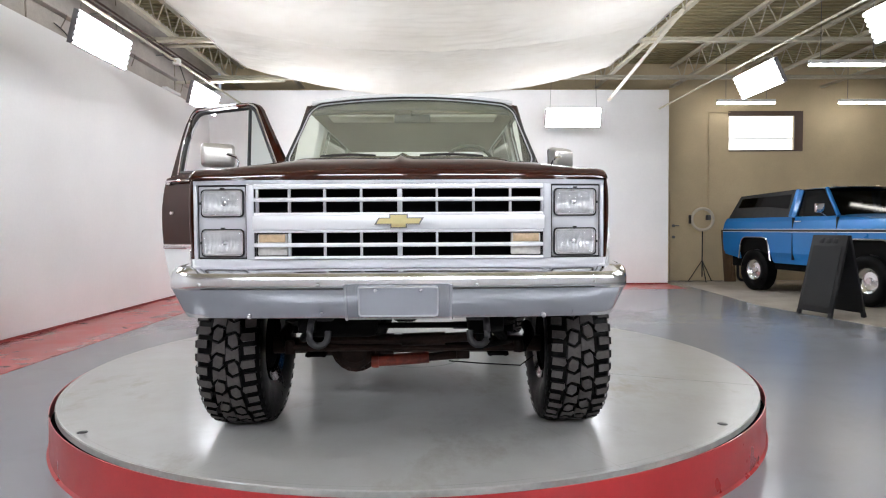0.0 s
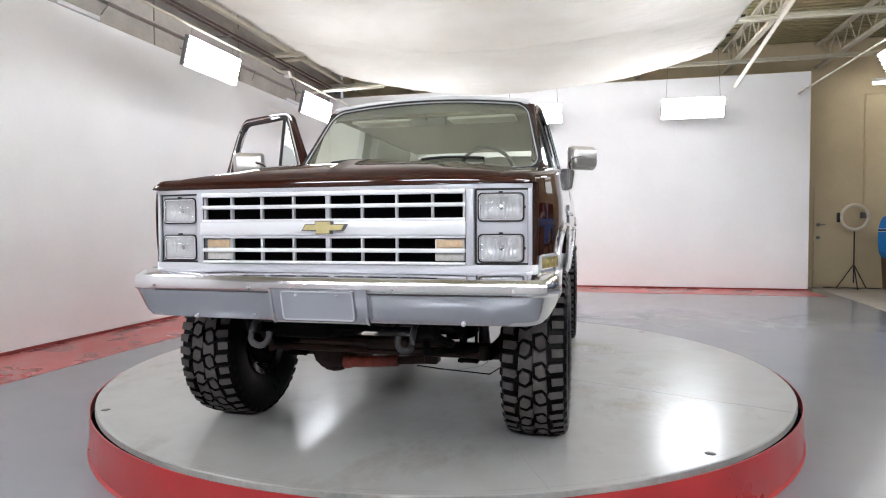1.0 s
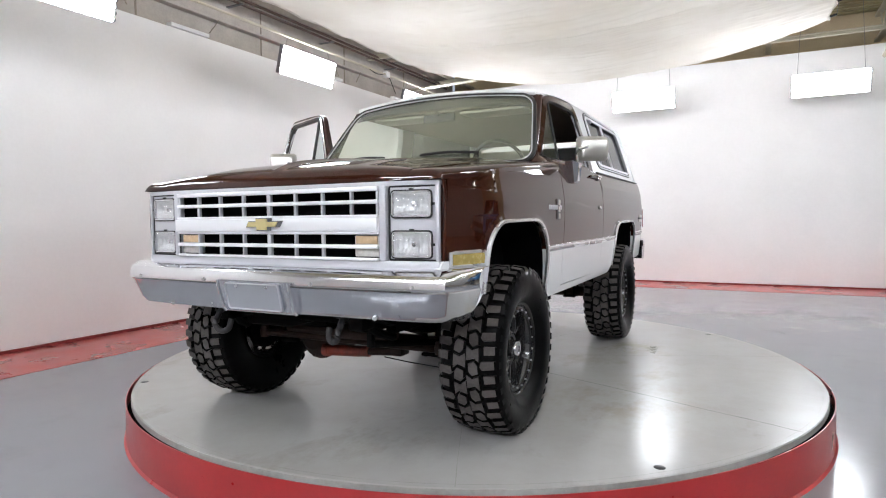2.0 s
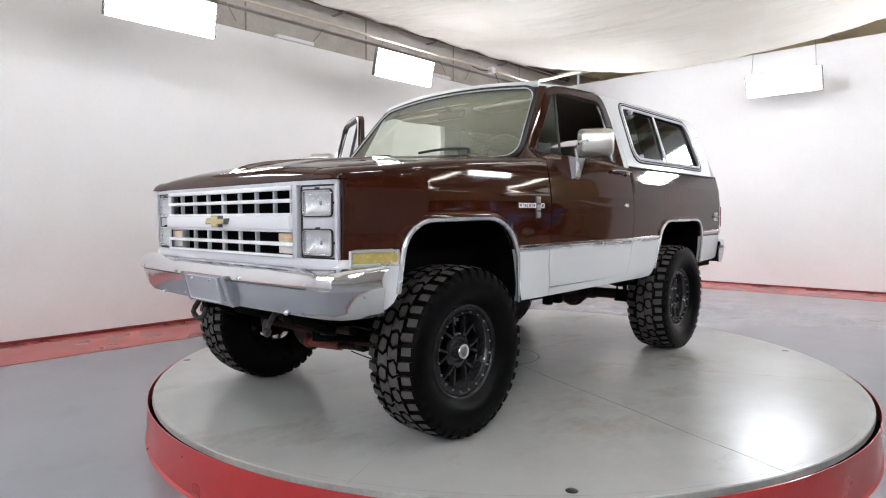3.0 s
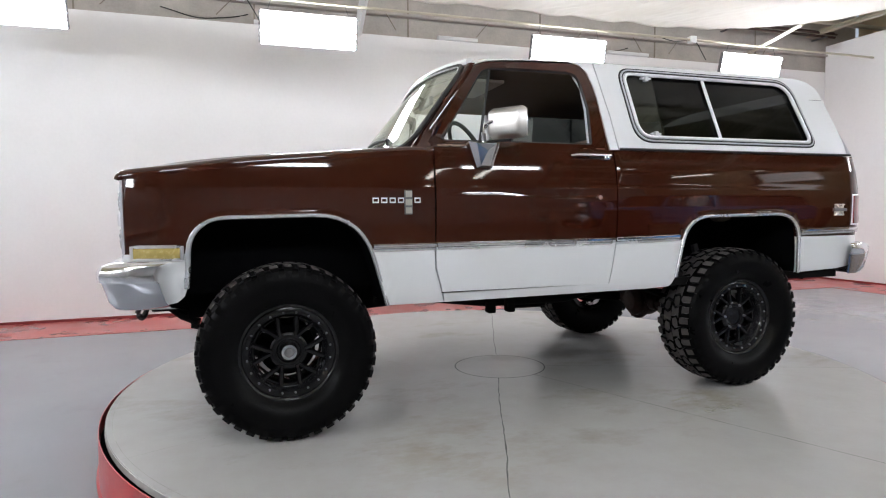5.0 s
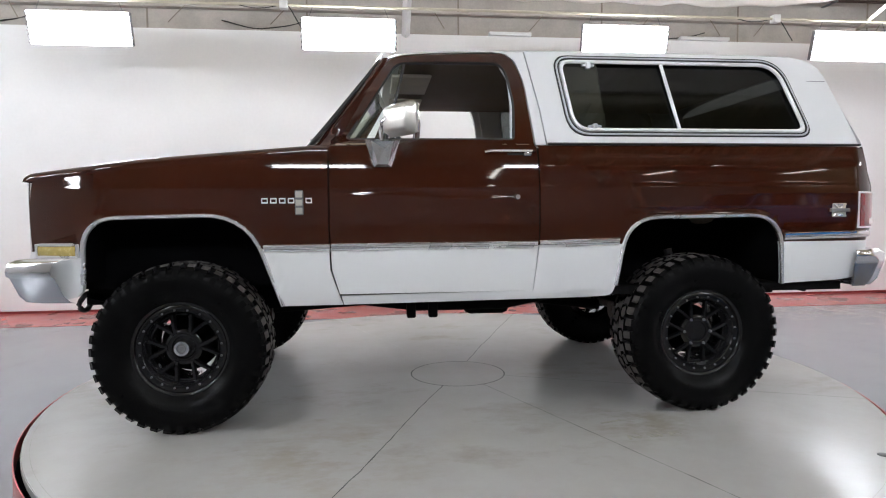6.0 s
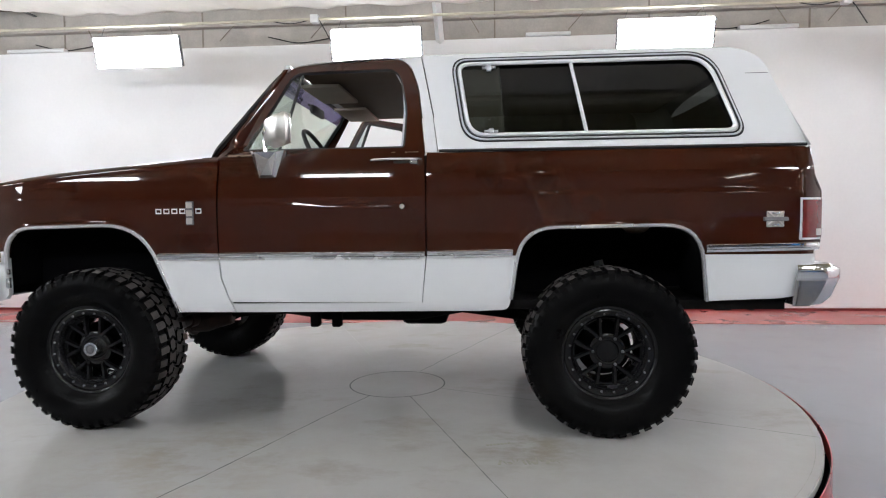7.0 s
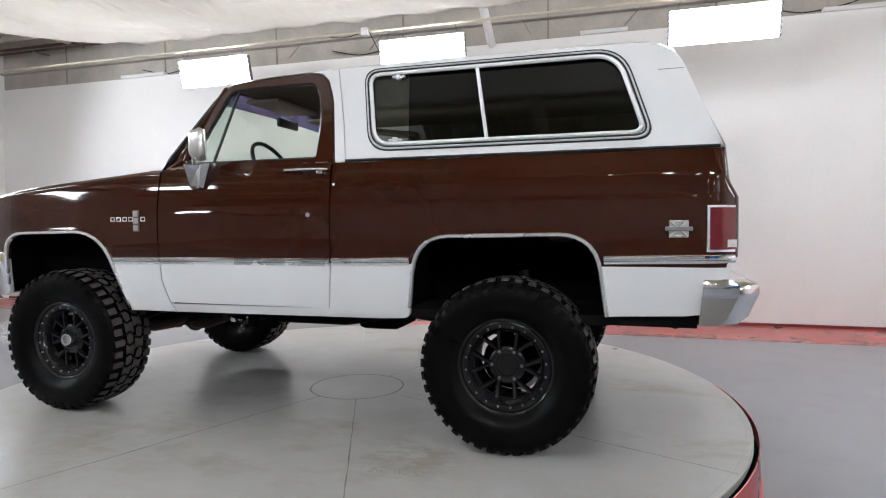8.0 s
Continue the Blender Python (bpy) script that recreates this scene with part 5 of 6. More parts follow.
def split_long(ob):
    """Cuts the long bars where the nose bends."""
    bm = bmesh.new()
    bm.from_mesh(ob.data)
    for x in (-0.62, 0.62):
        bmesh.ops.bisect_plane(bm, geom=bm.verts[:] + bm.edges[:] + bm.faces[:], plane_co=(x, 0, 0), plane_no=(1, 0, 0))
    bm.to_mesh(ob.data)
    bm.free()


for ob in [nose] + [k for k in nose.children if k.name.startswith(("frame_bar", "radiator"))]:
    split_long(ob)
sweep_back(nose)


# ---- bumpers ----
def front_bumper():
    prof = [(-2.205, 1.128), (-2.270, 1.122), (-2.310, 1.105), (-2.325, 1.075), (-2.322, 1.045), (-2.305, 1.035), (-2.285, 0.945), (-2.262, 0.915), (-2.235, 0.910)]
    bm = bmesh.new()
    stations = []
    for k in range(61):
        q = -1 + 2 * k / 60
        a = abs(q)
        if a < 0.80:
            x, back = q / 0.80 * 0.82, 0.03 * (a / 0.8) ** 2
            stations.append((x, back))
        else:
            w = (a - 0.80) / 0.20
            ang = w * math.pi / 2
            stations.append((math.copysign(0.82 + 0.162 * math.sin(ang), q), 0.03 + 0.10 * (1 - math.cos(ang)) + 0.34 * max(0, w - 0.55)))
    rows = []
    for x, back in stations:
        row = []
        for y, z in prof:
            pull = 1 - 0.055 * max(0, (1.03 - z) / 0.12) * (abs(x) > 0.72)
            row.append(bm.verts.new((x * pull, y + back, z)))
        rows.append(row)
    for p, q in zip(rows, rows[1:]):
        for k in range(len(prof) - 1):
            f = bm.faces.new((p[k], p[k + 1], q[k + 1], q[k]))
            f.material_index = 1 if k >= 5 else 0
    bmesh.ops.recalc_face_normals(bm, faces=bm.faces)
    ob = part("front_bumper", bm, (BUMPER_TOP, GREY_BUMPER), truck, "chrome front bumper with a grey lower face", smooth=40)
    part("centre_panel", prism(bmesh.new(), [(-2.337, 1.062), (-2.333, 1.036), (-2.305, 0.935), (-2.285, 0.912), (-2.26, 0.912), (-2.30, 1.062)], "x", -0.212, 0.212), GREY_BUMPER, ob, "raised centre section")
    plate = part("blank_plate", prism(bmesh.new(), [(-2.345, 1.050), (-2.341, 1.038), (-2.316, 0.930), (-2.290, 0.930), (-2.310, 1.050)], "x", -0.158, 0.158), PLATE, ob, "blank grey plate panel")
    bm = bmesh.new()
    tube(bm, [(x, -2.3455 + (1.045 - z) * 0.232, z) for x, z in rounded([(-0.158, 0.931), (0.158, 0.931), (0.158, 1.049), (-0.158, 1.049)], 0.012, 3)], 0.0035, 6, closed=True, up=(0, 1, 0))
    part("plate_rim", bm, SILVER, plate)
    for x in (-0.090, 0.090):
        part("plate_bolt", lathe(bmesh.new(), [(0.0, 0.006), (0.005, 0.005), (0.008, -0.003)], (x, -2.3445, 1.036), "y", 10, -1), STRIP, plate)
    for x in (-0.212, 0.212):
        edge = [(x, -2.337, 1.062), (x, -2.334, 1.036), (x, -2.306, 0.935), (x, -2.287, 0.914)]
        part("raised_edge", tube(bmesh.new(), edge, 0.0075, 8, up=(1, 0, 0)), CHROME, ob, "polished pressed edge")
    moulding_line = [(x, -2.325 + 0.03 * (x / 0.82) ** 2 + 0.002, 1.043) for x in (-0.80 + 0.1 * k for k in range(17))]
    part("ridge", tube(bmesh.new(), moulding_line, 0.0035, 6, up=(0, 0, 1)), BLACK, ob)
    for x, z in ((-0.806, 1.058), (-0.323, 1.058), (0.318, 1.058), (0.803, 1.062), (-0.318, 0.943), (0.313, 0.943), (-0.62, 0.921), (0.60, 0.921)):
        bm = bmesh.new()
        y = -2.325 + 0.03 * (x / 0.8) ** 2 + (0.05 if z < 1 else 0.0) - (0.026 if abs(x) < 0.2 else 0)
        lathe(bm, [(0.0, 0.008), (0.006, 0.007), (0.0105, -0.004)], (x, y, z), "y", 12, -1)
        part("bolt", bm, STRIP, ob)
    for x in (-0.347, 0.333):
        e = 1 if x < 0 else -1
        bm = bmesh.new()
        loop = [(x - e * 0.036, -2.10, 0.905), (x - e * 0.036, -2.165, 0.885), (x - e * 0.036, -2.195, 0.845)]
        for k in range(9):
            a = math.pi * (1 + k / 8)
            loop.append((x + e * 0.036 * math.cos(a), -2.205 + 0.004 * k, 0.822 + 0.036 * math.sin(a)))
        loop.append((x + e * 0.036, -2.165, 0.845))
        tube(bm, loop, 0.0145, 10)
        box(bm, x - 0.05, x + 0.05, -2.12, -2.08, 0.88, 0.93, 0.008)
        part("tow_hook", bm, HOOK, truck, "dark iron tow hook")


front_bumper()
bm = bmesh.new()
prof = [(2.17, 1.098), (2.25, 1.112), (2.300, 1.088), (2.300, 1.045), (2.258, 0.950), (2.22, 0.918), (2.05, 0.918)]
rows = []
for k in range(41):
    q = -1 + k / 20
    a = abs(q)
    w = max(0.0, (a - 0.85) / 0.15)
    x = q / 0.85 * 0.88 if a < 0.85 else math.copysign(0.88 + 0.105 * math.sin(w * math.pi / 2), q)
    rows.append([bm.verts.new((x, y - 0.10 * (1 - math.cos(w * math.pi / 2)) * (y > 2.05), z)) for y, z in prof])
for p, q in zip(rows, rows[1:]):
    for k in range(len(prof) - 1):
        bm.faces.new((p[k], p[k + 1], q[k + 1], q[k]))
bmesh.ops.recalc_face_normals(bm, faces=bm.faces)
for f in bm.faces:
    f.material_index = 1 if f.calc_center_median().z < 1.045 else 0
rear = part("rear_bumper", bm, (BUMPER_TOP, GREY_BUMPER), truck, "chrome rear bumper with wrapped ends", smooth=40)
for s in (1, -1):
    bm = bmesh.new()

    def cap(u, v):
        """Bumper end: a bulged bright upper band over a flat lower face."""
        z = 0.912 + 0.196 * u
        back = lerp([(0.912, 2.122), (0.950, 2.160), (1.045, 2.204), (1.088, 2.204), (1.108, 2.170)], z)
        y = 2.046 + 0.020 * u + (back - 2.046 - 0.020 * u) * v
        band = max(0.0, 1 - abs(z - 1.076) / 0.033) ** 0.5
        return (s * (0.985 + 0.012 * band * (1 - v ** 4) - 0.02 * max(0, 0.12 - v)), y, z)
    sheet(bm, 29, 13, cap)
    bmesh.ops.recalc_face_normals(bm, faces=bm.faces)
    for f in bm.faces:
        f.material_index = 1 if f.calc_center_median().z < 1.045 else 0
    part("end_cap", bm, (BUMPER_TOP, GREY_BUMPER), rear, smooth=50)


# ---- wheels ----
def tyre_and_rim(s, y, front):
    c = (s * 0.845, y, HUB_Z)
    w = part("wheel", lathe(bmesh.new(), [(0.211, 0.085), (0.215, 0.093), (0.215, 0.099), (0.205, 0.103), (0.186, 0.101), (0.180, 0.094), (0.174, 0.070), (0.167, 0.03), (0.165, -0.12), (0.205, -0.135)], c, "x", 64, s), (RIM, SPOKE), truck, "gloss black multi-spoke wheel")
    for p in w.data.polygons:
        q = p.center - Vector(c)
        p.material_index = 1 if math.hypot(q.y, q.z) > 0.182 else 0
    prof = [(0.204, 0.090), (0.226, 0.104), (0.250, 0.126), (0.272, 0.142), (0.300, 0.152), (0.340, 0.155), (0.372, 0.150), (0.394, 0.138), (0.402, 0.125), (0.402, -0.125), (0.394, -0.138), (0.372, -0.150), (0.340, -0.155), (0.300, -0.153), (0.250, -0.143), (0.204, -0.120)]
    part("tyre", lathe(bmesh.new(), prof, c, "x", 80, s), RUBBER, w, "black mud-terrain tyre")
    # tread lugs: shoulder blocks that wrap onto the sidewall and two staggered centre rows
    bm = bmesh.new()
    n = 40

    def lug(pts, a0, r0=0.398, r1=0.4215, slope=0.0):
        lo, hi = [], []
        mx, ma = sum(p[0] for p in pts) / len(pts), sum(p[1] for p in pts) / len(pts)
        for h, a in pts:
            for lst, r, k in ((lo, r0, 0.96), (hi, r1, 0.86)):
                hh, aa = mx + (h - mx) * k, a0 + (ma + (a - ma) * k)
                rr = r - max(0.0, abs(hh) - 0.110) * slope
                lst.append(bm.verts.new((c[0] + s * hh, c[1] + rr * math.cos(aa), c[2] + rr * math.sin(aa))))
        k = len(pts)
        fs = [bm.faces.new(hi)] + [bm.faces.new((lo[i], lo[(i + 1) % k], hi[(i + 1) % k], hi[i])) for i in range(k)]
        # lug sides take the near-black tyre rubber, tops stay grey
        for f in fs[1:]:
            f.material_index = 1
    st = 2 * math.pi / n
    for i in range(n):
        a = i * st
        for e, turn in ((1, 0.0), (-1, 0.5)):
            if i % 2:
                shoulder = [(0.082, -0.34), (0.140, -0.40), (0.143, 0.24), (0.085, 0.32)]
                mid = [(-0.003, -0.66), (0.030, -0.33), (0.066, -0.54), (0.070, 0.60), (0.044, 0.28), (-0.004, 0.50)]
            else:
                shoulder = [(0.071, -0.30), (0.140, -0.40), (0.143, 0.24), (0.078, 0.36), (0.064, 0.12)]
                mid = [(0.008, -0.38), (0.044, -0.60), (0.060, -0.28), (0.064, 0.34), (0.030, 0.55), (0.010, 0.22)]
            lug([(e * h, q * st) for h, q in shoulder], a + turn * st, slope=0.35)
            lug([(e * h, q * st) for h, q in mid], a + (0.28 if e > 0 else 0.78) * st)
        # side biters on the sidewall
        for e in (1, -1):
            a1 = a + (0 if e > 0 else 0.5) * st
            q = [bm.verts.new((c[0] + s * e * h, c[1] + r * math.cos(a1 + t), c[2] + r * math.sin(a1 + t))) for r, h, t in
                 ((0.412, 0.134, -0.34 * st), (0.412, 0.134, 0.26 * st), (0.362, 0.158, 0.20 * st), (0.362, 0.158, -0.26 * st), (0.394, 0.152, -0.30 * st), (0.394, 0.152, 0.22 * st))]
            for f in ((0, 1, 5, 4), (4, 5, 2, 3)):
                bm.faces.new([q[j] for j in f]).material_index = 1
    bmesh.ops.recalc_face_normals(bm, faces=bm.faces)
    part("tread", bm, (LUG, RUBBER), w, "grey tread lugs", smooth=0)
    part("rim_flange", lathe(bmesh.new(), [(0.214, 0.090), (0.218, 0.104), (0.226, 0.110), (0.234, 0.110), (0.239, 0.106)], c, "x", 64, s), SPOKE, w, "gloss black outer rim flange")
    # spokes: six forks from the hub ring out to the barrel, set deep behind the lip
    for k in range(6):
        a = radians((2 if front else -2) + 60 * k)
        bm = bmesh.new()

        def at(r, t, h):
            return (c[0] + s * h, c[1] + r * math.cos(t), c[2] + r * math.sin(t))
        for e in (-1, 1):
            tube(bm, [at(0.080, a + e * 0.07, 0.050), at(0.105, a + e * 0.135, 0.054), at(0.138, a + e * 0.215, 0.052), at(0.171, a + e * 0.262, 0.052)], 0.0130, 6, flat=1.4, up=(1, 0, 0))
        part("spoke", bm, SPOKE, w)
    part("barrel_ring", lathe(bmesh.new(), [(0.158, 0.046), (0.162, 0.051), (0.168, 0.051), (0.170, 0.040), (0.171, 0.030)], c, "x", 48, s), SPOKE, w)
    bm = bmesh.new()
    lathe(bm, [(0.0, 0.052), (0.052, 0.052), (0.056, 0.060), (0.062, 0.062), (0.082, 0.062), (0.090, 0.056), (0.090, 0.02)], c, "x", 36, s)
    part("hub", bm, SPOKE, w)
    for k in range(20):
        a = 2 * math.pi * (k + 0.4) / 20
        bm = bmesh.new()
        lathe(bm, [(0.0, 0.110), (0.0045, 0.110), (0.0055, 0.102)], (c[0], c[1] + 0.194 * math.cos(a), c[2] + 0.194 * math.sin(a)), "x", 6, s)
        part("rim_bolt", bm, STEEL, w)
    if front:
        bm = bmesh.new()
        lathe(bm, [(0.022, 0.090), (0.024, 0.098), (0.036, 0.098), (0.041, 0.091), (0.042, 0.05)], c, "x", 28, s)
        lock = part("locking_hub", bm, CHROME_WORN, w, "silver locking hub")
        part("dial", lathe(bmesh.new(), [(0.0, 0.095), (0.012, 0.095), (0.014, 0.091), (0.024, 0.090)], c, "x", 20, s), STEEL, lock)
    else:
        for k in range(6):
            a = 2 * math.pi * k / 6
            bm = bmesh.new()
            lathe(bm, [(0.0, 0.076), (0.006, 0.075), (0.008, 0.060)], (c[0], c[1] + 0.073 * math.cos(a), c[2] + 0.073 * math.sin(a)), "x", 8, s)
            part("wheel_nut", bm, STEEL, w)
    # brake in near-black for the shade behind the spokes
    bm = bmesh.new()
    lathe(bm, [(0.0, -0.03), (0.132, -0.03), (0.137, -0.04), (0.137, -0.11), (0.0, -0.11)], c, "x", 32, s)
    part("brake", bm, VOID, w)
    return w


for s in (1, -1):
    tyre_and_rim(s, AXLE_F, True)
    tyre_and_rim(s, AXLE_R, False)


# ---- underbody ----
def rounded_line(pts, k=6):
    """A polyline with its corners cut into short chords."""
    out = [Vector(pts[0])]
    for i in range(1, len(pts) - 1):
        p, q, r = Vector(pts[i - 1]), Vector(pts[i]), Vector(pts[i + 1])
        a, c = q + (p - q) * 0.2, q + (r - q) * 0.1
        out += [(1 - w) ** 2 * a + 2 * w * (1 - w) * q + w * w * c for w in (j / k for j in range(k + 1))]
    return out + [Vector(pts[-1])]


def underbody():
    for s in (1, -1):
        part("frame_rail", boxed(*sorted((s * 0.37, s * 0.44)), -2.12, 2.16, 0.83, 0.94, 0.008), DARK, truck)
        for y in (AXLE_F, AXLE_R):
            bm = bmesh.new()
            for i in range(4):
                half = 0.62 - 0.11 * i
                pts = [(s * 0.48, y + half * (k / 8 - 1), 0.735 + 0.016 * (3 - i) + 0.10 * ((k / 8 - 1) ** 2) * (half / 0.62)) for k in range(17)]
                tube(bm, pts, 0.030, 4, flat=0.28)
            part("leaf_spring", bm, DARK, truck)
            bm = bmesh.new()
            tube(bm, [(s * 0.55, y + 0.12, 0.64), (s * 0.52, y + 0.02, 1.10)], 0.026, 8)
            part("shock_absorber", bm, STEEL, truck)
    for y, dx in ((AXLE_F, -0.275), (AXLE_R, 0.0)):
        bm = bmesh.new()
        tube(bm, [(-0.72, y, 0.655), (0.72, y, 0.655)], 0.044, 14)
        ax = part("axle", bm, OILY, truck)
        bm = bmesh.new()
        lathe(bm, [(0.0, -0.125), (0.07, -0.120), (0.108, -0.085), (0.112, -0.06), (0.134, -0.055), (0.136, -0.035), (0.118, -0.03), (0.112, 0.06), (0.08, 0.15), (0.055, 0.24), (0.0, 0.24)], (dx, y, 0.652), "y", 20)
        for k in range(10):
            a = 2 * math.pi * k / 10
            lathe(bm, [(0.0, 0.014), (0.010, 0.012), (0.011, 0.0)], (dx + 0.122 * math.cos(a), y - 0.055, 0.652 + 0.122 * math.sin(a)), "y", 6, -1)
        for e in (-1, 1):
            tube(bm, [(dx + e * 0.09, y, 0.655), (dx + e * 0.20, y, 0.655)], 0.060, 12)
        part("differential", bm, OILY, truck)
        for s in (1, -1):
            bm = boxed(*sorted((s * 0.43, s * 0.54)), y - 0.09, y + 0.09, 0.606, 0.624, 0.005)
            for px in (0.445, 0.525):
                for py in (-0.062, 0.062):
                    tube(bm, [(s * px, y + py, 0.600), (s * px, y + py, 0.800)], 0.009, 6)
            box(bm, *sorted((s * 0.435, s * 0.535)), y - 0.075, y + 0.075, 0.795, 0.815, 0.005)
            part("spring_clamp", bm, DARK, ax)
    bm = bmesh.new()
    tube(bm, [(-0.62, AXLE_F - 0.16, 0.672), (0.60, AXLE_F - 0.16, 0.666)], 0.020, 8)
    for x in (-0.60, 0.58):
        lathe(bm, [(0.0, -0.035), (0.026, -0.03), (0.030, 0.0), (0.022, 0.035), (0.0, 0.04)], (x, AXLE_F - 0.16, 0.672), "z", 12)
    part("tie_rod", bm, OILY, truck)
    bm = bmesh.new()
    tube(bm, [(0.36, AXLE_F - 0.22, 0.735), (0.10, AXLE_F - 0.19, 0.715), (-0.42, AXLE_F - 0.15, 0.710)], 0.026, 8)
    tube(bm, [(0.20, AXLE_F - 0.20, 0.722), (-0.02, AXLE_F - 0.19, 0.714)], 0.034, 10)
    part("drag_link", bm, OILY, truck)
    # the damper: a red body close under the axle, its rod towards the far knuckle
    bm = bmesh.new()
    tube(bm, [(-0.165, AXLE_F - 0.125, 0.592), (0.02, AXLE_F - 0.115, 0.600), (0.115, AXLE_F - 0.110, 0.606)], 0.031, 12)
    lathe(bm, [(0.0, -0.02), (0.036, -0.018), (0.038, 0.0), (0.036, 0.018), (0.0, 0.02)], (-0.165, AXLE_F - 0.125, 0.592), "x", 12)
    damper = part("steering_damper", bm, RED_OXIDE, truck, "faded red steering damper")
    bm = bmesh.new()
    tube(bm, [(0.11, AXLE_F - 0.11, 0.606), (0.30, AXLE_F - 0.10, 0.618)], 0.022, 8)
    box(bm, 0.26, 0.33, AXLE_F - 0.13, AXLE_F - 0.04, 0.598, 0.650, 0.008)
    part("damper_rod", bm, OILY, damper)
    bm = bmesh.new()
    tube(bm, [(0.22, AXLE_F - 0.12, 0.588), (0.36, AXLE_F - 0.13, 0.578), (0.60, AXLE_F - 0.10, 0.556), (0.68, AXLE_F - 0.05, 0.60)], 0.0035, 5)
    part("brake_line", bm, DARK, truck)
    # sump and front cross member behind the bumper
    bm = boxed(-0.44, -0.125, -1.95, -1.70, 0.775, 0.93, 0.03)
    box(bm, -0.36, -0.09, -1.70, -1.20, 0.735, 0.95, 0.04)
    box(bm, -0.07, 0.06, -1.66, -1.30, 0.80, 0.95, 0.03)
    part("sump", bm, DARK, truck)
    bm = bmesh.new()
    tube(bm, [(-0.10, -1.80, 0.865), (0.08, -1.78, 0.850), (0.30, -1.80, 0.870)], 0.012, 6)
    box(bm, 0.235, 0.315, -1.86, -1.80, 0.80, 0.83, 0.004)
    part("hose", bm, BLACK, truck)
    bm = boxed(-0.20, 0.18, -1.25, -0.55, 0.84, 1.0, 0.04)
    box(bm, -0.16, 0.16, -0.55, 0.25, 0.74, 0.95, 0.05)
    box(bm, -0.28, 0.10, 0.05, 0.35, 0.66, 0.88, 0.04)
    part("gearbox", bm, DARK, truck)
    bm = bmesh.new()
    tube(bm, [(0.0, 0.30, 0.78), (0.0, AXLE_R - 0.22, 0.69)], 0.035, 10)
    tube(bm, [(-0.24, 0.05, 0.76), (-0.30, AXLE_F + 0.22, 0.67)], 0.030, 10)
    part("driveshaft", bm, DARK, truck)
    for s in (1, -1):
        bm = bmesh.new()
        tube(bm, [(s * 0.40, -2.06, 0.86), (s * 0.44, -1.98, 0.80), (s * 0.47, -1.90, 0.77)], 0.022, 8)
        box(bm, *sorted((s * 0.37, s * 0.45)), -2.13, -2.02, 0.83, 0.90, 0.012)
        part("spring_shackle", bm, DARK, truck)
        bm = bmesh.new()
        tube(bm, [(s * 0.60, AXLE_F - 0.14, 0.66), (s * 0.66, AXLE_F - 0.04, 0.72), (s * 0.66, AXLE_F + 0.10, 0.74)], 0.030, 8)
        part("steering_knuckle", bm, DARK, truck)
    bm = bmesh.new()
    tube(bm, rounded_line([(-0.48, -1.62, 0.74), (-0.46, -1.86, 0.82), (0.46, -1.86, 0.82), (0.48, -1.62, 0.74)]), 0.014, 8)
    part("sway_bar", bm, DARK, truck)
    bm = boxed(0.30, 0.42, -2.02, -1.82, 0.80, 0.93, 0.02)
    tube(bm, [(0.36, -1.93, 0.80), (0.36, -1.93, 0.72)], 0.02, 8)
    tube(bm, [(0.36, -1.93, 0.73), (0.55, AXLE_F - 0.14, 0.70)], 0.016, 8)
    part("steering_box", bm, DARK, truck)
    for y in (-0.62, 0.18, 1.95):
        part("cross_member", boxed(-0.40, 0.40, y - 0.05, y + 0.05, 0.80, 0.88, 0.01), DARK, truck)
    bm = bmesh.new()
    tube(bm, [(0.40, -0.9, 0.86), (0.55, -0.30, 0.80), (0.56, 0.20, 0.80), (0.50, 0.60, 0.86), (0.52, 1.70, 0.93), (0.66, 1.93, 0.89), (0.72, 1.98, 0.88)], 0.032, 10)
    part("exhaust_pipe", bm, DARK, truck)
    for y in (-0.36, -0.24):
        part("body_mount", boxed(0.66, 0.72, y, y + 0.05, 0.755, 0.90, 0.01), DARK, truck)
    part("fuel_tank", boxed(-0.42, 0.36, 1.45, 2.0, 0.84, 0.98, 0.03), DARK, truck)


underbody()


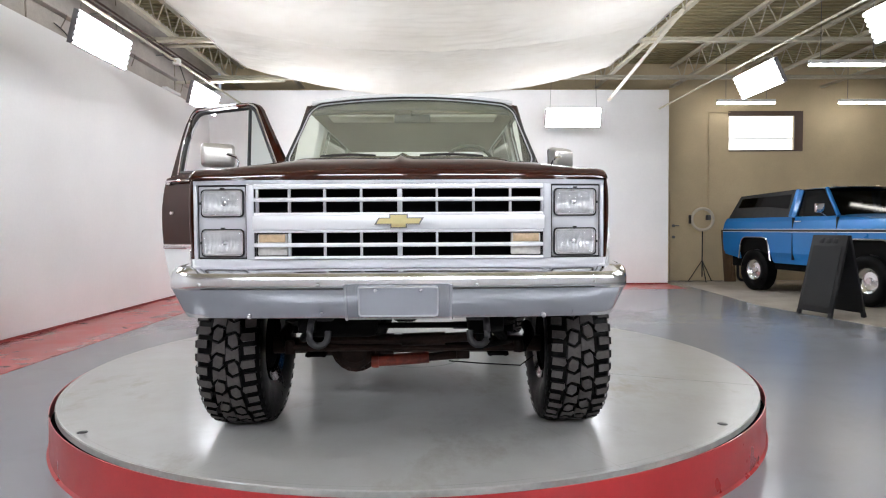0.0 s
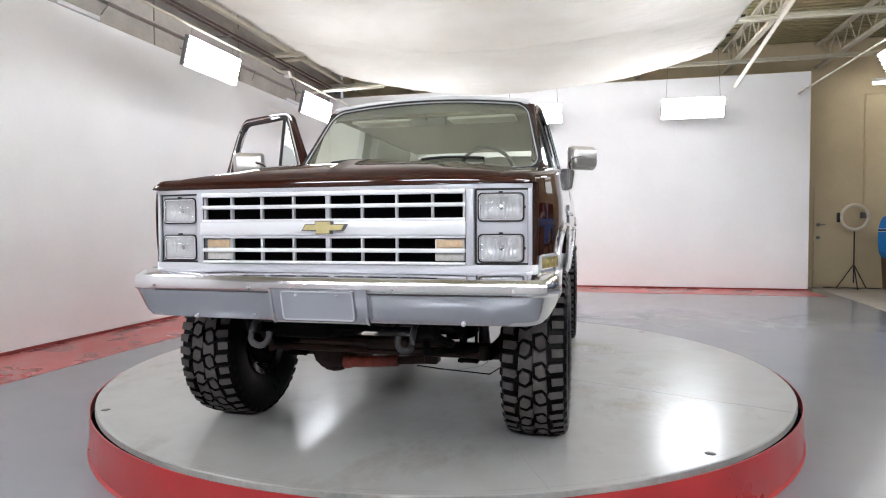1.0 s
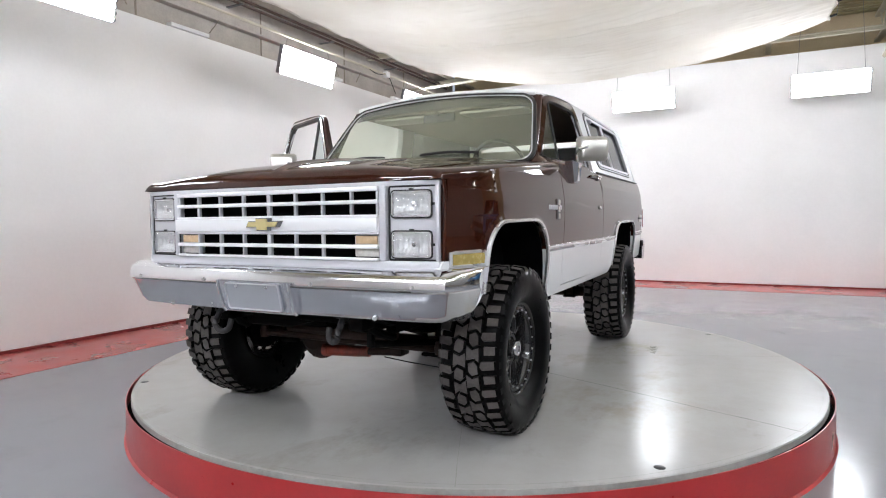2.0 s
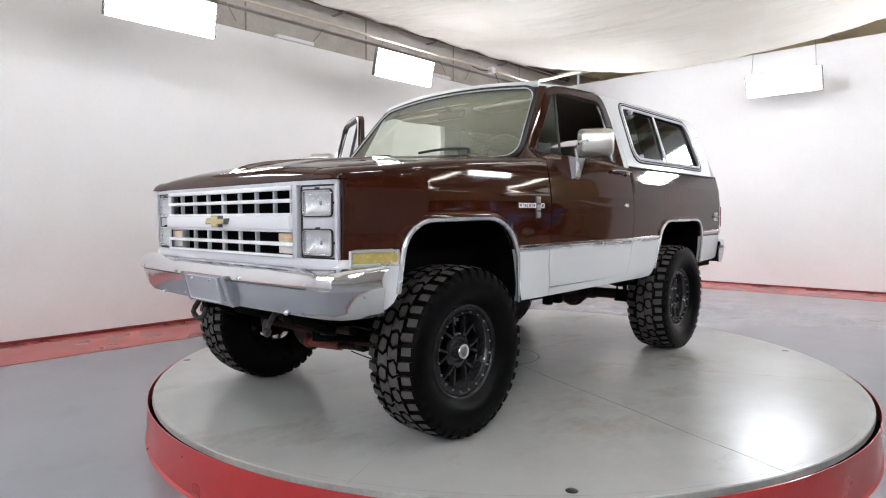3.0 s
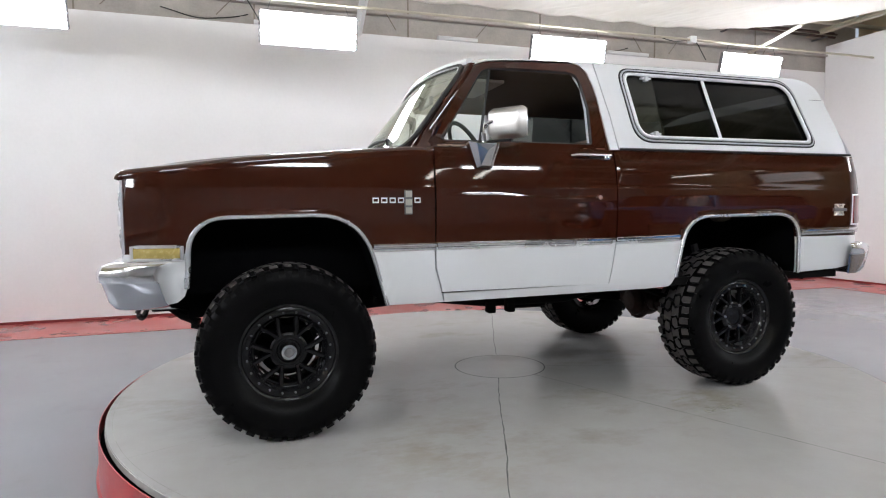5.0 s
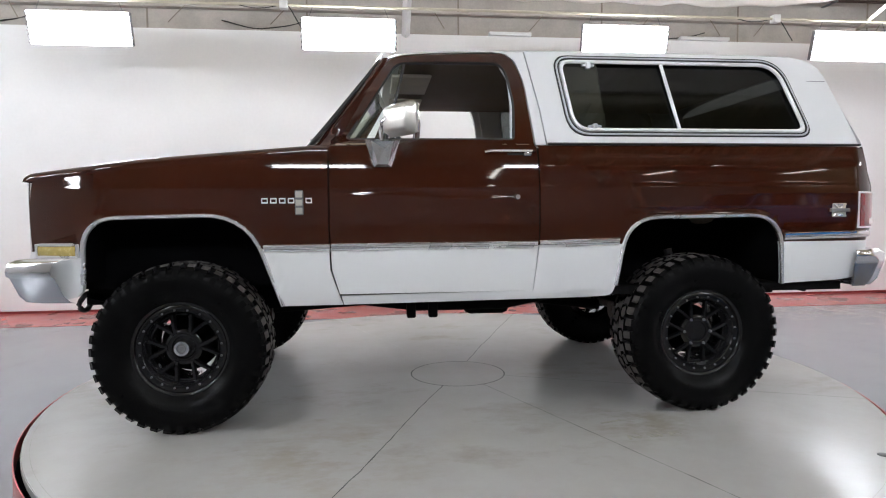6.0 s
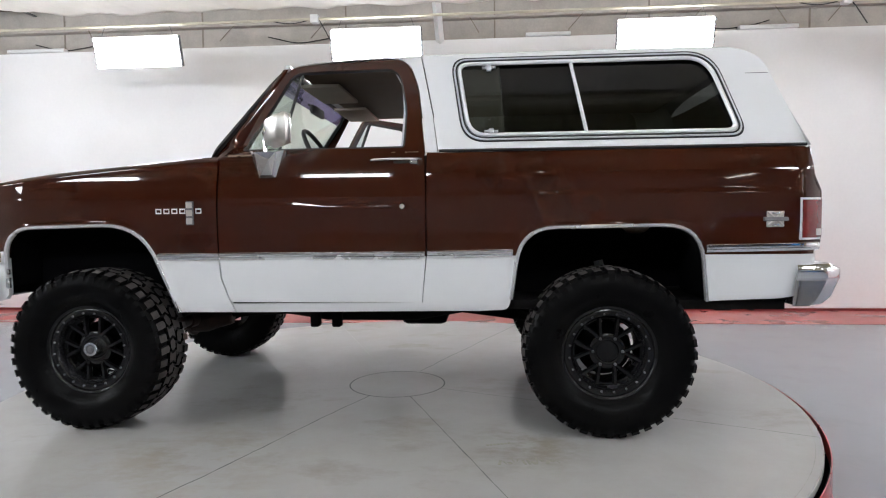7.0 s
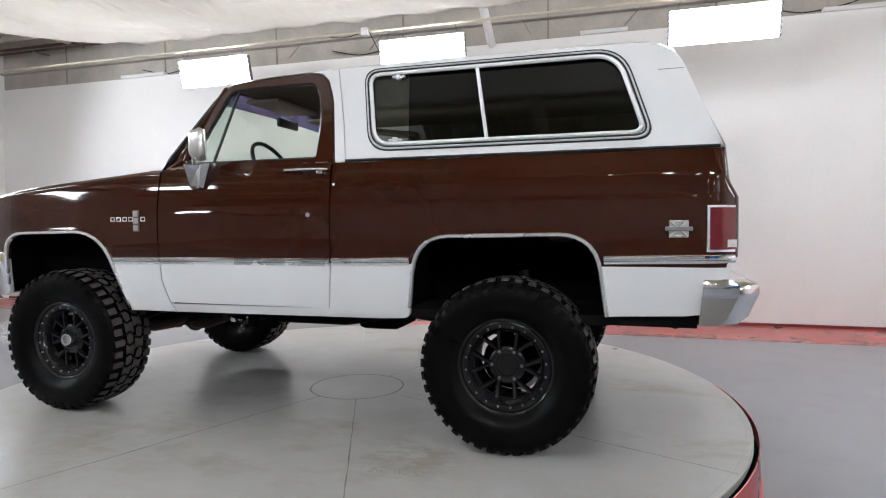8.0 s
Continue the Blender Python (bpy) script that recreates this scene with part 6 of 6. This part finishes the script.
# ---- cabin ----
def cabin():
    bm = boxed(-0.86, 0.86, -0.78, -0.46, 1.25, 1.64, 0.04, 3)
    part("dashboard", bm, DASH, truck)
    bm = bmesh.new()
    c, tilt = Vector((0.40, -0.36, 1.70)), radians(60)
    ring = [c + Vector((0.19 * math.cos(a), -0.19 * math.sin(a) * math.cos(tilt), 0.19 * math.sin(a) * math.sin(tilt))) for a in (2 * math.pi * k / 32 for k in range(32))]
    tube(bm, ring, 0.013, 8, closed=True)
    tube(bm, [ring[0], c + Vector((0, -0.04, -0.02)), ring[16]], 0.016, 6)
    tube(bm, [c + Vector((0, -0.04, -0.02)), (0.40, -0.60, 1.45)], 0.03, 8)
    part("steering_wheel", bm, BLACK, truck, "thin black steering wheel")
    for x in (-0.42, 0.42):
        bm = boxed(x - 0.26, x + 0.26, -0.10, 0.42, 1.12, 1.30, 0.05, 3)
        bk = boxed(x - 0.25, x + 0.25, 0.36, 0.50, 1.26, 1.80, 0.05, 3)
        for v in bk.verts:
            v.co.y += 0.18 * (v.co.z - 1.26)
        st = part("seat", bm, TAN_TRIM, truck, "tan bucket seat")
        part("backrest", bk, TAN_TRIM, st)
    bm = boxed(-0.60, 0.60, 1.35, 1.50, 1.25, 1.75, 0.05, 3)
    part("rear_bench", bm, TAN_TRIM, truck)
    bm = boxed(-0.125, 0.125, -0.515, -0.485, 2.018, 2.078, 0.012)
    tube(bm, [(0, -0.505, 2.06), (0, -0.56, 2.10)], 0.008, 6)
    part("rear_view_mirror", bm, BLACK, truck)
    for x in (-0.36, 0.36):
        bm = boxed(x - 0.24, x + 0.24, -0.42, -0.20, 2.075, 2.095, 0.008)
        part("sun_visor", bm, CREAM, truck, "cream sun visor")
    for s in (1, -1):
        part("side_trim", boxed(*sorted((s * 0.80, s * 0.85)), 0.42, 1.95, 1.34, 1.66, 0.01), TAN_TRIM, truck)


cabin()


# ---- blue truck parked in the workshop ----
FAR_GLASS = glass("far_dark_glass", (0.03, 0.030, 0.034), 0.05, 0.025)


def blue_truck(m):
    """Local: near side x = 0, far side x = 1.96; rear axle y = 0, nose towards -y."""
    W, FY = 1.96, -2.70
    ob = thing("blue_truck", "blue two-door off-road truck with a black rear top, parked", "truck")
    arch = rounded([(-0.47, 0.62), (-0.40, 1.06), (0.40, 1.06), (0.47, 0.62)], [0, 0.16, 0.16, 0], 5)
    arch_f = [(y + FY, z) for y, z in arch]
    outline = [(0.98, 0.70), (1.02, 0.95), (1.00, 1.38), (0.98, 1.46), (-1.98, 1.46), (-3.38, 1.36), (-3.42, 1.25), (-3.42, 0.78), (-3.20, 0.70)] + arch_f + [(FY + 0.52, 0.58), (-0.52, 0.58)] + arch
    for x, s in ((0.0, -1), (W, 1)):
        bm = bmesh.new()
        vs = [bm.verts.new((x, y, z)) for y, z in outline]
        for i in range(len(vs)):
            bm.edges.new((vs[i], vs[(i + 1) % len(vs)]))
        bmesh.ops.triangle_fill(bm, use_beauty=True, edges=bm.edges[:], normal=(1, 0, 0))
        for z in (0.62, 0.70, 0.78, 0.95, 1.10, 1.22, 1.30, 1.38, 1.42):
            bmesh.ops.bisect_plane(bm, geom=bm.verts[:] + bm.edges[:] + bm.faces[:], plane_co=(0, 0, z), plane_no=(0, 0, 1))
        for v in bm.verts:
            v.co.x -= s * lerp([(0.58, 0.06), (0.70, 0.035), (0.78, 0.0), (1.10, -0.012), (1.22, -0.015), (1.30, 0.0), (1.38, 0.02), (1.46, 0.06)], v.co.z)
        bmesh.ops.recalc_face_normals(bm, faces=bm.faces)
        side = part("side_panel", bm, BLUE, ob, smooth=0)
        if s < 0:
            for loop in (arch, arch_f):
                bm = bmesh.new()
                tube(bm, [(x - 0.010, y, z + 0.010) for y, z in loop], 0.014, 6)
                part("arch_moulding", bm, CHROME_WORN, side)
            bm = boxed(-0.024, -0.010, -3.40, 0.99, 1.185, 1.225)
            part("side_stripe", bm, BLACK, side, smooth=0)
            for z in (1.176, 1.228):
                part("stripe_edge", boxed(-0.028, -0.012, -3.40, 0.99, z, z + 0.008), SILVER_BAR, side, smooth=0)
            for y in (-2.08, -1.06):
                part("door_seam", boxed(-0.018, 0.04, y - 0.004, y + 0.004, 0.66, 1.44), BLACK, side, smooth=0)
            part("handle", boxed(-0.04, -0.01, -1.30, -1.14, 1.36, 1.385, 0.006), CHROME, side)
    bm = bmesh.new()
    sheet(bm, 13, 12, lambda u, v: (0.04 + (W - 0.08) * u, -3.40 + 1.42 * v, 1.37 + 0.09 * v + 0.035 * (1 - (2 * u - 1) ** 4) - 0.03 * max(0, 1 - v * 12)))
    bmesh.ops.recalc_face_normals(bm, faces=bm.faces)
    part("hood", bm, BLUE, ob)
    part("tailgate", boxed(0.04, W - 0.04, 0.94, 1.00, 0.70, 1.45, 0.02), BLUE, ob)
    part("nose", boxed(0.02, W - 0.02, -3.40, -3.32, 0.80, 1.36, 0.02), BLACK, ob)
    gr = part("grille", boxed(0.10, W - 0.10, -3.44, -3.40, 0.95, 1.30, 0.01), SILVER, ob)
    for x in (0.26, W - 0.26):
        part("headlamp", boxed(x - 0.11, x + 0.11, -3.46, -3.43, 1.02, 1.24, 0.02), CLEAR, gr)
    part("bumper", boxed(-0.02, W + 0.02, -3.62, -3.46, 0.66, 0.86, 0.03), CHROME, ob)
    part("underbody", boxed(0.15, W - 0.15, -3.2, 0.9, 0.45, 0.75), DARK, ob, smooth=0)
    part("wheel_well", boxed(0.06, W - 0.06, -3.25, 0.85, 0.75, 1.12), DARK, ob, smooth=0)
    # cab: blue pillars and roof, glass, black rear top
    def post(name, a, b, w, mat, x):
        bm = bmesh.new()
        tube(bm, [a, b], w, 6)
        return part(name, bm, mat, ob)
    for x, k in ((0.06, 1), (W - 0.06, -1)):
        xi = x + k * 0.13
        post("pillar", (x, -2.05, 1.45), (xi, -1.64, 1.95), 0.035, BLUE, x)
        post("pillar", (x, -0.98, 1.45), (xi, -1.02, 1.95), 0.075, BLUE, x)
        bm = bmesh.new()
        bm.faces.new([bm.verts.new(p) for p in ((x + k * 0.02, -1.97, 1.47), (x + k * 0.02, -1.08, 1.47), (xi, -1.10, 1.92), (xi, -1.58, 1.92))])
        part("side_glass", bm, FAR_GLASS, ob, smooth=0)
        bm = bmesh.new()
        prism(bm, [(-0.96, 1.46), (0.93, 1.46), (0.66, 1.92), (-0.98, 1.97)], "x", *sorted((x, x + k * 0.06)))
        for v in bm.verts:
            v.co.x += k * 0.11 * max(0, (v.co.z - 1.46) / 0.47)
        rear = part("rear_top", bm, BLACK, ob, "black rear hard top", smooth=0)
        bm = bmesh.new()
        bm.faces.new([bm.verts.new(p) for p in ((x - k * 0.003 + k * 0.02, -0.82, 1.52), (x - k * 0.003 + k * 0.02, 0.76, 1.52), (x + k * 0.09, 0.58, 1.86), (x + k * 0.09, -0.84, 1.88))])
        part("rear_glass", bm, FAR_GLASS, rear, smooth=0)
    bm = bmesh.new()
    sheet(bm, 13, 8, lambda u, v: (0.16 + (W - 0.32) * u, -1.68 + 0.74 * v, 1.935 + 0.045 * (1 - (2 * u - 1) ** 4) + 0.015 * math.sin(math.pi * v)))
    bmesh.ops.recalc_face_normals(bm, faces=bm.faces)
    roof = part("cab_roof", bm, BLUE, ob)
    for i in range(5):
        x = 0.40 + 0.29 * i
        part("marker_light", boxed(x - 0.05, x + 0.05, -1.65, -1.57, 1.978, 2.008, 0.01), AMBER, roof)
    bm = bmesh.new()
    sheet(bm, 13, 10, lambda u, v: (0.17 + (W - 0.34) * u, -0.97 + 1.65 * v, 1.95 + 0.035 * (1 - (2 * u - 1) ** 4) - 0.04 * v * v))
    bmesh.ops.recalc_face_normals(bm, faces=bm.faces)
    part("rear_roof", bm, BLACK, ob)
    bm = bmesh.new()
    bm.faces.new([bm.verts.new(p) for p in ((0.09, -2.05, 1.47), (W - 0.09, -2.05, 1.47), (W - 0.20, -1.64, 1.94), (0.20, -1.64, 1.94))])
    part("windshield", bm, FAR_GLASS, ob, smooth=0)
    bm = bmesh.new()
    bm.faces.new([bm.verts.new(p) for p in ((0.12, 0.94, 1.46), (W - 0.12, 0.94, 1.46), (W - 0.20, 0.67, 1.92), (0.20, 0.67, 1.92))])
    part("back_glass", bm, FAR_GLASS, ob, smooth=0)
    mir = part("mirror", boxed(-0.20, -0.04, -1.86, -1.80, 1.52, 1.68, 0.02), CHROME, ob)
    part("mirror_arm", tube(bmesh.new(), [(0.02, -1.84, 1.45), (-0.10, -1.83, 1.53)], 0.012, 6), CHROME, mir)
    for x, s in ((0.10, -1), (W - 0.10, 1)):
        for y in (0.0, FY):
            c = (x, y, 0.415)
            w = part("wheel", lathe(bmesh.new(), [(0.20, 0.10), (0.235, 0.125), (0.32, 0.14), (0.375, 0.13), (0.412, 0.10), (0.415, 0.0), (0.412, -0.10), (0.36, -0.13), (0.20, -0.11)], c, "x", 40, s), RUBBER, ob)
            part("rim", lathe(bmesh.new(), [(0.0, 0.09), (0.05, 0.09), (0.055, 0.06), (0.14, 0.05), (0.17, 0.085), (0.205, 0.10), (0.21, 0.11), (0.20, 0.0)], c, "x", 32, s), CHROME_WORN, w, "bright steel rim")
    ob.matrix_basis = m
    return ob


blue_truck(pose(6.61, 7.32, 0.004, 0, 0, 8))


# ---- workshop corner ----
def sign_board():
    ob = thing("a_frame_sign", "black folding A-frame sign board standing on the floor", "sign", at=(5.84, 3.80, 0.004))
    ob.rotation_euler[2] = radians(100)
    for k in (1, -1):
        bm = boxed(-0.31, 0.31, -0.018, 0.018, 0.06, 1.18, 0.01)
        box(bm, -0.31, -0.25, -0.022, 0.022, 0.0, 0.07, 0.006)
        box(bm, 0.25, 0.31, -0.022, 0.022, 0.0, 0.07, 0.006)
        box(bm, -0.25, 0.25, k * 0.012 - 0.012, k * 0.012 + 0.012, 0.14, 1.02)
        for i in range(3):
            box(bm, -0.16 + 0.12 * i, -0.08 + 0.12 * i, -0.024, 0.024, 1.06, 1.13, 0.004)
        bmesh.ops.rotate(bm, verts=bm.verts, cent=(0, 0, 1.18), matrix=Matrix.Rotation(radians(13 * k), 3, "X"))
        bmesh.ops.translate(bm, verts=bm.verts, vec=(0, 0.012 * k, 0))
        zmin = min(v.co.z for v in bm.verts)
        bmesh.ops.translate(bm, verts=bm.verts, vec=(0, 0, -zmin))
        part("board", bm, BOARD, ob)


sign_board()


def ring_lamp():
    ob = thing("ring_lamp", "white ring lamp on a black tripod, switched off", "lamp", at=(6.42, 9.25, 0.004))
    bm = bmesh.new()
    tube(bm, [(0, 0, 0.12), (0, 0, 1.20)], 0.014, 8)
    part("pole", bm, BLACK, ob)
    for k in range(3):
        a = 2 * math.pi * k / 3 + 0.4
        bm = bmesh.new()
        tube(bm, [(0, 0, 0.50), (0.30 * math.cos(a), 0.30 * math.sin(a), 0.012)], 0.011, 6)
        part("leg", bm, BLACK, ob)
    bm = bmesh.new()
    tube(bm, [(0.25 * math.cos(2 * math.pi * k / 40), 0, 1.46 + 0.25 * math.sin(2 * math.pi * k / 40)) for k in range(40)], 0.035, 8, closed=True, up=(0, 1, 0))
    part("ring", bm, CREAM, ob)
    part("controls", boxed(-0.32, -0.27, -0.03, 0.03, 1.36, 1.56, 0.01), BLACK, ob)


ring_lamp()


def leaning_boards():
    ob = thing("leaning_boards", "brown wooden boards leaning on the tan wall", "boards", at=(6.95, 9.25, 0.004))
    for x, h, w in ((0.0, 1.22, 0.16), (0.17, 1.24, 0.10), (0.62, 1.10, 0.10)):
        bm = boxed(x, x + w, -0.015, 0.015, 0.0, h, 0.004)
        bmesh.ops.rotate(bm, verts=bm.verts, matrix=Matrix.Rotation(radians(-9), 3, "X"))
        zmin = min(v.co.z for v in bm.verts)
        bmesh.ops.translate(bm, verts=bm.verts, vec=(0, 0, -zmin))
        part("board", bm, WOOD, ob)
    hoop = thing("rubber_trim", "black rubber trim loop leaning on the boards", "trim loop", at=(7.22, 9.16, 0.004))
    bm = bmesh.new()
    tube(bm, rounded_path([(0.02, 0.08, 1.15), (0.0, 0.0, 0.04), (0.55, 0.0, 0.04), (0.60, 0.08, 0.55)]), 0.032, 8)
    part("loop", bm, BLACK, hoop)


def rounded_path(pts, r=0.14, n=5):
    out = [Vector(pts[0])]
    for i in range(1, len(pts) - 1):
        p, a, b = Vector(pts[i]), Vector(pts[i - 1]), Vector(pts[i + 1])
        s, e = p + (a - p).normalized() * r, p + (b - p).normalized() * r
        out += [(1 - q) ** 2 * s + 2 * q * (1 - q) * p + q * q * e for q in (j / n for j in range(n + 1))]
    return out + [Vector(pts[-1])]


leaning_boards()

# window in the tan wall
win = tagged(part("window_1", boxed(WX0 - 0.02, WX1 + 0.20, TAN_Y - 0.03, TAN_Y - 0.002, WZ1, WZ1 + 0.11), WINDOW_BROWN, smooth=0), "bright white window in a brown frame high in the tan wall", "window", kind="structure")
part("window_frame", boxed(WX1, WX1 + 0.20, TAN_Y - 0.03, TAN_Y - 0.002, WZ0, WZ1), WINDOW_BROWN, win, smooth=0)
part("window_sill", boxed(WX0, WX1 + 0.20, TAN_Y - 0.03, TAN_Y - 0.002, WZ0 - 0.03, WZ0), WINDOW_BROWN, win, smooth=0)
part("pane", boxed(WX0, WX1, TAN_Y + 0.06, TAN_Y + 0.07, WZ0, WZ0 + 0.27), DAYLIGHT, win, smooth=0)
part("pane", boxed(WX0, WX1, TAN_Y + 0.06, TAN_Y + 0.07, WZ0 + 0.29, WZ1), DAYLIGHT, win, smooth=0)
part("glazing_bar", boxed(WX0, WX1, TAN_Y + 0.04, TAN_Y + 0.08, WZ0 + 0.27, WZ0 + 0.29), HOUSING, win, smooth=0)

# steel door beside the white wall's end
door = tagged(part("door_1", boxed(5.78, 6.62, TAN_Y - 0.035, TAN_Y - 0.003, 0.02, 2.12), TAN_WALL, smooth=0), "tan painted steel door beside the white wall", "door", kind="structure")
for z in (1.05, 1.32):
    bm = bmesh.new()
    lathe(bm, [(0.0, 0.05), (0.03, 0.05), (0.035, 0.0)], (5.86, TAN_Y - 0.035, z), "y", 14, -1)
    if z > 1.2:
        tube(bm, [(5.86, TAN_Y - 0.085, z), (5.98, TAN_Y - 0.085, z)], 0.012, 8)
    part("door_handle", bm, STEEL, door)
ob = thing("conduit", "thin tan electrical conduit down the wall", "conduit", at=(6.70, TAN_Y - 0.03, 0))
part("pipe", tube(bmesh.new(), [(0, 0, 1.55), (0, 0, 4.0), (0.5, 0, 4.0)], 0.014, 6), TAN_WALL, ob)
part("box", boxed(-0.05, 0.05, -0.04, 0.03, 1.45, 1.57, 0.006), STEEL, ob)
cord = thing("power_cord", "dark power cord lying along the wall", "cord", at=(5.9, 9.35, 0.006))
part("cable", tube(bmesh.new(), [(0.05 * i, 0.05 * math.sin(i * 0.9), 0.008) for i in range(22)], 0.008, 6), BLACK, cord)


# ---- steel and pipes under the roof along the white walls ----
def bar(name, label, category, a, b, r, material, seg=8, group=""):
    ob = thing(name, label, category, group, at=a)
    v = Vector(b) - Vector(a)
    part("length", tube(bmesh.new(), [(0, 0, 0), v], r, seg), material, ob)
    return ob


for x, z in ((-3.888, 3.934), (5.215, 3.934)):
    bar("pipe", "cream pipe that carries the hung flood lights", "pipe", (x, WALL_F, z), (x, WALL_B if x < 0 else TAN_Y, z), 0.018, JOIST, group="lamp pipes")
ledge = thing("wall_ledge", "short white ledges along the top of the wall panels", "ledge", at=(WALL_L, 0, 3.88))
for y, w in ((-6.6, 0.9), (-4.75, 0.5), (-1.45, 0.75), (1.15, 0.62), (4.05, 0.78), (6.6, 0.6)):
    part("ledge", boxed(-0.06, 0.04, y, y + w, 0.004, 0.055, 0.006), HOUSING, ledge)
band = thing("wall_channel", "dusty cream steel channel above the white wall panels", "channel", at=(WALL_L, 0, 4.16))
part("channel", boxed(-0.06, 0.05, WALL_F, WALL_B, 0.0, 0.035, 0.006), BEAM, band)
for i in range(8):
    y = -7.9 + 2.15 * i
    part("joint_cover", boxed(-0.06, -0.052, y, y + 0.022, -0.28, 0.95), DUSTY, band, smooth=0)
for i, y in enumerate((-5.3, -3.05, -1.7, 0.35, 1.95, 3.55, 4.5, 5.4, 7.3)):
    ob = thing("hanger_strap", "thin dark steel strap slanting down from the channel", "strap", "hanger straps", at=(-4.76, y, 4.19))
    d = -0.22 if i % 3 else 0.14
    part("strap", tube(bmesh.new(), [(0, 0, 0), (0.03, 0.4 * d, -0.10), (0.05, d, -0.25)], 0.007, 5), DUSTY, ob)
for y in (-1.62, 4.95):
    ob = thing("junction_box", "small grey junction box with a hanging cable", "junction box", "junction boxes", at=(-3.888, y, 3.934))
    part("box", boxed(-0.05, 0.05, -0.05, 0.05, -0.05, 0.05, 0.008), HOUSING, ob)
    part("cable", tube(bmesh.new(), rounded_line([(0, 0.05, 0), (0.02, 0.10, -0.08), (0.05, 0.22, -0.30)]), 0.007, 5), BLACK, ob)
    part("cable", tube(bmesh.new(), [(0, -0.05 - 0.06 * i, -0.045 * math.sin(math.pi * i / 9)) for i in range(10)], 0.007, 5), BLACK, ob)
bar("roof_brace", "white steel brace from the wall up to the roof", "brace", (-4.72, -0.06, 3.84), (-3.55, -0.06, 4.60), 0.06, HOUSING, 4, "roof braces")
bar("roof_brace", "cream steel brace under the roof joists", "brace", (3.90, 8.15, 4.00), (3.95, 4.40, 4.58), 0.04, JOIST, 4, "roof braces")
bar("roof_brace", "cream steel brace under the roof joists", "brace", (-4.72, 6.20, 4.55), (-2.70, 6.10, 4.55), 0.035, JOIST, 4, "roof braces")
bar("roof_brace", "cream steel brace under the roof joists", "brace", (-4.70, 6.86, 4.07), (-2.30, 5.35, 3.74), 0.03, JOIST, 4, "roof braces")
for y in (-6.2, -2.6, 3.4):
    ob = thing("cable", "thin dark cable looping along the wall's top", "cable", "cables", at=(-4.845, y, 4.0))
    part("loop", tube(bmesh.new(), [(0.02 * math.sin(i), 0.09 * i, 0.02 - 0.10 * math.sin(math.pi * i / 12)) for i in range(13)], 0.008, 5), BLACK, ob)
# a bundle of dark conduits along the wall's top, with clamps, and a slim dusty angle above it
ob = thing("conduit_bundle", "three dark conduits clamped along the top of the white wall", "conduit", at=(-4.62, 0, 4.47))
for i, (x, z) in enumerate(((0.0, 0.0), (0.035, 0.045), (-0.02, 0.085))):
    part("conduit", tube(bmesh.new(), [(x, WALL_F, z), (x + 0.01, 0, z - 0.012), (x, WALL_B, z)], 0.020 - 0.003 * i, 7), WINDOW_BROWN, ob)
for i in range(9):
    y = WALL_F + 1.1 + 2.1 * i
    part("clamp", boxed(-0.24, 0.07, y - 0.025, y + 0.025, -0.03, -0.018), STEEL, ob, smooth=0)
ob = thing("wall_beam", "dusty tan steel angle above the white wall", "beam", at=(-4.74, 0, 0))
bm = boxed(-0.12, 0.06, WALL_F, WALL_B, 4.60, 4.615)
box(bm, 0.045, 0.06, WALL_F, WALL_B, 4.615, 4.70)
part("flange", bm, BEAM, ob, smooth=0)

# ---- marks on the floor ----
bm = bmesh.new()
for a, b in (((0.6, -3.6), (-4.0, -6.2)), ((2.4, 3.5), (5.4, 6.2))):
    d = (Vector(b) - Vector(a)).normalized()
    q = Vector((-d.y, d.x)) * 0.004
    bm.faces.new([bm.verts.new((p[0] + e * q.x, p[1] + e * q.y, 0.0015)) for p, e in ((a, 1), (a, -1), (b, -1), (b, 1))])
tagged(part("floor_joint", bm, BLACK, smooth=0), "thin dark saw cut in the hall floor", "floor joint", kind="structure")
SCUFF = surface("faded_stencil", (0.235, 0.222, 0.180), 0.5, 0.0, 0.0, 0.3, 30.0, 200.0)
stencil = part("stencil", bmesh.new(), SCUFF, table, "faded unreadable stencil bars")
random.seed(11)
for r, count in ((0, 7), (1, 13)):
    for i in range(count):
        bm = bmesh.new()
        h, w = (0.016, 0.012) if r == 0 else (random.uniform(0.02, 0.08), random.uniform(0.004, 0.019))
        u, v = (0.018 * i + 0.002, 0.0) if r == 0 else (0.021 * i, 0.20 + random.uniform(-0.02, 0.02) + 0.004 * i)
        box(bm, -h / 2, h / 2, -w / 2, w / 2, TOP, TOP + 0.0009)
        turn = random.uniform(-0.5, 0.5) if r else random.uniform(-0.2, 0.2)
        bmesh.ops.transform(bm, matrix=Matrix.Translation((1.085 - CX, 0.605, 0)) @ Matrix.Rotation(radians(16), 4, "Z") @ Matrix.Translation((v, u, 0)) @ Matrix.Rotation(turn, 4, "Z"), verts=bm.verts)
        part("bar", bm, SCUFF, stencil, smooth=0)
